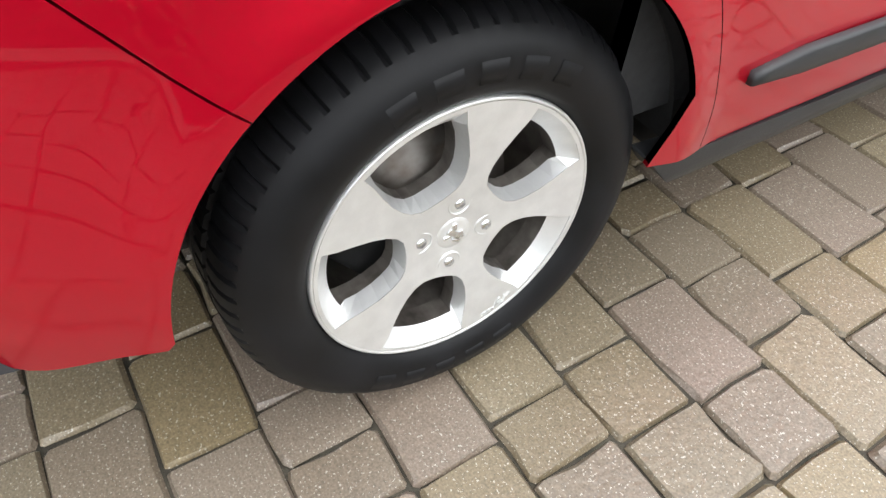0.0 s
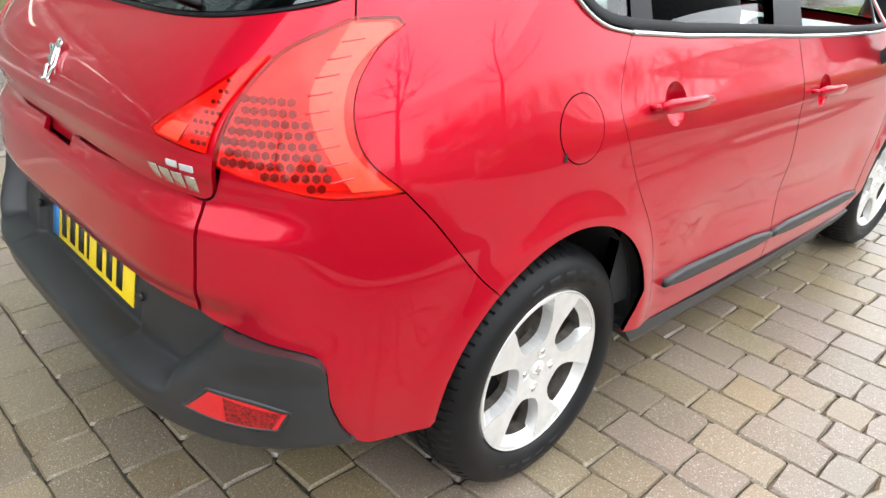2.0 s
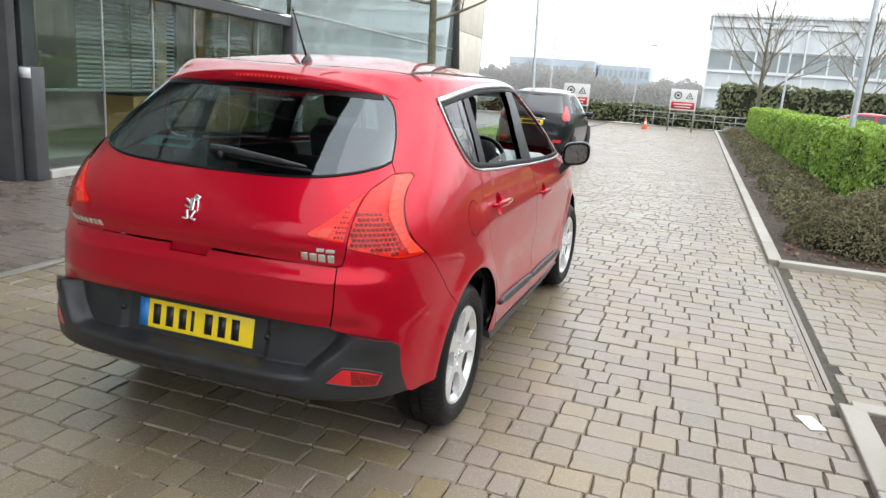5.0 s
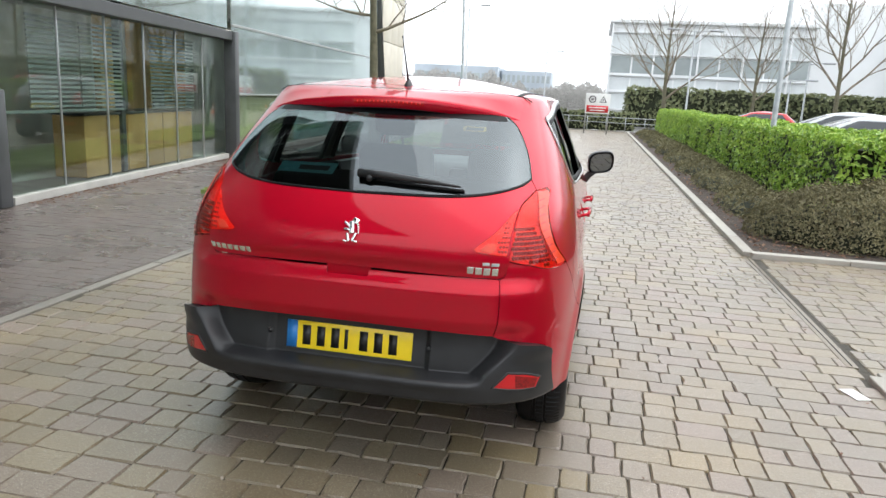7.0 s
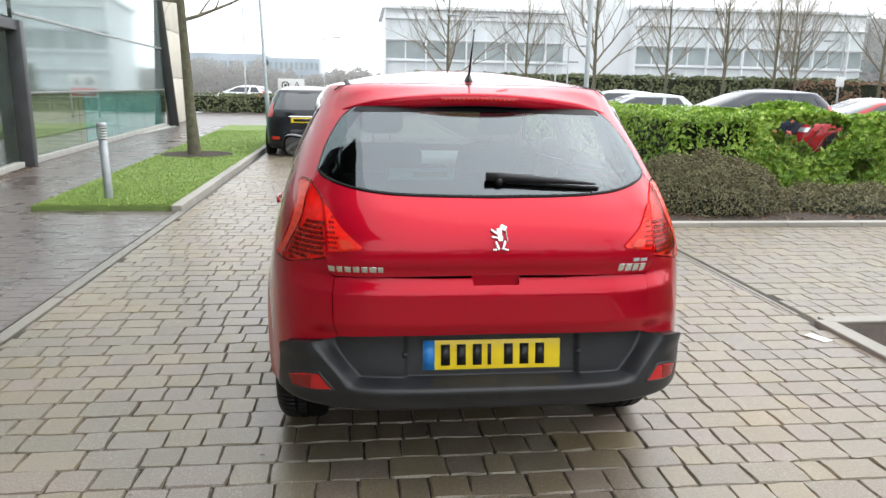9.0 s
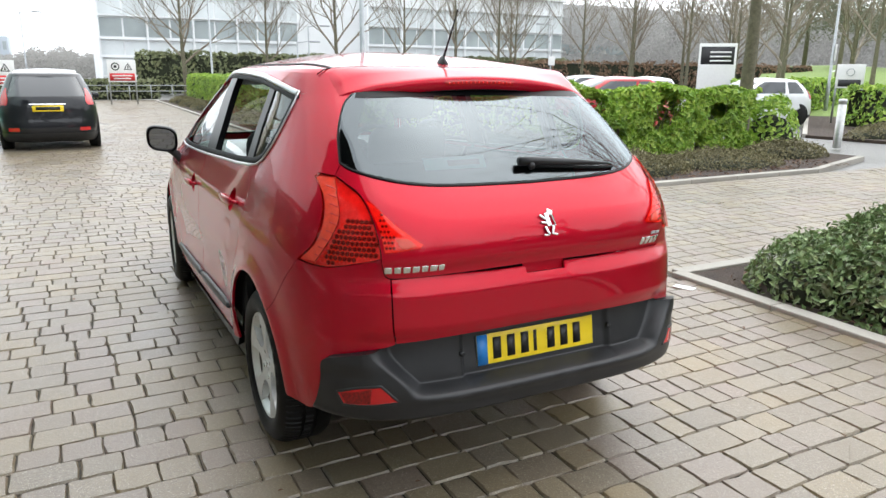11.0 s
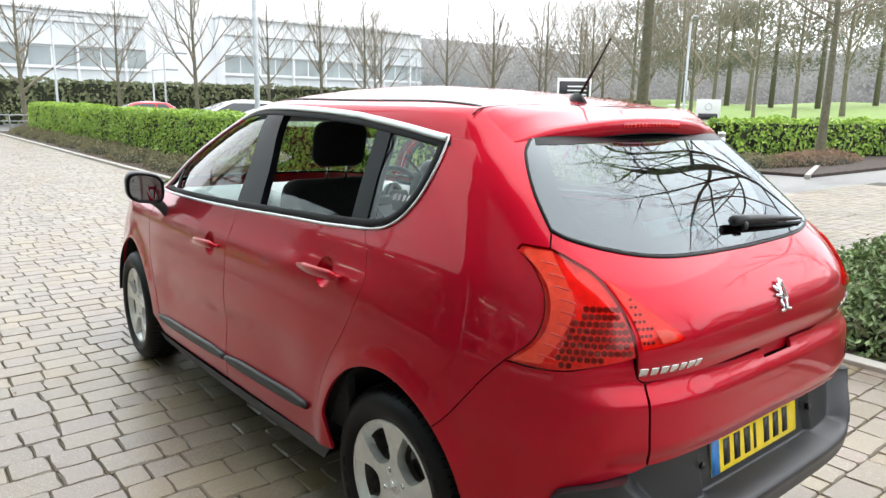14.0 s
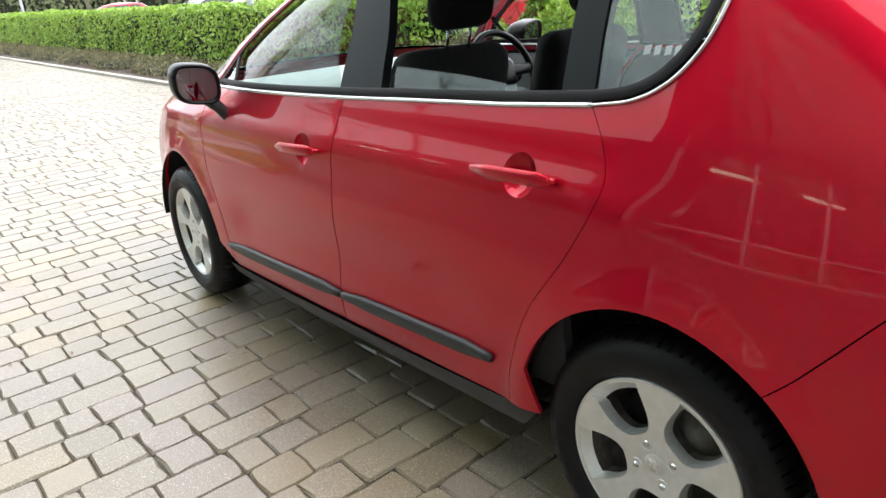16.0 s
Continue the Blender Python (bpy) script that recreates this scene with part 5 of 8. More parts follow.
# scuffed spoke of the rear wheel
rs = random.Random(12)
for k in range(16):
    a, r, l = -106 + rs.gauss(0, 4.5), rs.uniform(0.196, 0.2135), rs.uniform(0.005, 0.016)
    bm = bmesh.new()
    box(bm, 0.0030, 0.0046, -l / 2, l / 2, -0.0022, 0.0022, 0.0004)
    o = part("kerb_scuff", bm, SCUFF, wheel_0, "scuffed edge of the spoke")
    o.matrix_basis = pose(0, r * math.cos(radians(a)), r * math.sin(radians(a)), a + 90 + rs.uniform(-30, 30), 0, 0)

# ---- ground, paving and kerbs ----
rng = np.random.default_rng(7)


def tint_mat(name, colours, rough, bump, bscale, fine=0.15, fscale=260, island=True, rvary=0.12, coat=0.0, grit=0.55, block=0.0, spec=0.5):
    """A surface whose pieces each take one of several colours, with grain, grit and uneven wetness."""
    m = bpy.data.materials.new(name)
    m.use_nodes = True
    n, l = m.node_tree.nodes, m.node_tree.links
    b = n["Principled BSDF"]
    b.inputs["Specular IOR Level"].default_value = spec
    geo, info = n.new("ShaderNodeNewGeometry"), n.new("ShaderNodeObjectInfo")
    add = n.new("ShaderNodeMath")
    add.operation = "ADD"
    l.new(geo.outputs["Random Per Island"], add.inputs[0])
    l.new(info.outputs["Random"], add.inputs[1])
    fr = n.new("ShaderNodeMath")
    fr.operation = "FRACT"
    l.new(add.outputs[0], fr.inputs[0])
    r = n.new("ShaderNodeValToRGB")
    e = r.color_ramp.elements
    while len(e) < len(colours):
        e.new(0.5)
    for k, c in enumerate(colours):
        e[k].position, e[k].color = k / (len(colours) - 1), (*c, 1)
    l.new(fr.outputs[0], r.inputs["Fac"])
    t = n.new("ShaderNodeTexNoise")
    t.inputs["Scale"].default_value, t.inputs["Detail"].default_value = fscale, 5
    l.new(geo.outputs["Position"], t.inputs["Vector"])
    t2 = n.new("ShaderNodeTexNoise")
    t2.inputs["Scale"].default_value, t2.inputs["Detail"].default_value = 1.0, 8
    l.new(geo.outputs["Position"], t2.inputs["Vector"])
    q = n.new("ShaderNodeMapRange")
    q.inputs["From Min"].default_value, q.inputs["From Max"].default_value = 0.3, 0.7
    q.inputs["To Min"].default_value, q.inputs["To Max"].default_value = 1 - fine, 1 + fine
    l.new(t.outputs["Fac"], q.inputs["Value"])
    q2 = n.new("ShaderNodeMapRange")
    q2.inputs["From Min"].default_value, q2.inputs["From Max"].default_value = 0.3, 0.7
    q2.inputs["To Min"].default_value, q2.inputs["To Max"].default_value = 0.82, 1.15
    l.new(t2.outputs["Fac"], q2.inputs["Value"])
    k = n.new("ShaderNodeMath")
    k.operation = "MULTIPLY"
    l.new(q.outputs[0], k.inputs[0])
    l.new(q2.outputs[0], k.inputs[1])
    x = n.new("ShaderNodeVectorMath")
    x.operation = "SCALE"
    l.new(r.outputs["Color"], x.inputs[0])
    l.new(k.outputs[0], x.inputs["Scale"])
    # pale grit in the surface
    g = n.new("ShaderNodeTexNoise")
    g.inputs["Scale"].default_value, g.inputs["Detail"].default_value = fscale * 0.9, 1
    l.new(geo.outputs["Position"], g.inputs["Vector"])
    gm = n.new("ShaderNodeMapRange")
    gm.inputs["From Min"].default_value, gm.inputs["From Max"].default_value = 0.66, 0.70
    l.new(g.outputs["Fac"], gm.inputs["Value"])
    mx = n.new("ShaderNodeMix")
    mx.data_type = "RGBA"
    mx.inputs["B"].default_value = (0.5, 0.47, 0.4, 1)
    gs = n.new("ShaderNodeMath")
    gs.operation = "MULTIPLY"
    gs.inputs[1].default_value = grit
    l.new(gm.outputs[0], gs.inputs[0])
    l.new(gs.outputs[0], mx.inputs["Factor"])
    l.new(x.outputs[0], mx.inputs["A"])
    l.new(mx.outputs["Result"], b.inputs["Base Color"])
    w = n.new("ShaderNodeMapRange")
    w.inputs["From Min"].default_value, w.inputs["From Max"].default_value = 0.3, 0.7
    w.inputs["To Min"].default_value, w.inputs["To Max"].default_value = max(0.05, rough - rvary), rough + rvary
    l.new(t2.outputs["Fac"], w.inputs["Value"])
    bl = n.new("ShaderNodeMath")
    bl.operation = "MULTIPLY_ADD"
    bl.inputs[1].default_value = block
    l.new(fr.outputs[0], bl.inputs[0])
    l.new(w.outputs[0], bl.inputs[2])
    l.new(bl.outputs[0], b.inputs["Roughness"])
    u = n.new("ShaderNodeBump")
    u.inputs["Strength"].default_value, u.inputs["Distance"].default_value = 0.6, bump
    tb = n.new("ShaderNodeTexNoise")
    tb.inputs["Scale"].default_value, tb.inputs["Detail"].default_value = bscale, 6
    l.new(geo.outputs["Position"], tb.inputs["Vector"])
    l.new(tb.outputs["Fac"], u.inputs["Height"])
    l.new(u.outputs[0], b.inputs["Normal"])
    return m


PAVER = tint_mat("damp_block_paver", [(0.194, 0.148, 0.080), (0.166, 0.129, 0.080), (0.204, 0.163, 0.104), (0.152, 0.122, 0.082), (0.192, 0.147, 0.114), (0.178, 0.147, 0.106)], 0.33, 0.0034, 80, 0.36, 260, grit=0.8, block=0.07, spec=0.8, rvary=0.08)
JOINT = mat("damp_joint_sand", (0.070, 0.060, 0.043), 0.8, second=(0.024, 0.021, 0.014), vscale=22, fine=0.3, fscale=400, bump=0.1, bscale=300)
TAR = mat("damp_tarmac", (0.15, 0.147, 0.143), 0.34, vary=0.18, vscale=0.6, fine=0.35, fscale=220, bump=0.12, bscale=220, rvary=0.12)
FORE = mat("red_brown_forecourt", (0.11, 0.090, 0.079), 0.36, vary=0.15, vscale=0.9, fine=0.22, fscale=160, bump=0.08, bscale=160, rvary=0.12)
FOREBRICK = tint_mat("damp_paving_brick", [(0.130, 0.102, 0.088), (0.115, 0.092, 0.081), (0.140, 0.110, 0.096), (0.122, 0.100, 0.090)], 0.26, 0.002, 110, 0.3, 220, grit=0.4, block=0.1, spec=0.8)
KERB = tint_mat("concrete_kerb", [(0.34, 0.32, 0.28), (0.30, 0.28, 0.245), (0.37, 0.35, 0.31)], 0.7, 0.003, 90, 0.15, 200)
SOIL = mat("dark_soil", (0.06, 0.042, 0.03), 0.95, second=(0.035, 0.025, 0.02), vscale=6, fine=0.4, fscale=120, bump=0.5, bscale=60)
GRASS = mat("mown_grass", (0.20, 0.285, 0.075), 0.85, second=(0.16, 0.235, 0.06), vscale=3, fine=0.3, fscale=180, bump=0.4, bscale=200)
BLADE = mat("grass_blades", (0.28, 0.385, 0.095), 0.6, island=0.35)


def sheet(name, pts, z, material, label="", kind="structure", thick=0.3):
    bm = bmesh.new()
    top_ = [bm.verts.new((x, y, z)) for x, y in pts]
    low_ = [bm.verts.new((x, y, z - thick)) for x, y in pts]
    bm.faces.new(top_)
    bm.faces.new(low_[::-1])
    for i in range(len(pts)):
        j = (i + 1) % len(pts)
        bm.faces.new((top_[i], low_[i], low_[j], top_[j]))
    bmesh.ops.recalc_face_normals(bm, faces=bm.faces)
    ob = part(name, bm, material, None, smooth=False)
    return tagged(ob, label, "", "", kind)


sheet("ground", [(-700, -700), (700, -700), (700, 900), (-700, 900)], -0.045, TAR, "damp grey tarmac running on to the distance")
road = sheet("road", [(-2.6, -9), (16, -9), (16, 4.5), (2.6, 4.5), (2.6, 37), (-2.6, 37)], -0.011, JOINT, "block-paved drive, damp, in tumbled buff and brown setts", thick=0.03)
forecourt = sheet("pavement", [(-9, -9), (-2.72, -9), (-2.72, 40), (-9, 40)], -0.0008, FORE, "red-brown forecourt paving beside the glass building", thick=0.04)


def paver_rows(x0, x1, y0, y1, seed, skip=None, deep=0.16, sizes=(0.12, 0.16, 0.16, 0.24, 0.24)):
    """Courses of setts 16 cm deep in three lengths, as (x, y, half length, half depth)."""
    r = np.random.default_rng(seed)
    out = []
    for j in range(int(round((y1 - y0) / deep))):
        y = y0 + deep * (j + 0.5)
        x = x0 - r.uniform(0, 0.2)
        while x < x1:
            w = r.choice(sizes)
            a, b = max(x, x0), min(x + w, x1)
            if b - a > 0.05 and not (skip and skip((a + b) / 2, y)):
                out.append(((a + b) / 2, y, (b - a) / 2, deep / 2))
            x += w
    return out


def paver_mesh(cells, seed, name, material=None, ch=0.0055):
    """Setts with tumbled, chamfered edges and a slightly uneven top, in one mesh."""
    r = np.random.default_rng(seed)
    m = len(cells)
    c = np.array(cells)
    g = 0.0018
    hx, hy = c[:, 2] - g, c[:, 3] - g
    tilt = np.clip(r.normal(0, 0.0042, (m, 2)), -0.008, 0.008)
    lift = np.clip(r.normal(0, 0.0014, m), -0.0018, 0.0035)
    # corners knocked off and sides a little wavy: a lower ring at the joint, an upper ring round the worn top
    side = np.array([(-1, -1, 1, 0), (0, -1, 0, 0), (1, -1, -1, 0), (1, -1, 0, 1), (1, 0, 0, 0), (1, 1, 0, -1), (1, 1, -1, 0), (0, 1, 0, 0), (-1, 1, 1, 0), (-1, 1, 0, -1), (-1, 0, 0, 0), (-1, -1, 0, 1)], float)
    R_ = len(side)
    verts = np.zeros((m, 2 * R_, 3))
    cut = 0.003 + r.uniform(0, 0.007, (m, R_))
    jit = r.normal(0, 0.0017, (m, R_, 2))
    for lev in range(2):
        ins = 0.0 if lev == 0 else ch
        for q in range(R_):
            sx, sy, dx, dy = side[q]
            px = sx * (hx - ins) + dx * cut[:, q] + jit[:, q, 0] * (1 + lev)
            py = sy * (hy - ins) + dy * cut[:, q] + jit[:, q, 1] * (1 + lev)
            verts[:, lev * R_ + q, 0] = c[:, 0] + px
            verts[:, lev * R_ + q, 1] = c[:, 1] + py
            verts[:, lev * R_ + q, 2] = (-0.010 if lev == 0 else 0.0) + lift + px * tilt[:, 0] + py * tilt[:, 1]
    v = verts.reshape(-1, 3)
    faces = []
    for i in range(m):
        o = 2 * R_ * i
        faces.append(tuple(o + R_ + q for q in range(R_)))
        for q in range(R_):
            w = (q + 1) % R_
            faces.append((o + q, o + w, o + R_ + w, o + R_ + q))
    me = bpy.data.meshes.new(name)
    me.from_pydata(v.tolist(), [], faces)
    me.materials.append(material or PAVER)
    return me


drive = paver_rows(-2.6, 2.6, -6.085, 36.5, 3)
NEAR = [q for q in drive if 0.55 < q[0] < 2.25 and -1.2 < q[1] < 1.7][:300]
near_set = set(NEAR)
cells = [q for q in drive if q not in near_set]
cells += paver_rows(2.66, 15.0, 1.155, 4.5, 5)
lane = new("setts", paver_mesh(cells, 11, "setts"))
lane.parent = road
tagged(lane, "tumbled buff and brown setts, damp", kind="stuff")

brick_cells = paver_rows(-6.9, -2.73, -6.0, 3.3, 21, deep=0.105, sizes=(0.21,)) + paver_rows(-5.75, -2.73, 3.3, 5.62, 22, deep=0.105, sizes=(0.21,)) + paver_rows(-6.45, -4.5, 5.65, 24, 23, deep=0.105, sizes=(0.21,))
brick_cells = [q for q in brick_cells if q[0] > -5.60 - 0.125 * (q[1] - 3.56) or q[1] < 3.2]
bricks = new("bricks", paver_mesh(brick_cells, 31, "bricks", FOREBRICK, 0.002))
bricks.parent = forecourt
bricks.location.z = 0.0012
tagged(bricks, "red-brown paving bricks of the forecourt, damp", kind="stuff")

# flush stone edging of the drive and the raised concrete kerbs of the beds
kerb_bm = bmesh.new()
box(kerb_bm, -0.0625, 0.0625, -0.455, 0.455, -0.12, 0.0, 0.008)
kerb_me = bpy.data.meshes.new("kerb_stone")
kerb_bm.to_mesh(kerb_me)
kerb_bm.free()
kerb_me.materials.append(KERB)


EDGING = tint_mat("worn_edging_stone", [(0.22, 0.20, 0.17), (0.19, 0.175, 0.15), (0.24, 0.22, 0.19)], 0.5, 0.003, 90, 0.2, 200)
edge_bm = bmesh.new()
box(edge_bm, -0.045, 0.045, -0.455, 0.455, -0.12, 0.0, 0.006)
edge_me = bpy.data.meshes.new("edging_stone")
edge_bm.to_mesh(edge_me)
edge_bm.free()
edge_me.materials.append(EDGING)


def kerb_line(name, a, b, z, label, stone=kerb_me):
    top_ob = tagged(new(name), label, "", "", "structure")
    a, b = Vector((*a, z)), Vector((*b, z))
    n = max(1, round((b - a).length / 0.915))
    d = (b - a) / n
    for k in range(n):
        o = new("kerb_stone", stone)
        o.parent = top_ob
        p = a + d * (k + 0.5)
        o.matrix_world = Matrix.Translation(p + Vector((0, 0, random.uniform(-0.002, 0.002)))) @ pose(0, 0, 0, 0, 0, math.degrees(math.atan2(-d.x, d.y)) + random.uniform(-0.15, 0.15)) @ Matrix.Diagonal((1, d.length / 0.918, 1, 1))
    return top_ob


kerb_line("kerb", (-2.66, -8), (-2.66, 5.6), 0.004, "flush concrete edging between drive and forecourt", edge_me)
kerb_line("kerb", (-2.72, 5.6), (-2.90, 24), 0.075, "raised concrete kerb along the lawn")
kerb_line("kerb", (2.60, 4.56), (2.62, 36), 0.055, "raised concrete kerb along the planted bed")
kerb_line("kerb", (2.62, 4.56), (9.3, 4.62), 0.055, "raised concrete kerb along the planted bed")
kerb_line("kerb", (9.3, 4.62), (11.9, 5.5), 0.055, "raised concrete kerb along the planted bed")
kerb_line("kerb", (2.66, 1.10), (10.0, 1.10), 0.03, "concrete kerb of the small bed")
kerb_line("kerb", (2.66, 1.10), (2.60, -8), 0.03, "concrete kerb of the small bed")
kerb_line("kerb", (-2.7, 35.2), (2.7, 35.6), 0.06, "kerb across the end of the drive")
kerb_line("kerb", (15.5, 5.9), (23.5, 8.8), 0.06, "kerb of the far planted bed")
kerb_line("kerb", (15.5, 9.3), (27, 17.5), 0.06, "kerb of the far planted bed")
sheet("ground", [(2.66, 4.62), (9.3, 4.68), (12.0, 5.6), (11.6, 9.2), (5.8, 9.4), (5.8, 35), (2.68, 35.5)], 0.035, SOIL, "dark soil of the planted bed, strewn with dead leaves", thick=0.08)
sheet("ground", [(2.72, 1.05), (9.9, 1.05), (9.9, -9), (2.66, -9)], 0.012, SOIL, "dark soil of the small planted bed", thick=0.08)
lawn = sheet("lawn", [(-4.42, 5.66), (-2.78, 5.66), (-2.96, 24), (-5.3, 24)], 0.055, GRASS, "short green lawn strip", thick=0.09)
bm = bmesh.new()
rows_ = []
for k in range(12):
    f = k / 11
    dd_ = 31 + 66 * f
    rows_.append([bm.verts.new((-2 + dd_ * math.sin(radians(a_)), -2 + dd_ * math.cos(radians(a_)), 0.02 + 2.5 * f**0.8 + 0.25 * math.sin(a_ * 0.5 + 5 * f) * f)) for a_ in np.linspace(52, 92, 18)])
for a_, b_ in zip(rows_, rows_[1:]):
    for q_ in range(17):
        bm.faces.new((a_[q_], a_[q_ + 1], b_[q_ + 1], b_[q_]))
tagged(part("lawn", bm, GRASS), "rising green lawn beyond the hedge", kind="structure")
sheet("ground", [(15.5, 9.4), (27, 17.6), (31, 16), (40, 4), (24, 6), (16, 6.0)], 0.03, SOIL, "soil under the far hedge", thick=0.08)
bm = bmesh.new()
bmesh.ops.create_circle(bm, cap_ends=True, segments=28, radius=0.75)
for v in bm.verts:
    v.co.x *= 1.0 + random.uniform(-0.06, 0.06)
    v.co.z += 0.008
o = part("soil_ring", bm, SOIL, lawn)
o.location = (-3.95, 12.4, 0.055)


def quads(name, P, N, size, aspect, material, parent=None, label="", kind="stuff", bend=0.25, seed=1, category=""):
    """Many small folded leaves: centres P, facing N."""
    r = np.random.default_rng(seed)
    m = len(P)
    N = N / (np.linalg.norm(N, axis=1, keepdims=True) + 1e-9)
    a = np.cross(N, r.normal(size=(m, 3)))
    a /= np.linalg.norm(a, axis=1, keepdims=True) + 1e-9
    b = np.cross(N, a)
    s = (size * r.uniform(0.6, 1.25, m))[:, None] if np.isscalar(size) else size[:, None]
    v = np.stack([P - a * s, P - b * s * aspect + N * s * bend, P + a * s, P + b * s * aspect + N * s * bend], 1)
    idx = np.arange(m) * 4
    tri = np.concatenate([np.stack([idx, idx + 1, idx + 2], 1), np.stack([idx, idx + 2, idx + 3], 1)])
    me = bpy.data.meshes.new(name)
    me.from_pydata(v.reshape(-1, 3).tolist(), [], tri.tolist())
    me.materials.append(material)
    ob = new(name, me)
    ob.parent = parent
    if label or kind:
        tagged(ob, label, category, "", kind if parent is None else "")
    return ob


def leaf_mat(name, a, b, c, rough=0.4, trans=0.15):
    m = bpy.data.materials.new(name)
    m.use_nodes = True
    n, l = m.node_tree.nodes, m.node_tree.links
    p = n["Principled BSDF"]
    geo = n.new("ShaderNodeNewGeometry")
    r = n.new("ShaderNodeValToRGB")
    r.color_ramp.elements[0].color, r.color_ramp.elements[1].color = (*a, 1), (*c, 1)
    e = r.color_ramp.elements.new(0.5)
    e.color = (*b, 1)
    t = n.new("ShaderNodeTexNoise")
    t.inputs["Scale"].default_value = 1.7
    l.new(geo.outputs["Position"], t.inputs["Vector"])
    k = n.new("ShaderNodeMath")
    k.operation = "MULTIPLY_ADD"
    k.inputs[1].default_value = 0.65
    l.new(geo.outputs["Random Per Island"], k.inputs[0])
    q = n.new("ShaderNodeMath")
    q.operation = "MULTIPLY"
    q.inputs[1].default_value = 0.45
    l.new(t.outputs["Fac"], q.inputs[0])
    l.new(q.outputs[0], k.inputs[2])
    l.new(k.outputs[0], r.inputs["Fac"])
    l.new(r.outputs["Color"], p.inputs["Base Color"])
    p.inputs["Roughness"].default_value = rough
    if trans:
        d, x = n.new("ShaderNodeBsdfTranslucent"), n.new("ShaderNodeMixShader")
        l.new(r.outputs["Color"], d.inputs["Color"])
        x.inputs["Fac"].default_value = trans
        l.new(p.outputs[0], x.inputs[1])
        l.new(d.outputs[0], x.inputs[2])
        l.new(x.outputs[0], n["Material Output"].inputs["Surface"])
    return m


LAUREL = leaf_mat("laurel_leaves", (0.07, 0.155, 0.020), (0.25, 0.42, 0.05), (0.53, 0.65, 0.13), 0.36, 0.25)
HEATH = leaf_mat("brown_green_heath", (0.085, 0.072, 0.038), (0.165, 0.148, 0.075), (0.27, 0.245, 0.125), 0.7, 0.1)
BOX = leaf_mat("small_grey_green_leaves", (0.13, 0.095, 0.055), (0.12, 0.20, 0.07), (0.36, 0.46, 0.20), 0.45, 0.15)
DARKHEDGE = leaf_mat("dark_hedge_leaves", (0.085, 0.105, 0.05), (0.15, 0.175, 0.08), (0.24, 0.25, 0.125), 0.6, 0.1)
RUSSET = leaf_mat("russet_hedge_leaves", (0.15, 0.095, 0.06), (0.24, 0.15, 0.095), (0.31, 0.21, 0.13), 0.7, 0.1)
LITTER = leaf_mat("dead_leaves", (0.09, 0.045, 0.025), (0.16, 0.085, 0.05), (0.26, 0.16, 0.10), 0.8, 0.0)
REDSPRIG = leaf_mat("red_young_leaves", (0.45, 0.06, 0.05), (0.6, 0.12, 0.09), (0.65, 0.3, 0.25), 0.5, 0.1)
BARK = mat("grey_green_bark", (0.16, 0.145, 0.095), 0.9, second=(0.10, 0.095, 0.06), vscale=12, fine=0.3, fscale=90, bump=0.4, bscale=50)
TWIG = mat("bare_twigs", (0.21, 0.18, 0.135), 0.9, vary=0.3, vscale=3)
# added cores that block light; shade between leaves is put into their near-black
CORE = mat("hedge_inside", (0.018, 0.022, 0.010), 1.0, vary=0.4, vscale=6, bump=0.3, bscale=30)


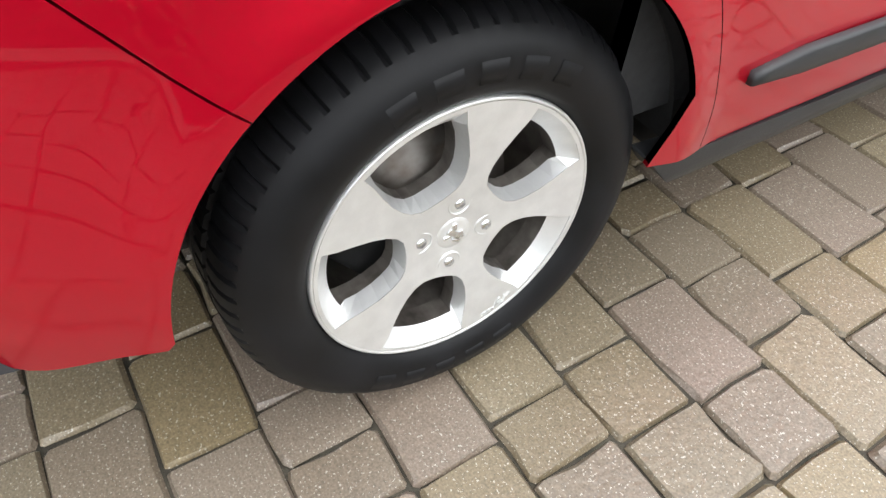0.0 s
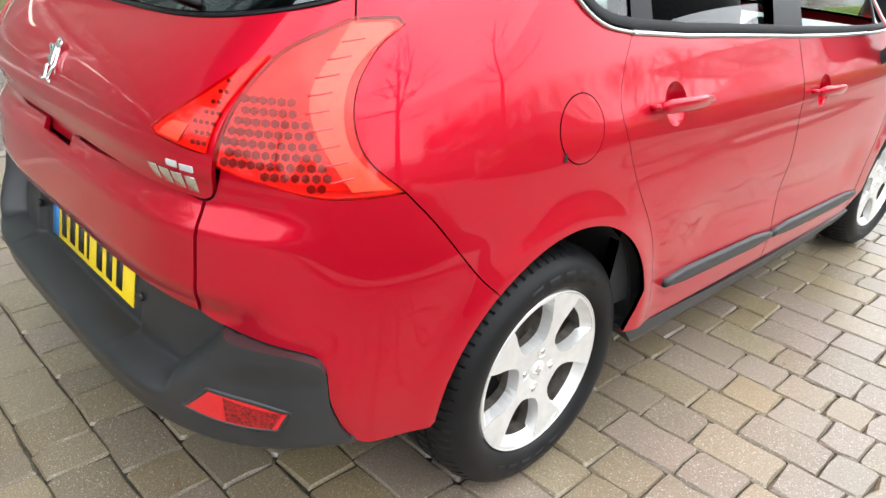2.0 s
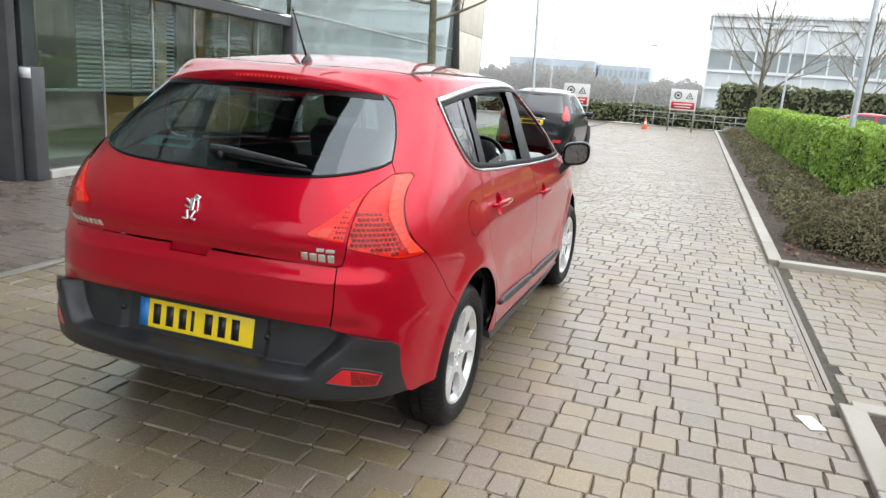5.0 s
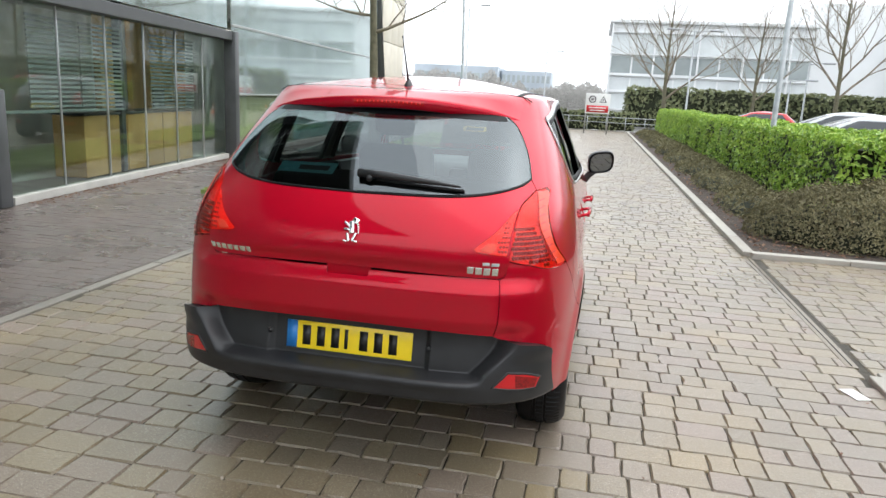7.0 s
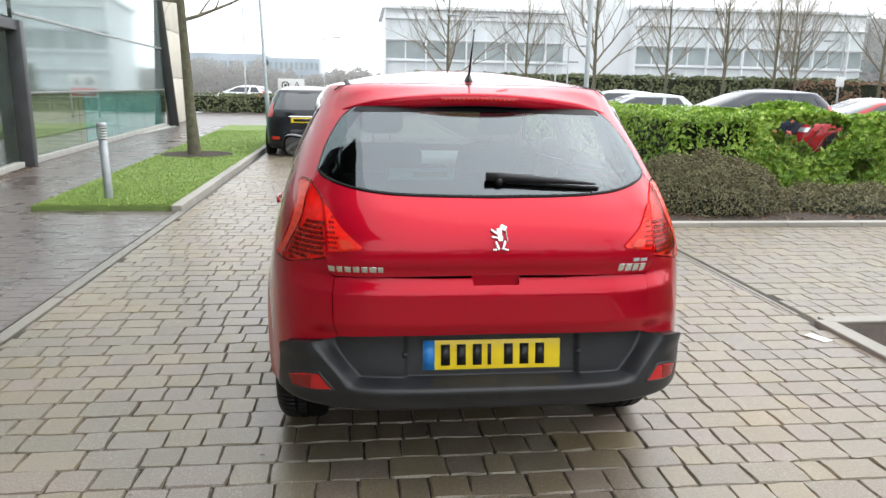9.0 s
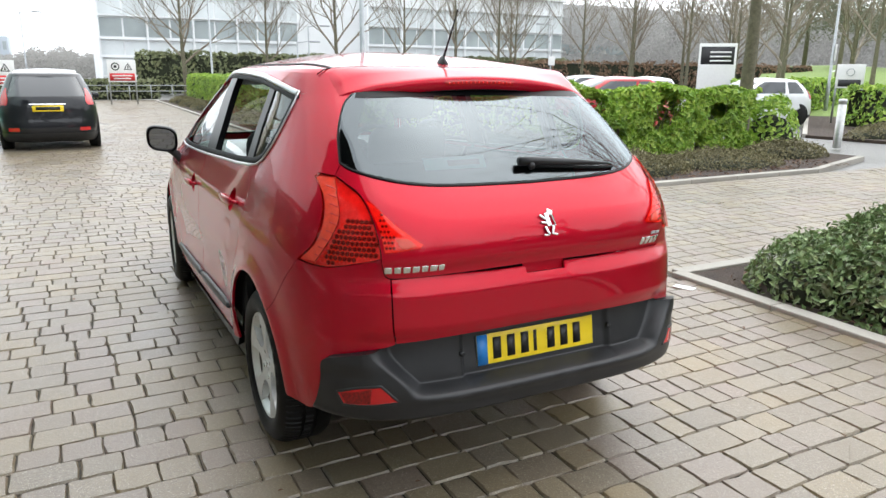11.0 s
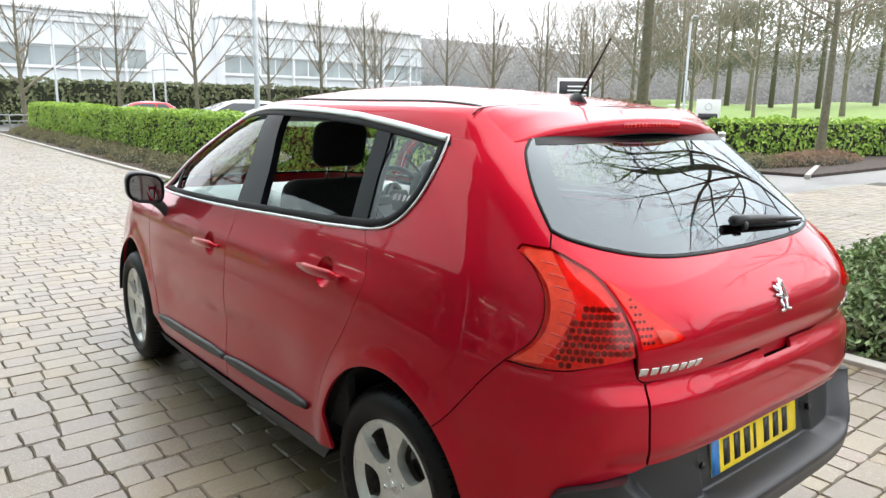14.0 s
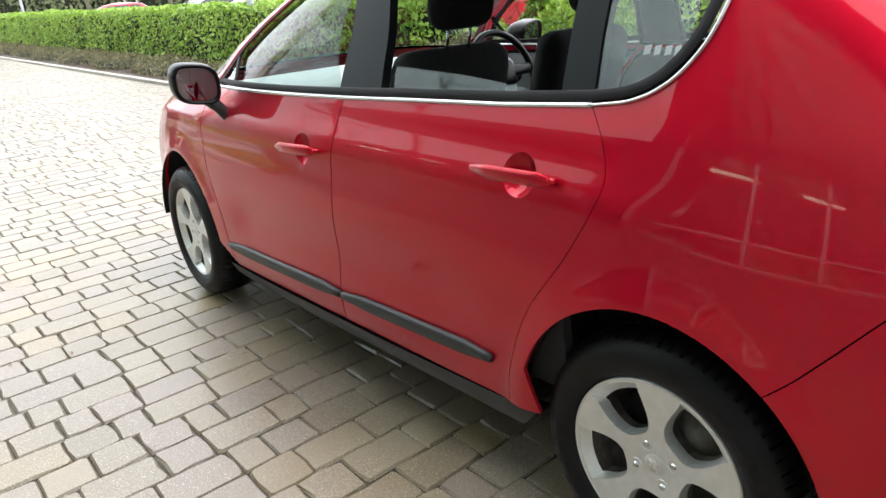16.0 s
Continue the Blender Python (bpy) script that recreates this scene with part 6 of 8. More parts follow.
def hedge(name, a, b, width, h0, h1, leaf, n, size, label, lump=0.12, aspect=0.55, foot=0.05, seed=2, core=True, gaps=0.0):
    """A clipped hedge along a line: an uneven added core, near-black as inner shade, under a coat of separate leaves.
    """
    r = np.random.default_rng(seed)
    a, b = np.array(a, float), np.array(b, float)
    L = np.linalg.norm(b - a)
    d = (b - a) / L
    s = np.array((-d[1], d[0]))
    hd = thing(name, label, "hedge")

    def wave(u, v, k):
        return np.array([noise.noise(Vector((x * 0.9, y * 0.9, k))) for x, y in zip(u, v)])

    # leaves lie on the faces: both sides, top and ends
    area = np.array([L * h0, L * h0, L * width, width * h0, width * h0])
    pick = r.choice(5, n, p=area / area.sum())
    u, v, w = r.uniform(0, L, n), r.uniform(0, 1, n), r.uniform(-0.5, 0.5, n)
    h = h0 + (h1 - h0) * u / L
    h = h * (1 + 0.06 * wave(u, w * 3, 3.0 + seed))
    lat = np.where(pick == 0, -0.5, np.where(pick == 1, 0.5, w))
    along = np.where(pick == 3, 0, np.where(pick == 4, L, u))
    z = np.where(pick == 2, h, foot + (h - foot) * v ** 0.9)
    taper = 1 - 0.12 * (z / h) ** 3
    depth = r.exponential(0.05, n)
    off = lump * wave(along, z * 1.3 + lat * 2, 7.0 + seed)
    P = np.zeros((n, 3))
    N = np.zeros((n, 3))
    sd = lat * width * taper
    N[:, :2] += np.where(pick == 0, -1, np.where(pick == 1, 1, 0))[:, None] * s + np.where(pick == 3, -1, np.where(pick == 4, 1, 0))[:, None] * d
    N[:, 2] = np.where(pick == 2, 1, 0.25)
    P[:, :2] = a + along[:, None] * d + sd[:, None] * s
    P[:, 2] = z
    P += N * (off - depth)[:, None]
    N = N + r.normal(0, 0.55, (n, 3))
    if gaps:
        keepm = np.array([noise.noise(Vector((p[0] * 1.6, p[1] * 1.6, p[2] * 1.6))) for p in P]) > -gaps
        P, N = P[keepm], N[keepm]
    quads("foliage", P, N, size, aspect, leaf, hd, seed=seed, kind="")
    if core:
        bm = bmesh.new()
        m = max(4, int(L / 0.5))
        rows = []
        for k in range(m + 1):
            q = a + d * (0.12 + (L - 0.24) * k / m)
            hh = h0 + (h1 - h0) * k / m - 0.13
            ww = width / 2 - 0.14
            rows.append([bm.verts.new((*(q + s * x * (1 + random.uniform(-0.1, 0.1))), zz + random.uniform(-0.03, 0.03))) for x, zz in ((-ww, 0.02), (-ww, hh * 0.5), (-ww * 0.9, hh), (ww * 0.9, hh), (ww, hh * 0.5), (ww, 0.02))])
        for p_, q_ in zip(rows, rows[1:]):
            for i in range(5):
                bm.faces.new((p_[i], p_[i + 1], q_[i + 1], q_[i]))
        bm.faces.new(rows[0])
        bm.faces.new(rows[-1][::-1])
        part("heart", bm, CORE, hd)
    return hd


def shrub_mound(name, cx, cy, rx, ry, h, leaf, n, size, label, seed=3, aspect=0.5, z0=0.0, category="shrub"):
    """A low mounded shrub: leaves over a lumpy dome, with an added core coloured as inner shade."""
    r = np.random.default_rng(seed)
    sh = thing(name, label, category)
    a = r.uniform(0, math.tau, n)
    q = np.sqrt(r.uniform(0, 1, n))
    x, y = cx + rx * q * np.cos(a), cy + ry * q * np.sin(a)
    lumps = np.array([noise.noise(Vector((p * 2.2, t * 2.2, seed))) + 0.5 * noise.noise(Vector((p * 5, t * 5, seed + 4))) for p, t in zip(x, y)])
    dome = h * np.clip(1 - q**2.6, 0, 1) ** 0.55 * (1 + 0.28 * lumps)
    z = z0 + dome - r.exponential(0.03, n) + np.abs(r.normal(0, 0.035, n)) * (r.uniform(0, 1, n) < 0.35)
    P = np.stack([x, y, np.maximum(z, 0.02)], 1)
    N = np.stack([np.cos(a) * q * h / rx * 1.6, np.sin(a) * q * h / ry * 1.6, np.full(n, 0.6)], 1) + r.normal(0, 0.6, (n, 3))
    quads("foliage", P, N, size, aspect, leaf, sh, seed=seed, kind="")
    bm = bmesh.new()
    bmesh.ops.create_icosphere(bm, subdivisions=3, radius=1)
    for v in bm.verts:
        k = 0.86 + 0.12 * noise.noise(v.co * 3)
        v.co = Vector((cx + v.co.x * rx * k, cy + v.co.y * ry * k, z0 - 0.03 + max(-0.02, v.co.z) * h * 0.84 * k))
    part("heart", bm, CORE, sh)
    return sh


# ---- bare winter trees ----
def grow(bm, p, d, length, radius, depth, r, spread=0.5, up=0.25, sides=7, droop=0.0):
    n = 4 if depth > 1 else 3
    pts, rad = [p], [radius]
    q = Vector(p)
    dd = Vector(d).normalized()
    for k in range(n):
        dd = (dd + Vector((r.gauss(0, 0.10), r.gauss(0, 0.10), r.gauss(0, 0.07) + up * 0.12 - droop * 0.05))).normalized()
        q = q + dd * length / n
        pts.append(q.copy())
        rad.append(radius * (1 - 0.55 * (k + 1) / n))
    tube(bm, pts, rad, max(3, sides), cap=False)
    if depth <= 0:
        return
    m = r.choice((3, 4)) if depth > 1 else r.choice((2, 3, 4))
    for k in range(m):
        i = min(n, 1 + int((k + r.random()) * n / m))
        a = r.uniform(0, math.tau)
        base = (pts[i] - pts[i - 1]).normalized()
        o = base.orthogonal().normalized()
        o = Matrix.Rotation(a, 3, base) @ o
        nd = base * (1 - spread * 0.6) + o * spread * r.uniform(0.8, 1.3) + Vector((0, 0, up))
        grow(bm, pts[i], nd, length * r.uniform(0.5, 0.75), rad[i] * 0.62, depth - 1, r, spread, up, sides - 2, droop)
    grow(bm, pts[-1], dd, length * 0.62, rad[-1], depth - 1, r, spread, up, sides - 1, droop)


def bare_tree(name, label, height, trunk, clear, seed, limbs=9, depth=2, spread=0.75, up=0.35, lean=(0, 0), reach=0.42, thick=1.0):
    r = random.Random(seed)
    t = thing(name, label, "tree")
    bm = bmesh.new()
    pts, rad = [], []
    n = 10
    for k in range(n + 1):
        f = k / n
        pts.append(Vector((lean[0] * f + 0.05 * math.sin(f * 5 + seed), lean[1] * f + 0.05 * math.cos(f * 4 + seed), height * 0.93 * f)))
        rad.append(trunk * (1.25 - 0.25 * min(1, f * 12)) * (1 - 0.85 * f))
    tube(bm, pts, rad, 12, cap=False)
    part("trunk", bm, BARK, t)
    bm = bmesh.new()
    for k in range(limbs):
        f = clear + (0.97 - clear) * (k + 0.3) / limbs
        i = f * n
        j = min(n - 1, int(i))
        p = pts[j].lerp(pts[j + 1], i - j)
        rr = rad[j] + (rad[j + 1] - rad[j]) * (i - j)
        a = k * 2.4 + r.uniform(-0.4, 0.4)
        d = Vector((math.cos(a), math.sin(a), up + 0.5 * (f - clear)))
        grow(bm, p, d, height * reach * (1.05 - f) ** 0.7 * r.uniform(0.8, 1.15), max(0.012, rr * 0.5) * thick, depth, r, spread, up * 0.6)
    part("crown", bm, TWIG, t, "bare branching crown")
    return t


tree_a = bare_tree("bare_tree", "slender bare street tree on the lawn strip", 8.5, 0.115, 0.33, 5, 14, 2, 0.75, 0.2, (0.25, -0.1), 0.2)
tree_a.matrix_world = pose(-3.95, 12.4, 0.05, 1.0, -5.0, 0)
tree_b = bare_tree("bare_tree", "tall bare tree beside the drive's side road", 9.5, 0.15, 0.42, 8, 15, 2, 0.75, 0.35, (0, 0), 0.3)
tree_b.matrix_world = pose(10.95, 7.55, 0.0, 0, 0, 40)
tree_c = bare_tree("bare_tree", "upright bare car-park tree with many thin limbs", 8.2, 0.135, 0.22, 21, 16, 3, 0.6, 0.75, (0, 0), 0.46, 1.15)
tree_c.matrix_world = pose(4.6, 39.2, 0.0)
tree_d = bare_tree("bare_tree", "upright bare car-park tree with many thin limbs", 7.8, 0.12, 0.26, 33, 14, 3, 0.6, 0.85, (0.2, 0), 0.42, 1.15)
tree_d.matrix_world = pose(9.8, 42, 0.0)
for k, (x, y, s, rz) in enumerate(((14.3, 42, 1.05, 30), (19.2, 42, 0.95, 200), (23.5, 43, 1.0, 80), (26.6, 42, 1.02, 150), (29, 43.5, 0.85, 300), (34, 42, 1.05, 20), (38, 41, 1.1, 110), (44.6, 42, 1.15, 250), (51, 43, 1.1, 10), (41, 44, 1.0, 70), (48, 40, 1.1, 190), (31.5, 48, 1.0, 140), (57, 45, 1.2, 33))):
    copy_thing((tree_c, tree_d)[k % 2], pose(x, y, 0, 0, 0, rz) @ Matrix.Diagonal((s * 1.05, s * 1.05, s * 1.22, 1)))
for k, (x, y, s, rz) in enumerate(((20.5, 7.8, 0.95, 15), (29, 20.5, 1.0, 100), (36, 18, 0.8, 220), (41, 25, 1.1, 40), (46, 14, 0.9, 310), (38, 31, 1.1, 130))):
    copy_thing((tree_b, tree_c)[k % 2], pose(x, y, 0.1, 0, 0, rz) @ Matrix.Diagonal((s, s, s, 1)))
tree_e = bare_tree("bare_tree", "spreading bare tree whose branches hang over the small bed", 11.0, 0.17, 0.34, 77, 17, 3, 0.7, 0.3, (0, 0), 0.38)
tree_e.matrix_world = pose(8.8, 0.3, 0.0, 0, 0, 10)
# trees that stand behind the walk and show only in the paint and glass
copy_thing(tree_b, pose(6.2, -8.6, 0, 0, 0, 120) @ Matrix.Diagonal((1.0, 1.0, 1.0, 1)))
copy_thing(tree_b, pose(13.5, -3.4, 0, 0, 0, 250) @ Matrix.Diagonal((0.9, 0.9, 0.9, 1)))
copy_thing(tree_a, pose(2.5, -14, 0, 0, 0, 60) @ Matrix.Diagonal((1.1, 1.1, 1.1, 1)))

# ---- hedges and beds ----
hedge("laurel_hedge", (4.85, 7.0), (4.6, 34.0), 1.5, 1.22, 1.3, LAUREL, 52000, 0.046, "glossy bright green clipped laurel hedge along the drive", seed=4)
loose_hedge = hedge("laurel_hedge", (4.9, 7.9), (11.2, 7.7), 1.1, 1.27, 1.2, LAUREL, 36000, 0.07, "loose bright green laurel hedge with red young leaves", seed=6, lump=0.2, core=False, gaps=0.2)
r_ = np.random.default_rng(9)
P = np.stack([r_.uniform(5.2, 10.5, 260), r_.normal(7.6, 0.25, 260), r_.uniform(0.5, 1.15, 260)], 1)
keep_ = np.array([noise.noise(Vector((p[0] * 1.1, 0, 4))) > 0.05 for p in P])
quads("young_leaves", P[keep_], r_.normal(size=(keep_.sum(), 3)), 0.05, 0.6, REDSPRIG, loose_hedge, "red young leaves and blossom in the laurel", seed=9, kind="")
bm = bmesh.new()
rr = random.Random(4)
for k in range(60):
    x = 5.0 + 6.0 * k / 60
    p = Vector((x, 8.0 + rr.uniform(-0.3, 0.3), 0.02))
    tube(bm, [p, p + Vector((rr.uniform(-0.15, 0.15), rr.uniform(-0.15, 0.15), 0.5)), p + Vector((rr.uniform(-0.3, 0.3), rr.uniform(-0.3, 0.3), 1.0))], [0.012, 0.009, 0.005], 5)
part("stems", bm, TWIG, loose_hedge, "thin brown stems")
shrub_mound("heath_shrub", 4.05, 5.95, 1.25, 1.05, 0.66, HEATH, 26000, 0.021, "rounded brown-green evergreen heath shrub", 5)
shrub_mound("heath_shrub", 6.2, 5.75, 1.3, 0.8, 0.30, HEATH, 6000, 0.026, "low brown-green evergreen heath shrub", 6)
shrub_mound("heath_shrub", 8.4, 5.75, 1.35, 0.75, 0.25, HEATH, 5000, 0.026, "low brown-green evergreen heath shrub", 7)
shrub_mound("heath_shrub", 10.6, 6.2, 1.1, 0.6, 0.30, HEATH, 3500, 0.028, "low brown-green evergreen heath shrub", 8)
for k in range(9):
    y = 8.2 + 3.0 * k
    shrub_mound("heath_shrub", 3.45, y, 0.62, 1.75, 0.30, HEATH, 2600, 0.032, "low straggling brown-green ground cover along the kerb", 30 + k)
shrub_mound("box_shrub", 3.45, 0.15, 0.75, 0.75, 0.42, BOX, 4500, 0.030, "spreading grey-green small-leaved shrub", 10)
shrub_mound("box_shrub", 4.2, -0.60, 1.5, 1.45, 0.66, BOX, 15000, 0.030, "spreading grey-green small-leaved shrub", 11)
shrub_mound("box_shrub", 6.6, -0.5, 1.6, 1.35, 0.62, BOX, 11000, 0.031, "spreading grey-green small-leaved shrub", 12)
shrub_mound("box_shrub", 5.2, -3.2, 1.9, 1.5, 0.62, BOX, 6000, 0.026, "spreading grey-green small-leaved shrub", 13)
shrub_mound("laurel_bush", 7.9, 0.4, 0.55, 0.5, 0.85, LAUREL, 900, 0.065, "young bright green laurel bush in the small bed", 14)
shrub_mound("laurel_bush", 11.9, 7.6, 0.7, 0.6, 1.0, LAUREL, 700, 0.075, "young bright green laurel bush by the tree", 15)
r_ = np.random.default_rng(5)
P = np.concatenate([np.stack([r_.uniform(2.75, 10.5, 1500), r_.uniform(4.75, 6.2, 1500), np.full(1500, 0.045)], 1), np.stack([r_.uniform(2.74, 3.6, 900), r_.uniform(4.7, 20, 900), np.full(900, 0.045)], 1), np.stack([r_.uniform(2.78, 8.5, 700), r_.uniform(-3.0, 1.0, 700), np.full(700, 0.022)], 1)])
quads("leaf_litter", P, np.array((0, 0, 1)) + r_.normal(0, 0.3, P.shape), 0.028, 0.55, LITTER, None, "brown dead leaves on the soil", seed=15)
# a few leaves and scraps blown over the paving
P = np.stack([r_.uniform(-2.5, 2.5, 90), r_.uniform(-3.5, 16, 90), np.full(90, 0.006)], 1)
quads("blown_leaves", P, np.array((0, 0, 1)) + r_.normal(0, 0.15, P.shape), 0.013, 0.5, LITTER, None, "scattered scraps of dead leaf on the paving", seed=16)
P = np.stack([r_.uniform(-6.3, -5.5, 500), r_.uniform(3.9, 10.4, 500), np.full(500, 0.006)], 1)
P[:, 0] = -5.62 - 0.125 * (P[:, 1] - 3.6) + np.abs(r_.normal(0, 0.12, 500))
quads("blown_leaves", P, np.array((0, 0, 1)) + r_.normal(0, 0.25, P.shape), 0.024, 0.5, LITTER, None, "drift of dead leaves along the glass wall", seed=17)
# lawn blades
n_ = 26000
yb = 5.68 + (r_.uniform(0, 1, n_) ** 1.6) * 15
xb = -2.80 - r_.uniform(0, 1, n_) * (1.58 + 0.045 * (yb - 5.66))
P = np.stack([xb, yb, np.full(n_, 0.068)], 1)
P = P[np.hypot(P[:, 0] + 3.95, P[:, 1] - 12.4) > 0.72]
quads("grass", P, np.stack([r_.normal(size=len(P)), r_.normal(size=len(P)), np.full(len(P), 0.15)], 1), 0.024, 0.16, BLADE, None, "short grass blades of the lawn", seed=18)

hedge("dark_hedge", (2.8, 46), (36, 46.5), 1.6, 2.5, 2.6, DARKHEDGE, 9000, 0.16, "tall dark clipped hedge behind the car park", seed=20, lump=0.3)
hedge("russet_hedge", (30, 45.2), (64, 44.5), 1.4, 2.4, 2.4, RUSSET, 7000, 0.16, "russet-brown winter hedge behind the car park", seed=21, lump=0.35)
hedge("dark_hedge", (-12, 37.5), (3.0, 37.2), 0.9, 1.0, 1.0, DARKHEDGE, 4000, 0.10, "low dark hedge at the end of the drive", seed=22)
hedge("laurel_hedge", (19.5, 14.6), (29.5, 18.2), 1.2, 1.35, 1.4, LAUREL, 5500, 0.085, "clipped green hedge across the side road", seed=23)
hedge("laurel_hedge", (19.7, 10.6), (37, 6.0), 1.5, 1.25, 1.35, LAUREL, 9000, 0.085, "bushy green laurel hedge across the side road", seed=24, lump=0.2)
hedge("dark_hedge", (70, 62), (95, 38), 1.5, 2.2, 2.2, DARKHEDGE, 3000, 0.2, "dark hedge beyond the lawn", seed=25)
shrub_mound("heath_shrub", 20.0, 7.7, 3.2, 0.7, 0.4, RUSSET, 4500, 0.035, "low russet ground cover by the side road", 26)
shrub_mound("heath_shrub", 17.2, 8.1, 1.6, 0.7, 0.35, HEATH, 2500, 0.035, "low brown ground cover by the side road", 27)


# far woods behind everything, leafless; haze is painted into their pale grey
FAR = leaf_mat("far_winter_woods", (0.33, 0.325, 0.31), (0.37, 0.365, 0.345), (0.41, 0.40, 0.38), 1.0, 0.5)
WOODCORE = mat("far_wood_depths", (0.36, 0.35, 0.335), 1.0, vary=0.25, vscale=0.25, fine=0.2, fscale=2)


def wood_top(a):
    return 4.2 + 2.2 * noise.noise(Vector((a * 0.22, 0.3, 1))) + 1.2 * noise.noise(Vector((a * 1.3, 0.3, 5))) + 0.5 * noise.noise(Vector((a * 6, 0.3, 9))) + min(9, max(0, (a - 23) * 0.7))


n_ = 60000
ang = r_.uniform(-34, 92, n_)
dist = r_.uniform(118, 140, n_)
top_h = np.array([wood_top(a) for a in ang])
P = np.stack([dist * np.sin(np.radians(ang)), dist * np.cos(np.radians(ang)), top_h * r_.uniform(0, 1, n_) ** 0.75], 1)
quads("far_woods", P, r_.normal(size=(n_, 3)), 0.34, 0.45, FAR, None, "leafless woods in the distance, haze painted in pale grey", seed=19)
bm = bmesh.new()
rows_ = []
for k in range(500):
    a_ = -36 + 130 * k / 499
    rows_.append([bm.verts.new(((141 + q) * math.sin(radians(a_)), (141 + q) * math.cos(radians(a_)), z)) for q, z in ((0, -0.1), (0, wood_top(a_) * 0.9), (6, wood_top(a_) * 0.9), (6, -0.1))])
for a_, b_ in zip(rows_, rows_[1:]):
    for q_ in range(3):
        bm.faces.new((a_[q_], a_[q_ + 1], b_[q_ + 1], b_[q_]))
tagged(part("far_woods", bm, WOODCORE, None, smooth=False), "solid back of the leafless woods, haze painted in", kind="stuff")
# trees standing over the lawn, and dark evergreens among them
for k, (a_, d_, s_) in enumerate(((53.5, 46, 1.0), (57, 58, 1.15), (59.5, 44, 0.95), (62, 64, 1.25), (65, 50, 1.05), (68, 60, 1.2), (71, 46, 1.0), (74, 60, 1.2), (47, 58, 1.1))):
    dz_ = 0.02 + 2.5 * max(0, (d_ - 31) / 66) ** 0.8 if a_ > 52 else 0
    copy_thing((tree_d, tree_c)[k % 2], pose(-2 + d_ * math.sin(radians(a_)), -2 + d_ * math.cos(radians(a_)), dz_ - 0.05, 0, 0, 47 * k) @ Matrix.Diagonal((s_ * 1.1, s_ * 1.1, s_ * 1.35, 1)))
EVER = leaf_mat("evergreen_needles", (0.12, 0.135, 0.09), (0.17, 0.18, 0.125), (0.24, 0.24, 0.175), 0.8, 0.3)
for k, (a_, d_, h_) in enumerate(((60.5, 78, 12.5), (63.5, 82, 14), (66.5, 80, 13), (70, 84, 15), (57.5, 86, 12), (54.5, 92, 13), (72.5, 90, 14))):
    ev = thing("evergreen_tree", "dark spreading evergreen tree beyond the lawn", "tree", m=pose(-2 + d_ * math.sin(radians(a_)), -2 + d_ * math.cos(radians(a_)), 1.8))
    bm = bmesh.new()
    tube(bm, [(0, 0, 0), (0.1, 0, h_ * 0.5), (0, 0.1, h_ * 0.95)], [0.28, 0.2, 0.04], 8)
    part("trunk", bm, BARK, ev)
    q_ = np.random.default_rng(40 + k)
    m_ = 4200
    bl_ = q_.integers(0, 16, m_)
    bc = np.stack([q_.normal(0, 2.9, 16), q_.normal(0, 2.9, 16), q_.uniform(0.3, 0.98, 16) * h_], 1)
    bc[:, :2] *= (1.25 - bc[:, 2:] / h_)
    P = bc[bl_] + q_.normal(0, 1, (m_, 3)) * np.array((1.4, 1.4, 0.55))
    quads("crown", P, q_.normal(size=(m_, 3)), 0.20, 0.4, EVER, ev, seed=60 + k, kind="")


# grounds added out of view behind the walk: a hedge bank and bare woods that close the place and darken reflections in
# paint and glass
BACK = leaf_mat("near_winter_woods", (0.05, 0.045, 0.032), (0.085, 0.075, 0.055), (0.13, 0.115, 0.085), 1.0, 0.0)
n_ = 26000
ang = r_.uniform(98, 214, n_)
dist = r_.uniform(30, 38, n_)
top_h = np.array([6.5 + 3.0 * noise.noise(Vector((a * 0.12, 2.3, 1))) + 1.5 * noise.noise(Vector((a * 0.7, 0.3, 5))) for a in ang])
P = np.stack([dist * np.sin(np.radians(ang)), dist * np.cos(np.radians(ang)), top_h * r_.uniform(0, 1, n_) ** 0.9], 1)
quads("near_woods", P, r_.normal(size=(n_, 3)), 0.26, 0.4, BACK, None, "leafless woods added out of view behind the drive", seed=119)
# added bank behind the leaves, in the near-black of the hedge cores
bm = bmesh.new()
rows_ = []
for k in range(160):
    a_ = 96 + 120 * k / 159
    h_ = 3.6 + 1.0 * noise.noise(Vector((a_ * 0.3, 5, 1)))
    rows_.append([bm.verts.new(((38.5 + q) * math.sin(radians(a_)), (38.5 + q) * math.cos(radians(a_)), z)) for q, z in ((0, -0.1), (0.3, h_), (3, h_), (3, -0.1))])
for a_, b_ in zip(rows_, rows_[1:]):
    for q_ in range(3):
        bm.faces.new((a_[q_], a_[q_ + 1], b_[q_ + 1], b_[q_]))
tagged(part("near_woods", bm, CORE, None, smooth=False), "near-black bank added under the unseen woods behind the drive", kind="stuff")

# ---- the glass-walled office building beside the drive ----
STEEL = mat("dark_grey_steel", (0.055, 0.058, 0.06), 0.45, vary=0.12, vscale=4, rvary=0.08)
MULL = mat("silver_mullion", (0.42, 0.43, 0.43), 0.35, metal=0.6, vary=0.08, vscale=6)
WHITEF = mat("white_door_frame", (0.72, 0.73, 0.73), 0.35, vary=0.04)
FACADE = glass("facade_glass", (0.80, 0.87, 0.84), mixf=0.0)
FROST = mat("pale_fritted_glass", (0.50, 0.585, 0.575), 0.06, metal=0.75, vary=0.10, vscale=0.5)
WOOD = mat("light_oak_panels", (0.56, 0.31, 0.11), 0.5, vary=0.15, vscale=3, fine=0.1, fscale=40)
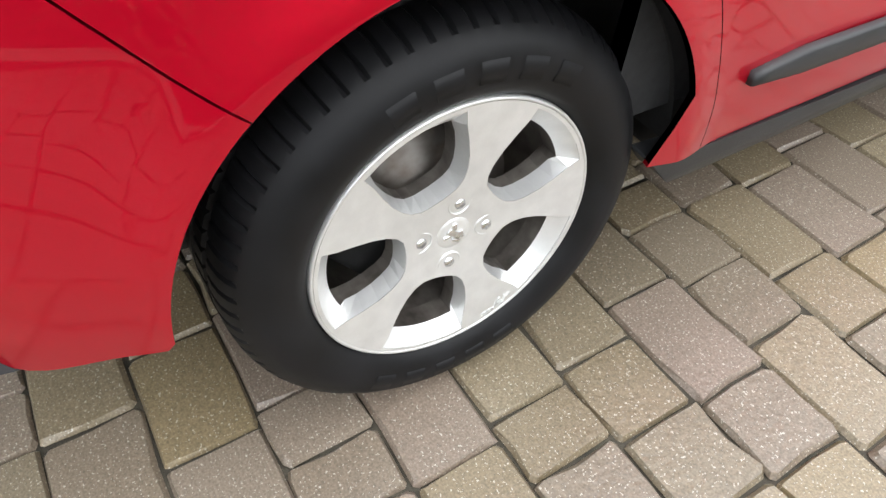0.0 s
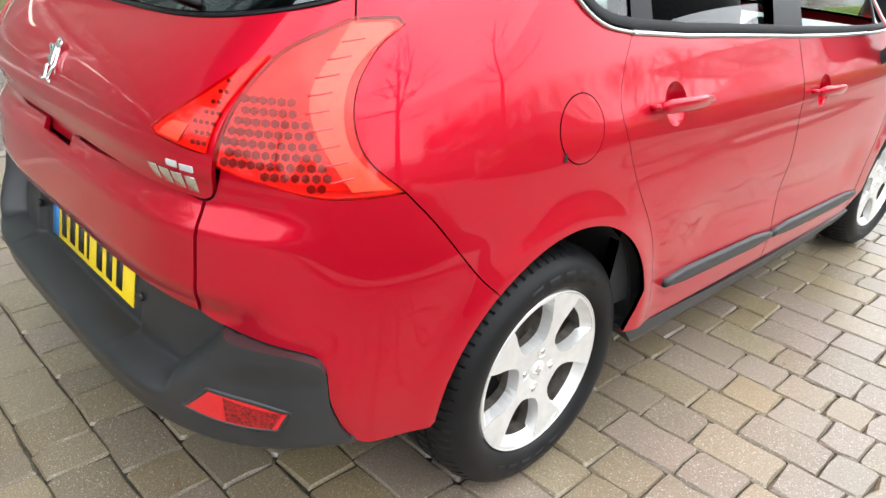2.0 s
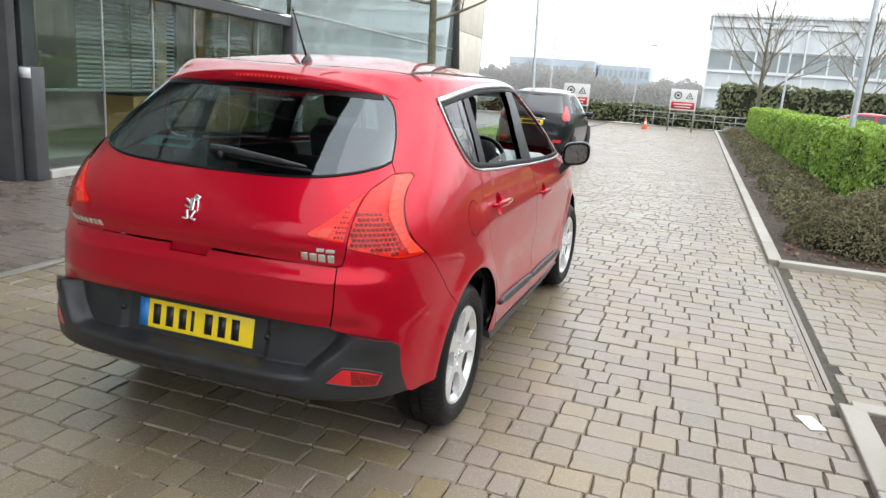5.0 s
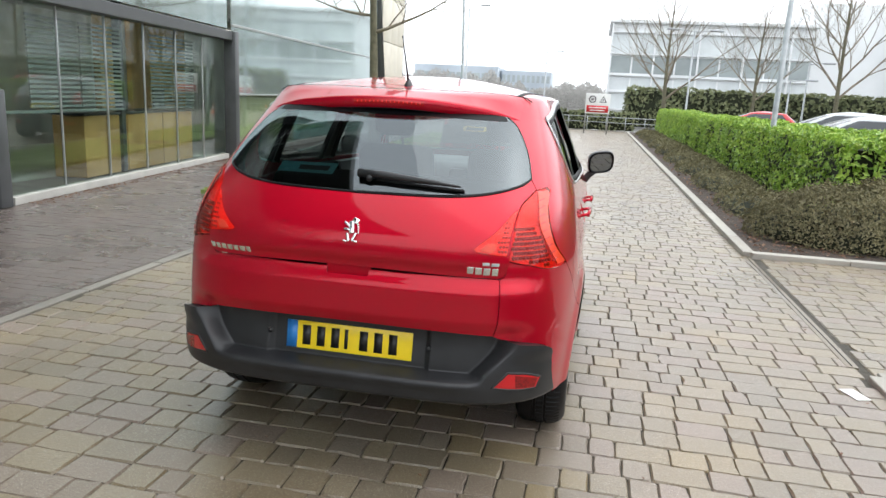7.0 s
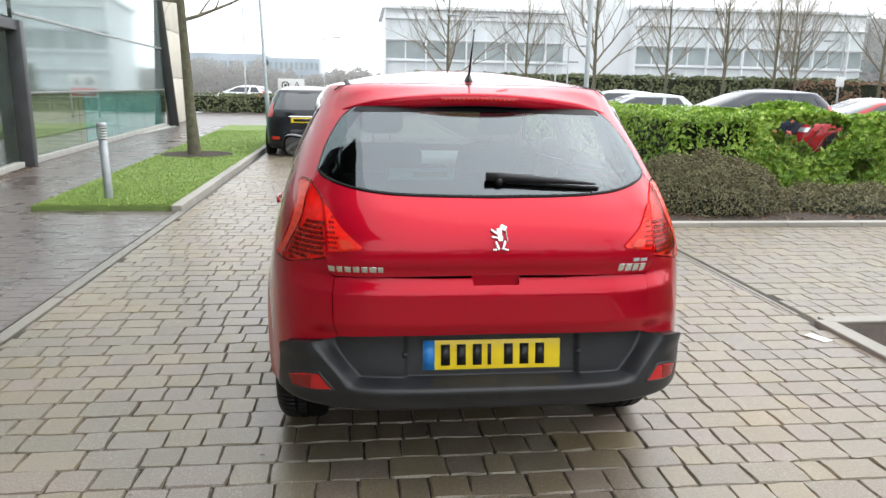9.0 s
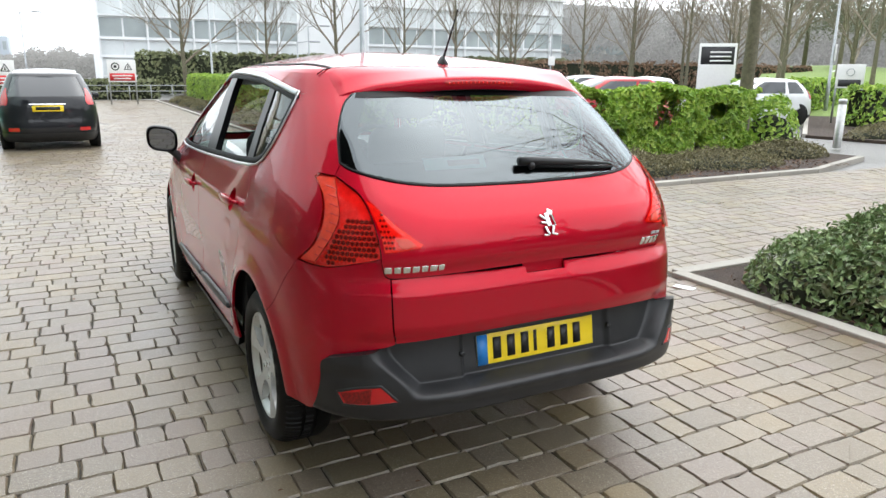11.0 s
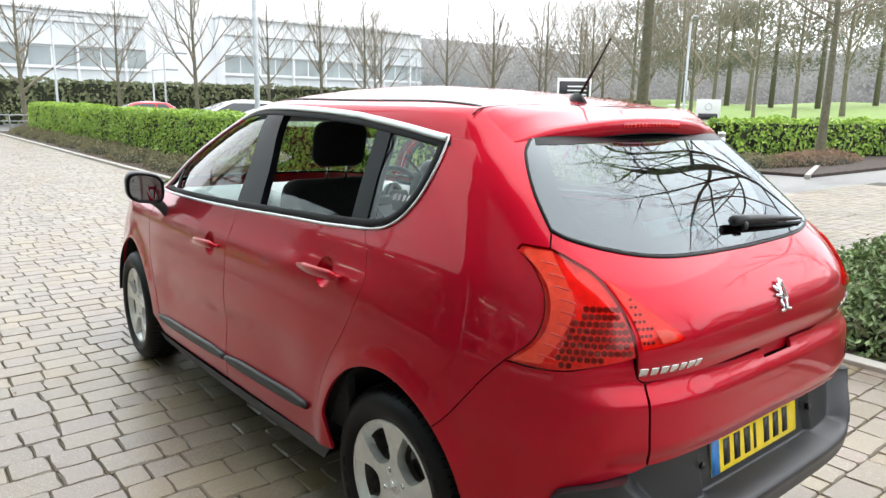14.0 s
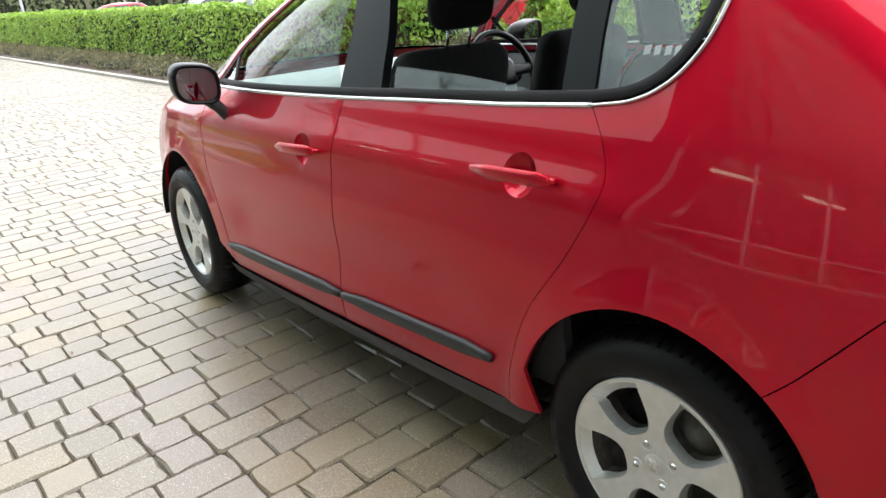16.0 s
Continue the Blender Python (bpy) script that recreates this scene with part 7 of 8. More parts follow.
DIM = mat("dim_interior", (0.72, 0.72, 0.68), 0.8, vary=0.3, vscale=1.2)
DIMFLOOR = mat("interior_floor", (0.46, 0.48, 0.42), 0.35, vary=0.2, vscale=1.5)
BLIND = mat("grey_blind", (0.30, 0.31, 0.31), 0.7)
CREAM = mat("cream_wall_panel", (0.62, 0.58, 0.49), 0.6, vary=0.06, vscale=2, fine=0.04)
TEALW = mat("blue_green_panel", (0.34, 0.60, 0.62), 0.45, vary=0.12, vscale=0.8)
TANW = mat("tan_panel", (0.46, 0.40, 0.26), 0.5, vary=0.15, vscale=0.8)
PLINTH = mat("pale_plinth", (0.40, 0.39, 0.36), 0.7, vary=0.1, vscale=5)
LAMPW = bpy.data.materials.new("lit_tube")
LAMPW.use_nodes = True
LAMPW.node_tree.nodes["Principled BSDF"].inputs["Emission Color"].default_value = (1, 0.96, 0.88, 1)
LAMPW.node_tree.nodes["Principled BSDF"].inputs["Emission Strength"].default_value = 3.0

office = thing("office_building", "glass-walled office building with a dark steel portal frame", "building")


def wall_x(y):
    """Where the long glass wall stands at a given distance up the drive."""
    return -5.70 - 0.125 * (y - 3.56) if y < 10.4 else -6.555 - 0.068 * (y - 10.4)


def upright(bm, x, y, w, d, z0, z1, rz=0.0):
    box(bm, -w / 2, w / 2, -d / 2, d / 2, z0, z1, min(w, d) * 0.06, Matrix.Translation((x, y, 0)) @ pose(0, 0, 0, 0, 0, rz))


def along_wall(name, y0, y1, z0, z1, t, material, out=0.0, n=1, label=""):
    made = []
    for k in range(n):
        a, b = y0 + (y1 - y0) * k / n, y0 + (y1 - y0) * (k + 1) / n
        pa, pb = Vector((wall_x(a) + out, a, 0)), Vector((wall_x(b) + out, b, 0))
        bm = bmesh.new()
        d = (pb - pa).length
        box(bm, -t / 2, t / 2, 0.002, d - 0.002, z0, z1, min(t * 0.1, 0.01), Matrix.Translation(pa) @ pose(0, 0, 0, 0, 0, math.degrees(math.atan2(-(pb - pa).x, (pb - pa).y))))
        made.append(part(name, bm, material, office, label, smooth=False))
    return made


for x, y, nm in ((wall_x(3.75) - 0.35, 3.75, "portal_post"), (wall_x(10.40) + 0.10, 10.40, "portal_post")):
    bm = bmesh.new()
    upright(bm, x, y, 0.24, 0.22, 0, 2.54, 7)
    part(nm, bm, STEEL, office, "dark grey steel post")
along_wall("portal_lintel", 3.43, 10.53, 2.36, 2.54, 0.24, STEEL, 0.05, 1, "dark grey steel lintel")
along_wall("plinth", 3.7, 10.27, 0.0, 0.10, 0.14, PLINTH, 0.0, 1, "pale plinth under the glass")
along_wall("window", 3.7, 10.27, 0.10, 2.36, 0.02, FACADE, -0.02, 6, "large clear pane")
for k in range(1, 6):
    bm = bmesh.new()
    y = 3.7 + 6.57 * k / 6
    upright(bm, wall_x(y), y, 0.022, 0.016, 0.10, 2.36, 7)
    part("mullion", bm, MULL, office)
along_wall("handrail", 3.8, 6.9, 1.02, 1.06, 0.04, MULL, -0.35)
entry = thing("entry_post", "short dark grey door-entry post with a white notice", "post", m=pose(-5.70, 3.55, 0, 0, 0, 7))
bm = bmesh.new()
box(bm, -0.09, 0.09, -0.10, 0.10, 0, 1.33, 0.012)
part("post", bm, STEEL, entry)
bm = bmesh.new()
box(bm, -0.08, 0.08, -0.104, -0.101, 1.20, 1.32)
part("notice", bm, WHITEF, entry)
# upper glazing and the run beyond the portal
along_wall("upper_window", 3.0, 10.4, 2.60, 4.6, 0.02, FROST, 0.0, 3, "pale reflective pane")
along_wall("upper_window", 3.0, 10.4, 4.62, 8.2, 0.02, FROST, 0.0, 3, "pale reflective pane")
# storeys above 8.2 m are unseen, added to shade the car's left flank
along_wall("upper_window", 3.0, 10.4, 8.24, 13.8, 0.02, FROST, 0.0, 3, "pale reflective pane")
along_wall("long_window", 10.6, 23.6, 1.31, 2.66, 0.02, FROST, 0.0, 4, "tall reflective pane")
along_wall("long_window", 10.6, 23.6, 0.12, 1.27, 0.02, FACADE, 0.0, 4, "tall reflective pane")
along_wall("upper_window", 10.6, 23.6, 2.70, 5.2, 0.02, FROST, 0.0, 4, "pale reflective pane")
along_wall("upper_window", 10.6, 23.6, 5.24, 8.2, 0.02, FROST, 0.0, 4, "pale reflective pane")
along_wall("upper_window", 10.6, 23.6, 8.24, 13.8, 0.02, FROST, 0.0, 4, "pale reflective pane")
along_wall("transom", 10.6, 23.6, 2.655, 2.705, 0.05, MULL, 0.02, 1)
along_wall("transom", 10.6, 23.6, 1.28, 1.31, 0.03, MULL, 0.015, 1)
along_wall("plinth", 10.6, 23.6, 0.0, 0.12, 0.12, PLINTH, 0.0, 1)
along_wall("inner_panel", 10.8, 14.6, 0.12, 1.27, 0.04, TANW, -0.12, 2, "tan panel behind the glass")
along_wall("inner_panel", 14.65, 23.4, 0.12, 1.27, 0.04, TEALW, -0.12, 4, "pale blue-green panel behind the glass")
bm = bmesh.new()
tube(bm, [(wall_x(23.8) + 0.25, 23.8, 0), (wall_x(23.8) - 0.55, 23.0, 13.8)], 0.17, 16)
part("raking_column", bm, STEEL, office, "raking grey steel column")
for k in range(3):
    for j in range(8):
        bm = bmesh.new()
        y = 24.1 + 1.25 * k
        box(bm, wall_x(y) - 0.06, wall_x(y) + 0.06, y, y + 1.235, 0.02 + 1.7 * j, 1.69 + 1.7 * j, 0.008)
        part("wall_panel", bm, CREAM, office, "cream wall panel")
bm = bmesh.new()
upright(bm, wall_x(28) + 0.0, 27.95, 0.22, 0.22, 0, 13.8)
part("corner_post", bm, STEEL, office)
# the recessed entrance front, seen past the car and in its glass
for k in range(14):
    y = 3.2 - 1.55 * k
    bm = bmesh.new()
    box(bm, -6.99, -6.97, y - 1.50, y, 0.06, 2.9, 0.002)
    part("entrance_pane", bm, FACADE, office)
    bm = bmesh.new()
    upright(bm, -6.96, y + 0.02, 0.09, 0.07 if k % 2 else 0.10, 0, 2.95)
    part("door_frame", bm, WHITEF if k < 3 else MULL, office)
    bm = bmesh.new()
    box(bm, -6.99, -6.97, y - 1.50, y, 3.05, 13.7, 0.002)
    part("upper_pane", bm, FACADE, office)
    bm = bmesh.new()
    upright(bm, -6.93, y + 0.02, 0.16, 0.10, 3.0, 13.7)
    part("fin", bm, STEEL, office)
for z in (0.03, 1.02, 2.95, 5.6, 8.65, 11.2):
    bm = bmesh.new()
    box(bm, -7.02, -6.92, -19.0, 3.3, z - 0.035, z + 0.035, 0.004)
    part("rail", bm, WHITEF if z < 2 else STEEL, office)
bm = bmesh.new()
box(bm, -7.0, -5.75, 3.30, 3.42, 0, 13.7, 0.01)
part("return_wall", bm, STEEL, office)
# out of view, raised with the added storeys to block sky light
bm = bmesh.new()
box(bm, -7.05, -4.4, -19.0, 3.2, 13.8, 14.1, 0.02)
part("canopy", bm, STEEL, office)
# rooms behind the glass
bm = bmesh.new()
box(bm, -11.2, -11.0, -19.5, 28, 0, 13.7)
part("back_wall", bm, DIM, office)
bm = bmesh.new()
box(bm, -11.0, -7.1, -19.4, 23.9, -0.03, 0.012)
part("room_floor", bm, DIMFLOOR, office)
for z in (2.9, 5.8, 8.7, 11.4):
    bm = bmesh.new()
    box(bm, -11.0, -7.9, -19.4, 27.9, z, z + 0.12)
    part("room_ceiling", bm, DIM, office)
def behind_glass(name, y0, y1, z0, z1, back, t, material, label=""):
    """A flat thing standing in the room, parallel to the glass wall."""
    return along_wall(name, y0, y1, z0, z1, t, material, -back, 1, label)


behind_glass("oak_partition", 7.15, 7.75, 0.02, 2.7, 0.95, 0.12, WOOD, "light oak partition")
behind_glass("oak_partition", 10.3, 12.6, 0.02, 2.7, 2.2, 0.12, WOOD, "light oak partition")
for k in range(6):
    behind_glass("oak_counter", 6.0 + 0.62 * k, 6.59 + 0.62 * k, 0.02, 0.94, 0.75, 0.5, WOOD, "light oak counter")
behind_glass("counter_top", 5.95, 9.75, 0.945, 0.985, 0.75, 0.56, STEEL)
for y0, y1 in ((4.75, 5.85), (5.9, 7.0), (7.95, 8.75), (8.8, 9.65)):
    for j in range(20):
        behind_glass("blind_slat", y0, y1, 1.02 + 0.064 * j, 1.055 + 0.064 * j, 0.42, 0.012, BLIND)
behind_glass("dark_column", 7.0, 7.12, 0.02, 2.8, 0.5, 0.12, STEEL)
behind_glass("screen", 8.35, 8.75, 1.0, 1.38, 0.60, 0.04, INK, "dark screen on the counter")
for y, x, w in ((1.6, -8.4, 1.4), (0.0, -8.6, 1.2)):
    bm = bmesh.new()
    box(bm, x - 0.35, x + 0.35, y - w / 2, y + w / 2, 0.02, 0.88, 0.02)
    part("oak_counter", bm, WOOD, office, "light oak counter")
for y in (2.6, 0.9):
    for j in range(22):
        bm = bmesh.new()
        box(bm, -9.2, -9.17, y - 0.52, y + 0.52, 1.0 + 0.07 * j, 1.045 + 0.07 * j)
        part("blind_slat", bm, BLIND, office)
# tubes past y = 5.2 are added to brighten the rooms
for k in range(15):
    bm = bmesh.new()
    y = -14 + 2.4 * k
    box(bm, -9.1, -8.9, y - 0.6, y + 0.6, 2.84, 2.895, 0.01)
    part("ceiling_lamp", bm, LAMPW, office, "lit ceiling tube")
bm = bmesh.new()
box(bm, -11.3, -7.0, -19.6, 28.2, 13.85, 14.3, 0.05)
part("roof_slab", bm, STEEL, office)
for y, z, w, h in ((2.55, 1.45, 0.16, 0.24), (1.5, 1.5, 0.1, 0.1)):
    bm = bmesh.new()
    box(bm, -6.955, -6.95, y - w / 2, y + w / 2, z, z + h)
    part("door_notice", bm, WHITEF, office, "white notice on the door glass")

# ---- far buildings ----
PALE = mat("white_cladding", (0.74, 0.755, 0.76), 0.6, vary=0.05, vscale=0.4)
# panes lightened for haze; the pale ones also paint the sky's reflection
PANEG = mat("far_window_glass", (0.33, 0.37, 0.37), 0.15, vary=0.2, vscale=0.3)
PANEP = mat("far_window_blinds", (0.60, 0.635, 0.64), 0.4, vary=0.12, vscale=0.5)
pane_me = {}


def box_mesh(name, sx, sy, sz, material, bevel=0.0):
    bm = bmesh.new()
    box(bm, -sx / 2, sx / 2, -sy / 2, sy / 2, 0, sz, bevel)
    me = bpy.data.meshes.new(name)
    bm.to_mesh(me)
    bm.free()
    me.materials.append(material)
    return me


def white_block(x0, x1, y, h, label):
    b = thing("office_block", label, "building")
    bm = bmesh.new()
    box(bm, x0, x1, y, y + 14, 0, h - 0.3, 0.02)
    part("wall", bm, PALE, b, smooth=False)
    bm = bmesh.new()
    box(bm, x0 - 0.3, x1 + 0.3, y - 0.5, y + 14.3, h - 0.3, h, 0.05)
    part("roof_edge", bm, PALE, b, smooth=False)
    n = int(round((x1 - x0) / 1.9))
    w = (x1 - x0) / n
    for row, (z, hh, m) in enumerate(((1.0, 1.3, PANEP), (2.7, 1.1, PANEP), (4.2, 1.5, PANEG), (6.0, 1.6, PANEP))):
        me = box_mesh("pane", w - 0.16, 0.06, hh, m)
        for k in range(n):
            o = new("window", me)
            o.parent = b
            o.location = (x0 + w * (k + 0.5), y - 0.02, z)
    col = box_mesh("fin", 0.14, 0.5, h - 0.4, PALE)
    for k in range(0, n + 1, 2):
        o = new("fin", col)
        o.parent = b
        o.location = (x0 + w * k, y - 0.25, 0)
    for z in (0.85, 2.45, 3.95, 5.85, 7.75):
        bm = bmesh.new()
        box(bm, x0, x1, y - 0.3, y, z, z + 0.1)
        part("ledge", bm, PALE, b, smooth=False)


white_block(1.8, 19.0, 66, 8.9, "long white office block with bands of windows")
white_block(26.0, 50.0, 66, 9.6, "long white office block with bands of windows")
bm = bmesh.new()
box(bm, 19.0, 26.0, 67.5, 78, 0, 10.9, 0.02)
ob = part("link_block", bm, PALE, None, smooth=False)
tagged(ob, "plain white link between two office blocks", "building")
FARB = mat("far_grey_blue_cladding", (0.42, 0.47, 0.52), 0.6, vary=0.15, vscale=0.15)
FARG = mat("far_grey_roof", (0.38, 0.38, 0.37), 0.7, vary=0.1, vscale=0.1)
for x0, x1, y, h, m in ((-42, -22, 165, 8.2, FARB), (-21.5, -10, 168, 7.6, FARB), (58, 120, 105, 13.5, FARG)):
    b = thing("far_building", "pale grey-blue flat-roofed building in the distance", "building")
    bm = bmesh.new()
    box(bm, x0, x1, y, y + 12, 0, h, 0.05)
    part("wall", bm, m, b, smooth=False)
    n = 10
    me = box_mesh("pane", (x1 - x0) / n - 0.5, 0.1, 1.6, PANEG)
    for k in range(n):
        for z in (2.2, 5.0):
            o = new("window", me)
            o.parent = b
            o.location = (x0 + (x1 - x0) * (k + 0.5) / n, y - 0.05, z)

# ---- parked cars ----
TYRE2 = RUBBER
HUB = mat("far_alloy", (0.45, 0.45, 0.45), 0.4, metal=0.8)
DARKGLASS = mat("dark_car_glass", (0.03, 0.035, 0.04), 0.06, coat=0.5)
TAILRED = mat("tail_lamp_red", (0.55, 0.02, 0.02), 0.15, coat=0.6)
HEADLAMP = mat("clear_headlamp", (0.6, 0.62, 0.64), 0.1, metal=0.6)


def parked_car(paint_name, paint, label, m, length=4.0, width=1.72, height=1.46, estate=False, spoiler=False):
    """A hatchback facing +y: body, glasshouse and roof in rounded waterlines, with pillars, wheels, lamps and plate."""
    c = thing("parked_car", label, "car", "cars in the car park", m)
    P_ = mat(paint_name, paint, 0.3, spec=0.1, coat=0.8, vary=0.04, vscale=3)
    ws, ls, hs = width / 1.752, length / 4.37, height / 1.62

    def at(th, v, off=0.0):
        p = raised(np.asarray(th, float), np.asarray(v, float), off) if off else skin(th, v)
        y = p[..., 1]
        if estate:
            y = np.where(y < 0.6, 0.6 + (y - 0.6) * (1 + 0.16 * np.clip(p[..., 2] - 1.0, 0, 0.6) / 0.5), y)
        return np.stack([p[..., 0] * ws, (y - 1.345) * ls, p[..., 2] * hs], -1)

    def skin_patch(name, th0, th1, rows_v, material, nth, off=0.0, label_="", closed=False):
        th = np.linspace(th0, th1, nth + 1)
        sg = -1.0 if off and float(np.sum(base_normal(np.array([0.5 * (th0 + th1)]), np.array([rows_v[0]]))[0] * (skin(np.array([0.5 * (th0 + th1)]), np.array([rows_v[0]]))[0] - np.array((0, 0.9, 0.75))))) < 0 else 1.0
        bm = bmesh.new()
        g = [[bm.verts.new(q) for q in at(th, np.full(nth + 1, v), sg * off)] for v in rows_v]
        for a, b in zip(g, g[1:]):
            for k in range(nth):
                bm.faces.new((a[k], a[k + 1], b[k + 1], b[k]))
        bmesh.ops.remove_doubles(bm, verts=bm.verts, dist=0.0005)
        bmesh.ops.recalc_face_normals(bm, faces=bm.faces)
        return part(name, bm, material, c, label_)

    skin_patch("body", 0, 360, (0.17, 0.2, 0.26, 0.36, 0.48, 0.6, 0.72, 0.82, 0.9, 0.96, 1.0, 1.03, 1.06, 1.085), P_, 96)
    skin_patch("glasshouse", 0, 360, (1.085, 1.14, 1.22, 1.31, 1.4, 1.47), DARKGLASS, 96, label_="dark glasshouse")
    skin_patch("roof", 0, 360, (1.465, 1.5, ZTOP, ZTOP + 0.06, ZTOP + 0.18, ZTOP + 0.4, ZTOP + 0.7, ZTOP + 0.97), P_, 96)
    skin_patch("lower_bumper", -58, 58, (0.19, 0.25, 0.31, 0.36), BLACK, 30, 0.006)
    for s_ in (1, -1):
        for t0, t1 in ((43, 60), (91, 95), (130, 137)):
            skin_patch("pillar", s_ * t0, s_ * t1, (1.08, 1.2, 1.34, 1.475), P_, 5, 0.006)
        bm = bmesh.new()
        sg = np.sign(float(np.sum(base_normal(np.array([46.0 * s_]), np.array([1.0]))[0] * (skin(np.array([46.0 * s_]), np.array([1.0]))[0] - np.array((0, 0.9, 0.75))))))
        g = [[bm.verts.new(q) for q in at(np.linspace(t0, t1, 7) * s_, np.full(7, v_), sg * 0.010)] for v_, t0, t1 in ((0.91, 42, 51), (0.95, 40.5, 52), (1.02, 40.5, 52), (1.09, 42, 51.2), (1.16, 43.6, 50.2), (1.24, 45.4, 48.8))]
        for a, b in zip(g, g[1:]):
            for k in range(6):
                bm.faces.new((a[k], a[k + 1], b[k + 1], b[k]))
        bmesh.ops.recalc_face_normals(bm, faces=bm.faces)
        part("tail_lamp", bm, TAILRED, c, "red tail lamp")
        skin_patch("rear_reflector", s_ * 31, s_ * 41, (0.40, 0.47), TAILRED, 4, 0.012)
        skin_patch("headlamp", s_ * 143, s_ * 160, (0.70, 0.76, 0.82), HEADLAMP, 6, 0.008)
        for yy in (0.0, 2.613):
            w_ = new("wheel")
            w_.parent = c
            w_.matrix_basis = pose(s_ * (0.842 * ws), (yy - 1.345) * ls, 0.30, 0, 0, 0 if s_ > 0 else 180)
            bm = bmesh.new()
            lathe(bm, [(0.20, 0.022), (0.215, 0.036), (0.28, 0.034), (0.30, 0.01), (0.30, -0.15), (0.2, -0.17)], 28)
            part("tyre", bm, TYRE2, w_)
            bm = bmesh.new()
            rg = lathe(bm, [(0.0, 0.018), (0.05, 0.022), (0.19, 0.016), (0.205, 0.026), (0.205, 0.0)], 30)
            for k in range(0, 30, 6):
                for q in (1, 2, 3):
                    rg[2][(k + q) % 30].co.x -= 0.05
            part("rim", bm, HUB, w_)
            bm = bmesh.new()
            lathe(bm, [(0.0, 0.012), (0.345, 0.012), (0.352, -0.05)], 28)
            o = part("wheel_arch", bm, LINER, c)
            o.matrix_basis = pose(s_ * 0.868 * ws, (yy - 1.345) * ls, 0.32, 0, 0, 0 if s_ > 0 else 180)
        bm = bmesh.new()
        box(bm, -0.10, 0.08, -0.05, 0.06, -0.06, 0.06, 0.04, Matrix.Translation((s_ * (0.93 * ws), 0.66 * ls, 1.03 * hs)), seg=3)
        part("door_mirror", bm, P_, c)
    if spoiler:
        # roof lip that runs back over the rear window
        bm = bmesh.new()
        g = []
        for y_, z_, w_ in ((-0.35, 1.515, 0.56), (-0.85, 1.455, 0.56), (-1.36, 1.375, 0.54), (-1.40, 1.355, 0.54), (-1.37, 1.325, 0.53), (-1.05, 1.33, 0.5)):
            g.append([bm.verts.new((w_ * q, y_ + 0.05 * q * q, z_ - 0.035 * q * q)) for q in np.linspace(-1, 1, 13)])
        for a, b in zip(g, g[1:]):
            for k in range(12):
                bm.faces.new((a[k], a[k + 1], b[k + 1], b[k]))
        bmesh.ops.recalc_face_normals(bm, faces=bm.faces)
        part("roof_spoiler", bm, P_, c, "black roof spoiler")
    skin_patch("chrome_strip", -20, 20, (0.925, 0.945), CHROME, 10, 0.010)
    yr = float(at(np.array([0.0]), np.array([0.82]))[0][1])
    bm = bmesh.new()
    box(bm, -0.26, 0.26, -0.006, 0.006, -0.055, 0.055, 0.002, Matrix.Translation((0, yr - 0.010, 0.85 * hs)) @ pose(0, 0, 0, -6, 0, 0))
    part("number_plate", bm, YELLOW, c, "yellow number plate")
    bm = bmesh.new()
    box(bm, -0.20, 0.20, -0.009, -0.0065, -0.03, 0.03, 0, Matrix.Translation((0, yr - 0.010, 0.85 * hs)) @ pose(0, 0, 0, -6, 0, 0))
    part("plate_bar", bm, INK, c)
    a, b = at(np.array([3.0]), np.array([1.12]), -0.02)[0], at(np.array([22.0]), np.array([1.15]), -0.02)[0]
    bm = bmesh.new()
    tube(bm, [tuple(a), tuple(b)], [0.016, 0.008], 6)
    part("rear_wiper", bm, RUBBER, c)
    return c


parked_car("black_paint", (0.012, 0.013, 0.016), "black hatchback with red tail lamps, parked by the kerb", pose(-1.73, 14.5, 0), 3.8, 1.70, 1.5, spoiler=True)
parked_car("white_paint", (0.74, 0.75, 0.76), "white three-door hatchback in the car park", pose(18.1, 13.2, 0, 0, 0, 78), 3.7)
parked_car("white_paint", (0.74, 0.75, 0.76), "small white hatchback seen from behind", pose(15.6, 15.5, 0, 0, 0, -25), 3.5, 1.65)
parked_car("red_paint", (0.40, 0.015, 0.02), "bright red hatchback behind the laurel hedge", pose(12.3, 13.6, 0, 0, 0, 80), 3.9)
parked_car("dark_blue_paint", (0.02, 0.025, 0.04), "dark people carrier behind the laurel hedge", pose(9.4, 14.6, 0, 0, 0, 86), 4.5, 1.8, 1.66, True)
parked_car("silver_paint", (0.50, 0.52, 0.53), "silver hatchback behind the laurel hedge", pose(8.2, 19.2, 0, 0, 0, 84), 4.2, 1.75, 1.5)
parked_car("silver_paint", (0.50, 0.52, 0.53), "silver estate car behind the laurel hedge", pose(9.5, 25.5, 0, 0, 0, 80), 4.5, 1.8, 1.6, True)
parked_car("red_paint", (0.40, 0.015, 0.02), "bright red hatchback far along the car park", pose(8.3, 33.5, 0, 0, 0, 82), 4.0)
parked_car("black_paint", (0.012, 0.013, 0.016), "black saloon at the back of the car park", pose(16.5, 27, 0, 0, 0, 80), 4.3)
parked_car("silver_paint", (0.50, 0.52, 0.53), "pale car at the back of the car park", pose(21, 26, 0, 0, 0, 85), 4.2)
parked_car("white_paint", (0.74, 0.75, 0.76), "white van far beyond the lawn", pose(62, 40, 0.2, 0, 0, 60), 4.8, 1.9, 1.9, True)
parked_car("white_paint", (0.74, 0.75, 0.76), "white car at the far end of the forecourt", pose(-8.9, 50, 0, 0, 0, 80), 4.2)
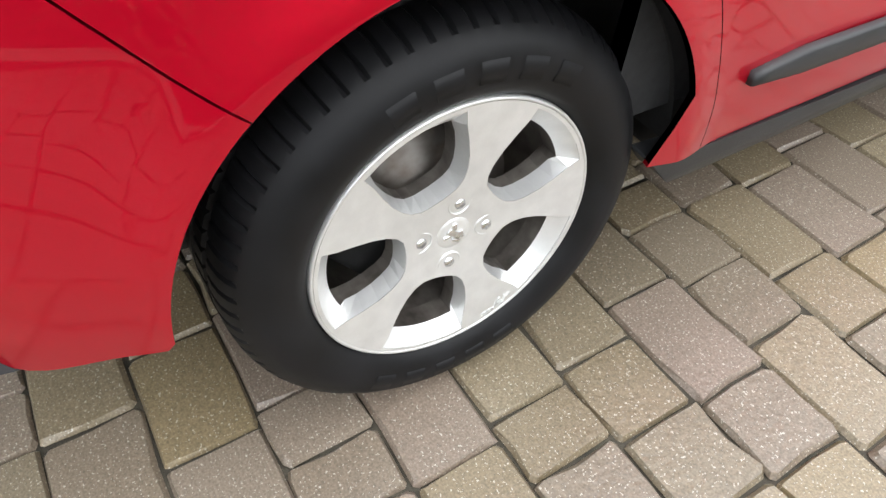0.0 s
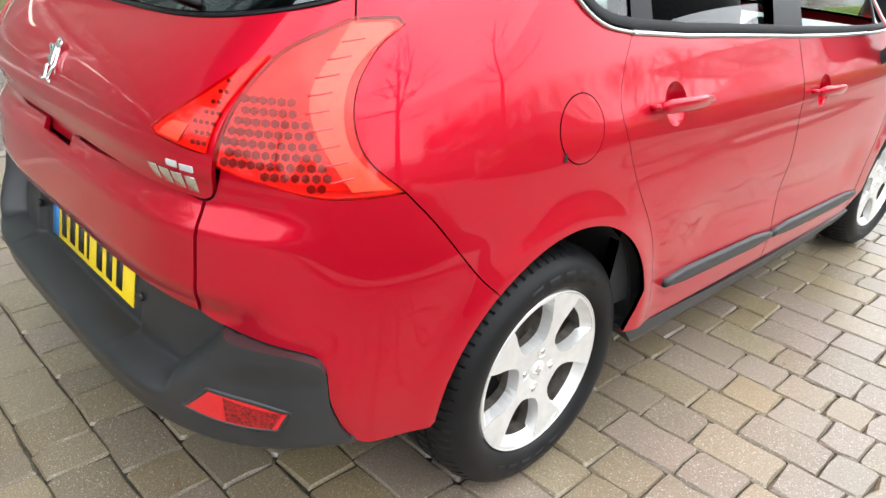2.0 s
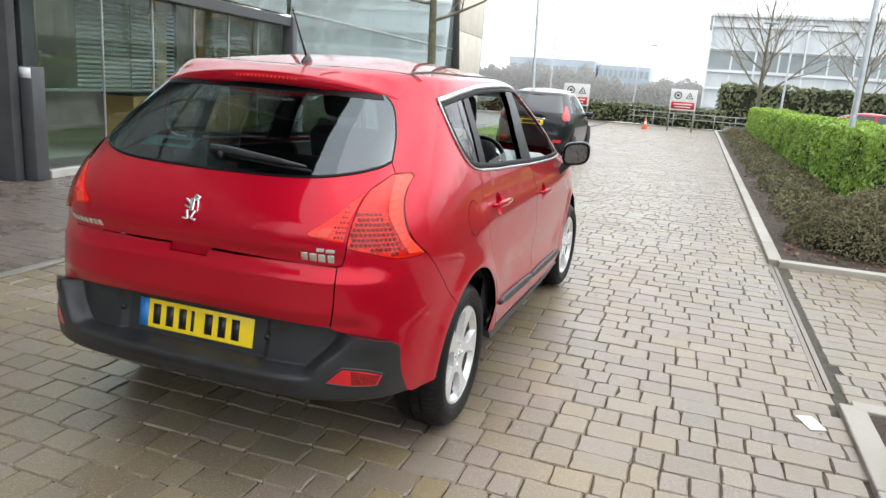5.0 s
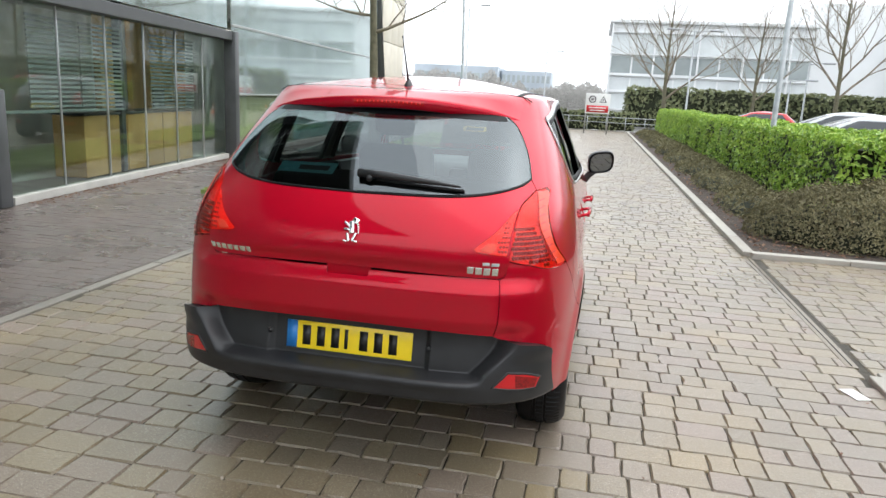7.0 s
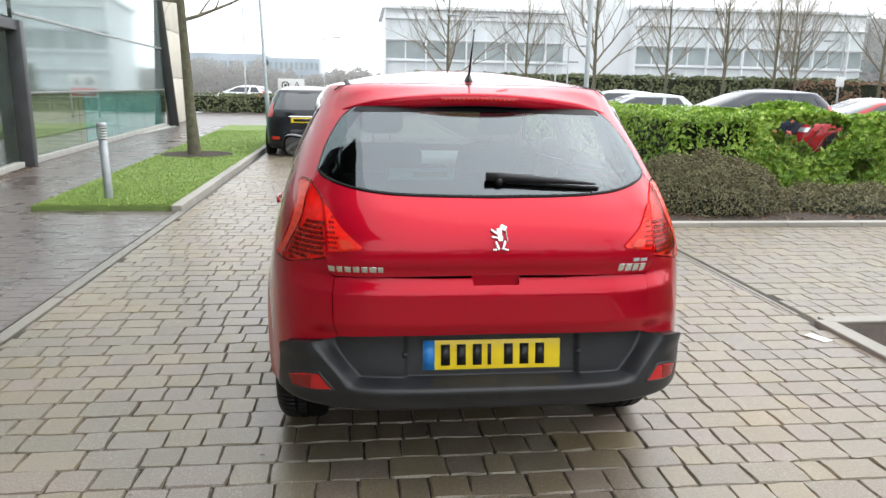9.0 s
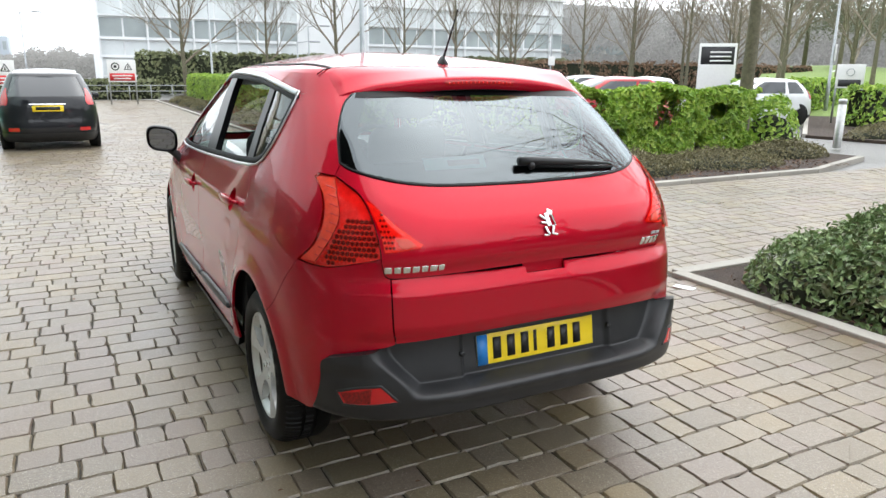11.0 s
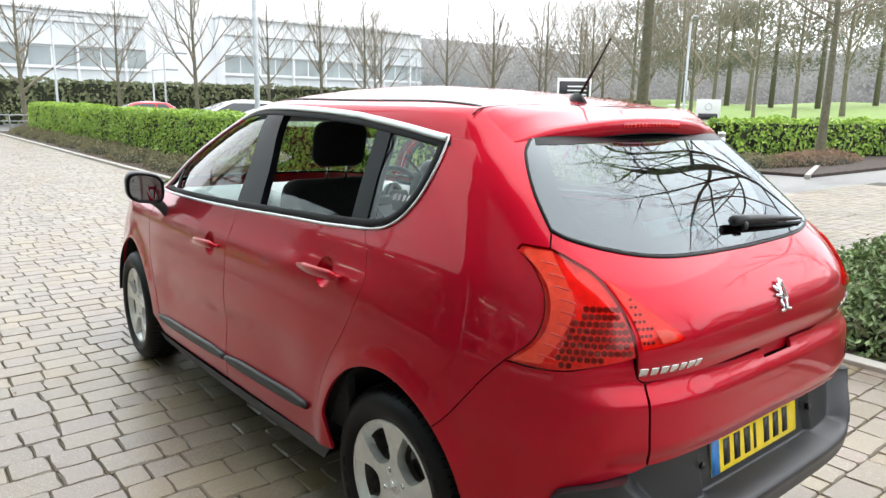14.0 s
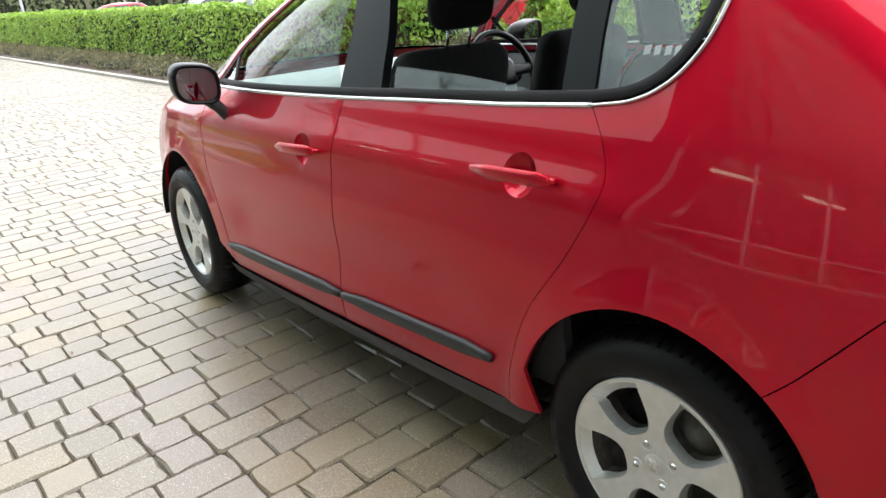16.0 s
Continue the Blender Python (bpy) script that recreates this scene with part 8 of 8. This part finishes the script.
parked_car("red_paint", (0.40, 0.015, 0.02), "red car at the far end of the forecourt", pose(-7.6, 46.0, -0.35, 0, 0, 75), 3.9, 1.7, 1.2)

# ---- posts, lamps and signs ----
GALV = mat("galvanised_steel", (0.36, 0.38, 0.39), 0.45, metal=0.6, vary=0.12, vscale=10)
STAINLESS = mat("brushed_stainless", (0.50, 0.50, 0.49), 0.35, metal=0.85, vary=0.1, vscale=20)
SIGNW = mat("white_sign_face", (0.76, 0.76, 0.75), 0.4, vary=0.03)
SIGNR = mat("red_sign_face", (0.55, 0.02, 0.025), 0.4)
SIGNK = mat("black_sign_ink", (0.02, 0.02, 0.022), 0.5)
ORANGE = mat("orange_cone", (0.75, 0.12, 0.02), 0.5)

bol = thing("bollard_light", "grey steel bollard light with a louvred head on the lawn", "bollard", m=pose(-3.70, 6.22, 0.05, 0, -1.2, 0))
bm = bmesh.new()
lathe(bm, [(0.052, 0.0), (0.052, 0.76), (0.045, 0.765)], 24, "z")
part("post", bm, GALV, bol)
for k in range(5):
    bm = bmesh.new()
    lathe(bm, [(0.030, 0.765 + 0.034 * k), (0.062, 0.77 + 0.034 * k), (0.062, 0.785 + 0.034 * k), (0.030, 0.795 + 0.034 * k)], 24, "z")
    part("louvre", bm, STAINLESS, bol)
bm = bmesh.new()
lathe(bm, [(0.062, 0.935), (0.062, 0.965), (0.05, 0.975), (0.0, 0.978)], 24, "z")
part("cap", bm, GALV, bol)
sb = thing("steel_bollard", "brushed stainless steel bollard at the roadside", "bollard", m=pose(13.4, 7.0, 0.0))
bm = bmesh.new()
lathe(bm, [(0.085, 0.0), (0.085, 0.92), (0.075, 0.925), (0.075, 0.945), (0.086, 0.95), (0.086, 1.03), (0.07, 1.05), (0.0, 1.055)], 28, "z")
part("post", bm, STAINLESS, sb)


def lamp_post(x, y, h, arms, label, panel=False, rz=0, lean=0.0):
    lp = thing("street_lamp", label, "lamp", "street lamps", pose(x, y, 0, 0, lean, rz))
    bm = bmesh.new()
    tube(bm, [(0, 0, 0), (0, 0, 1.2), (0, 0, 1.25), (0, 0, h)], [0.075, 0.075, 0.055, 0.045], 12)
    part("pole", bm, GALV, lp)
    for s in arms:
        bm = bmesh.new()
        tube(bm, [(0, 0, h - 0.05), (s * 0.5, 0, h + 0.03), (s * 0.9, 0, h + 0.05)], 0.025, 8)
        part("arm", bm, GALV, lp)
        bm = bmesh.new()
        box(bm, -0.32, 0.32, -0.11, 0.11, -0.05, 0.05, 0.03, Matrix.Translation((s * 1.1, 0, h + 0.05)))
        part("lamp_head", bm, GALV, lp)
    if panel:
        bm = bmesh.new()
        box(bm, -0.3, 0.3, -0.09, -0.07, 2.1, 2.75, 0.006)
        part("sign_panel", bm, SIGNW, lp, "blank white notice")
    return lp


lamp_post(4.36, 12.07, 8.5, (1, -1), "tall grey street lamp standing in the laurel hedge")
lamp_post(5.4, 35.5, 5.2, (1, -1), "twin-armed grey street lamp at the end of the car park", rz=10)
lamp_post(13.0, 43.5, 4.3, (1,), "single-armed grey street lamp by the dark hedge")
lamp_post(11.5, 41.0, 3.2, (1,), "low grey street lamp by the dark hedge")
lamp_post(31.5, 42.5, 5.0, (-1,), "single-armed grey street lamp with a notice", True)
lamp_post(26.0, 16.0, 5.2, (-1,), "single-armed grey street lamp with a white notice", True, 40)
lamp_post(-3.4, 20.2, 6.5, (), "plain grey pole beside the lawn", lean=-2.0)
lamp_post(-8.2, 47.0, 7.5, (1,), "single-armed grey street lamp beyond the drive")
lamp_post(-3.6, 60, 5.5, (1,), "single-armed grey street lamp beyond the drive")


def road_sign(x, y, rz, w, label, red=True, z0=0.75, h=0.95, header=False):
    s = thing("road_sign", label, "sign", "", pose(x, y, 0, 0, 0, rz))
    for e in (-1, 1):
        bm = bmesh.new()
        tube(bm, [(e * w * 0.46, 0.03, 0), (e * w * 0.46, 0.03, z0 + h)], 0.032, 8)
        part("leg", bm, GALV, s)
    bm = bmesh.new()
    box(bm, -w / 2, w / 2, -0.012, 0.012, z0, z0 + h, 0.008)
    part("panel", bm, SIGNW, s)
    if red:
        bm = bmesh.new()
        box(bm, -w * 0.44, w * 0.44, -0.018, -0.0135, z0 + 0.06, z0 + h * 0.40, 0)
        part("red_band", bm, SIGNR, s)
        for k, ww in ((0.0, 0.6), (0.12, 0.7)):
            bm = bmesh.new()
            box(bm, -w * ww / 2, w * ww / 2, -0.021, -0.0185, z0 + 0.13 + k, z0 + 0.18 + k)
            part("writing_bar", bm, SIGNW, s)
        bm = bmesh.new()
        lathe(bm, [(0.12, -0.016), (0.17, -0.016), (0.17, -0.013)], 28, "y")
        o = part("ring_mark", bm, SIGNK, s)
        o.matrix_basis = pose(-w * 0.22, 0, z0 + h * 0.70)
        bm = bmesh.new()
        box(bm, -0.06, 0.06, -0.016, -0.0135, -0.05, 0.05)
        o = part("number_bar", bm, SIGNK, s)
        o.matrix_basis = pose(-w * 0.22, 0, z0 + h * 0.70)
        bm = bmesh.new()
        vs_ = [bm.verts.new((a, -0.015, b)) for a, b in ((-0.17, -0.14), (0.17, -0.14), (0, 0.17), (-0.11, -0.11), (0.11, -0.11), (0, 0.11))]
        for i in range(3):
            j = (i + 1) % 3
            bm.faces.new((vs_[i], vs_[j], vs_[3 + j], vs_[3 + i]))
        box(bm, -0.02, 0.02, -0.0155, -0.0135, -0.09, 0.03)
        o = part("triangle_mark", bm, SIGNK, s)
        o.matrix_basis = pose(w * 0.22, 0, z0 + h * 0.70)
    elif header:
        bm = bmesh.new()
        box(bm, -w * 0.44, w * 0.44, -0.018, -0.0135, z0 + h * 0.56, z0 + h * 0.93)
        part("dark_header", bm, SIGNK, s)
        for k in range(3):
            bm = bmesh.new()
            box(bm, -w * 0.2, w * 0.36, -0.022, -0.0185, z0 + h * (0.62 + 0.09 * k), z0 + h * (0.65 + 0.09 * k))
            part("writing_bar", bm, SIGNW, s)
    else:
        bm = bmesh.new()
        box(bm, -w * 0.40, w * 0.40, -0.018, -0.0135, z0 + 0.05, z0 + h * 0.36)
        part("writing_bar", bm, SIGNK, s)
        bm = bmesh.new()
        lathe(bm, [(0.10, -0.016), (0.12, -0.016), (0.12, -0.013)], 24, "y")
        o = part("ring_mark", bm, GALV, s)
        o.matrix_basis = pose(0, 0, z0 + h * 0.66)
    return s


road_sign(0.95, 32.0, 0, 1.15, "white and red road sign on two grey legs", z0=0.95, h=0.95)
road_sign(-3.55, 29.6, 5, 1.15, "white and red road sign on two grey legs", z0=0.85, h=0.95)
road_sign(20.95, 11.85, -58, 0.80, "white notice board on two legs by the hedge", red=False, z0=1.15, h=0.75)
road_sign(36.3, 31.0, -45, 2.3, "large white and black estate sign", red=False, z0=0.5, h=3.0, header=True)
cone = thing("traffic_cone", "orange and white traffic cone at the end of the drive", "cone", m=pose(-0.55, 31.5, 0) @ Matrix.Diagonal((0.75, 0.75, 0.78, 1)))
bm = bmesh.new()
box(bm, -0.2, 0.2, -0.2, 0.2, 0, 0.04, 0.01)
part("cone_base", bm, ORANGE, cone)
bm = bmesh.new()
lathe(bm, [(0.14, 0.04), (0.10, 0.28)], 20, "z")
part("cone_body", bm, ORANGE, cone)
bm = bmesh.new()
lathe(bm, [(0.065, 0.48), (0.03, 0.70), (0.0, 0.71)], 20, "z")
part("cone_tip", bm, ORANGE, cone)
bm = bmesh.new()
lathe(bm, [(0.10, 0.28), (0.065, 0.48)], 20, "z")
part("white_band", bm, SIGNW, cone)
fence = thing("low_fence", "low grey rail fence at the end of the drive", "fence")
for k in range(7):
    bm = bmesh.new()
    tube(bm, [(0.0 + 0.5 * k * 2.0 - 1.5, 36.2, 0), (0.0 + 0.5 * k * 2.0 - 1.5, 36.2, 0.75)], 0.025, 8)
    part("post", bm, GALV, fence)
for z in (0.45, 0.73):
    bm = bmesh.new()
    tube(bm, [(-1.7, 36.2, z), (4.8, 36.2, z)], 0.02, 8)
    part("rail", bm, GALV, fence)
bm = bmesh.new()
box(bm, -0.042, 0.042, -0.075, 0.075, 0.0, 0.006, 0.002)
o = part("white_scrap", bm, SIGNW)
o.matrix_world = pose(2.43, 0.80, 0.003, 0, 0, 20)
tagged(o, "flat white scrap lying on the paving", "litter")
# dark drain strip across the side road's mouth
dr = thing("drain_channel", "narrow dark slot drain across the mouth of the side road", "drain", m=pose(2.575, 2.9, 0.0))
bm = bmesh.new()
box(bm, -0.035, 0.035, -1.62, 1.62, -0.02, 0.0035, 0.002)
part("channel_stone", bm, PAVER, dr)
bm = bmesh.new()
box(bm, -0.004, 0.004, -1.60, 1.60, -0.01, 0.0046)
part("slot", bm, LINER, dr)

# setts nearest the walk, each a piece of its own
for k, (x, y, hx_, hy_) in enumerate(NEAR):
    o = new("sett", paver_mesh([(0, 0, hx_, hy_)], 100 + k, "sett"))
    o.parent = road
    o.location = (x, y, 0)
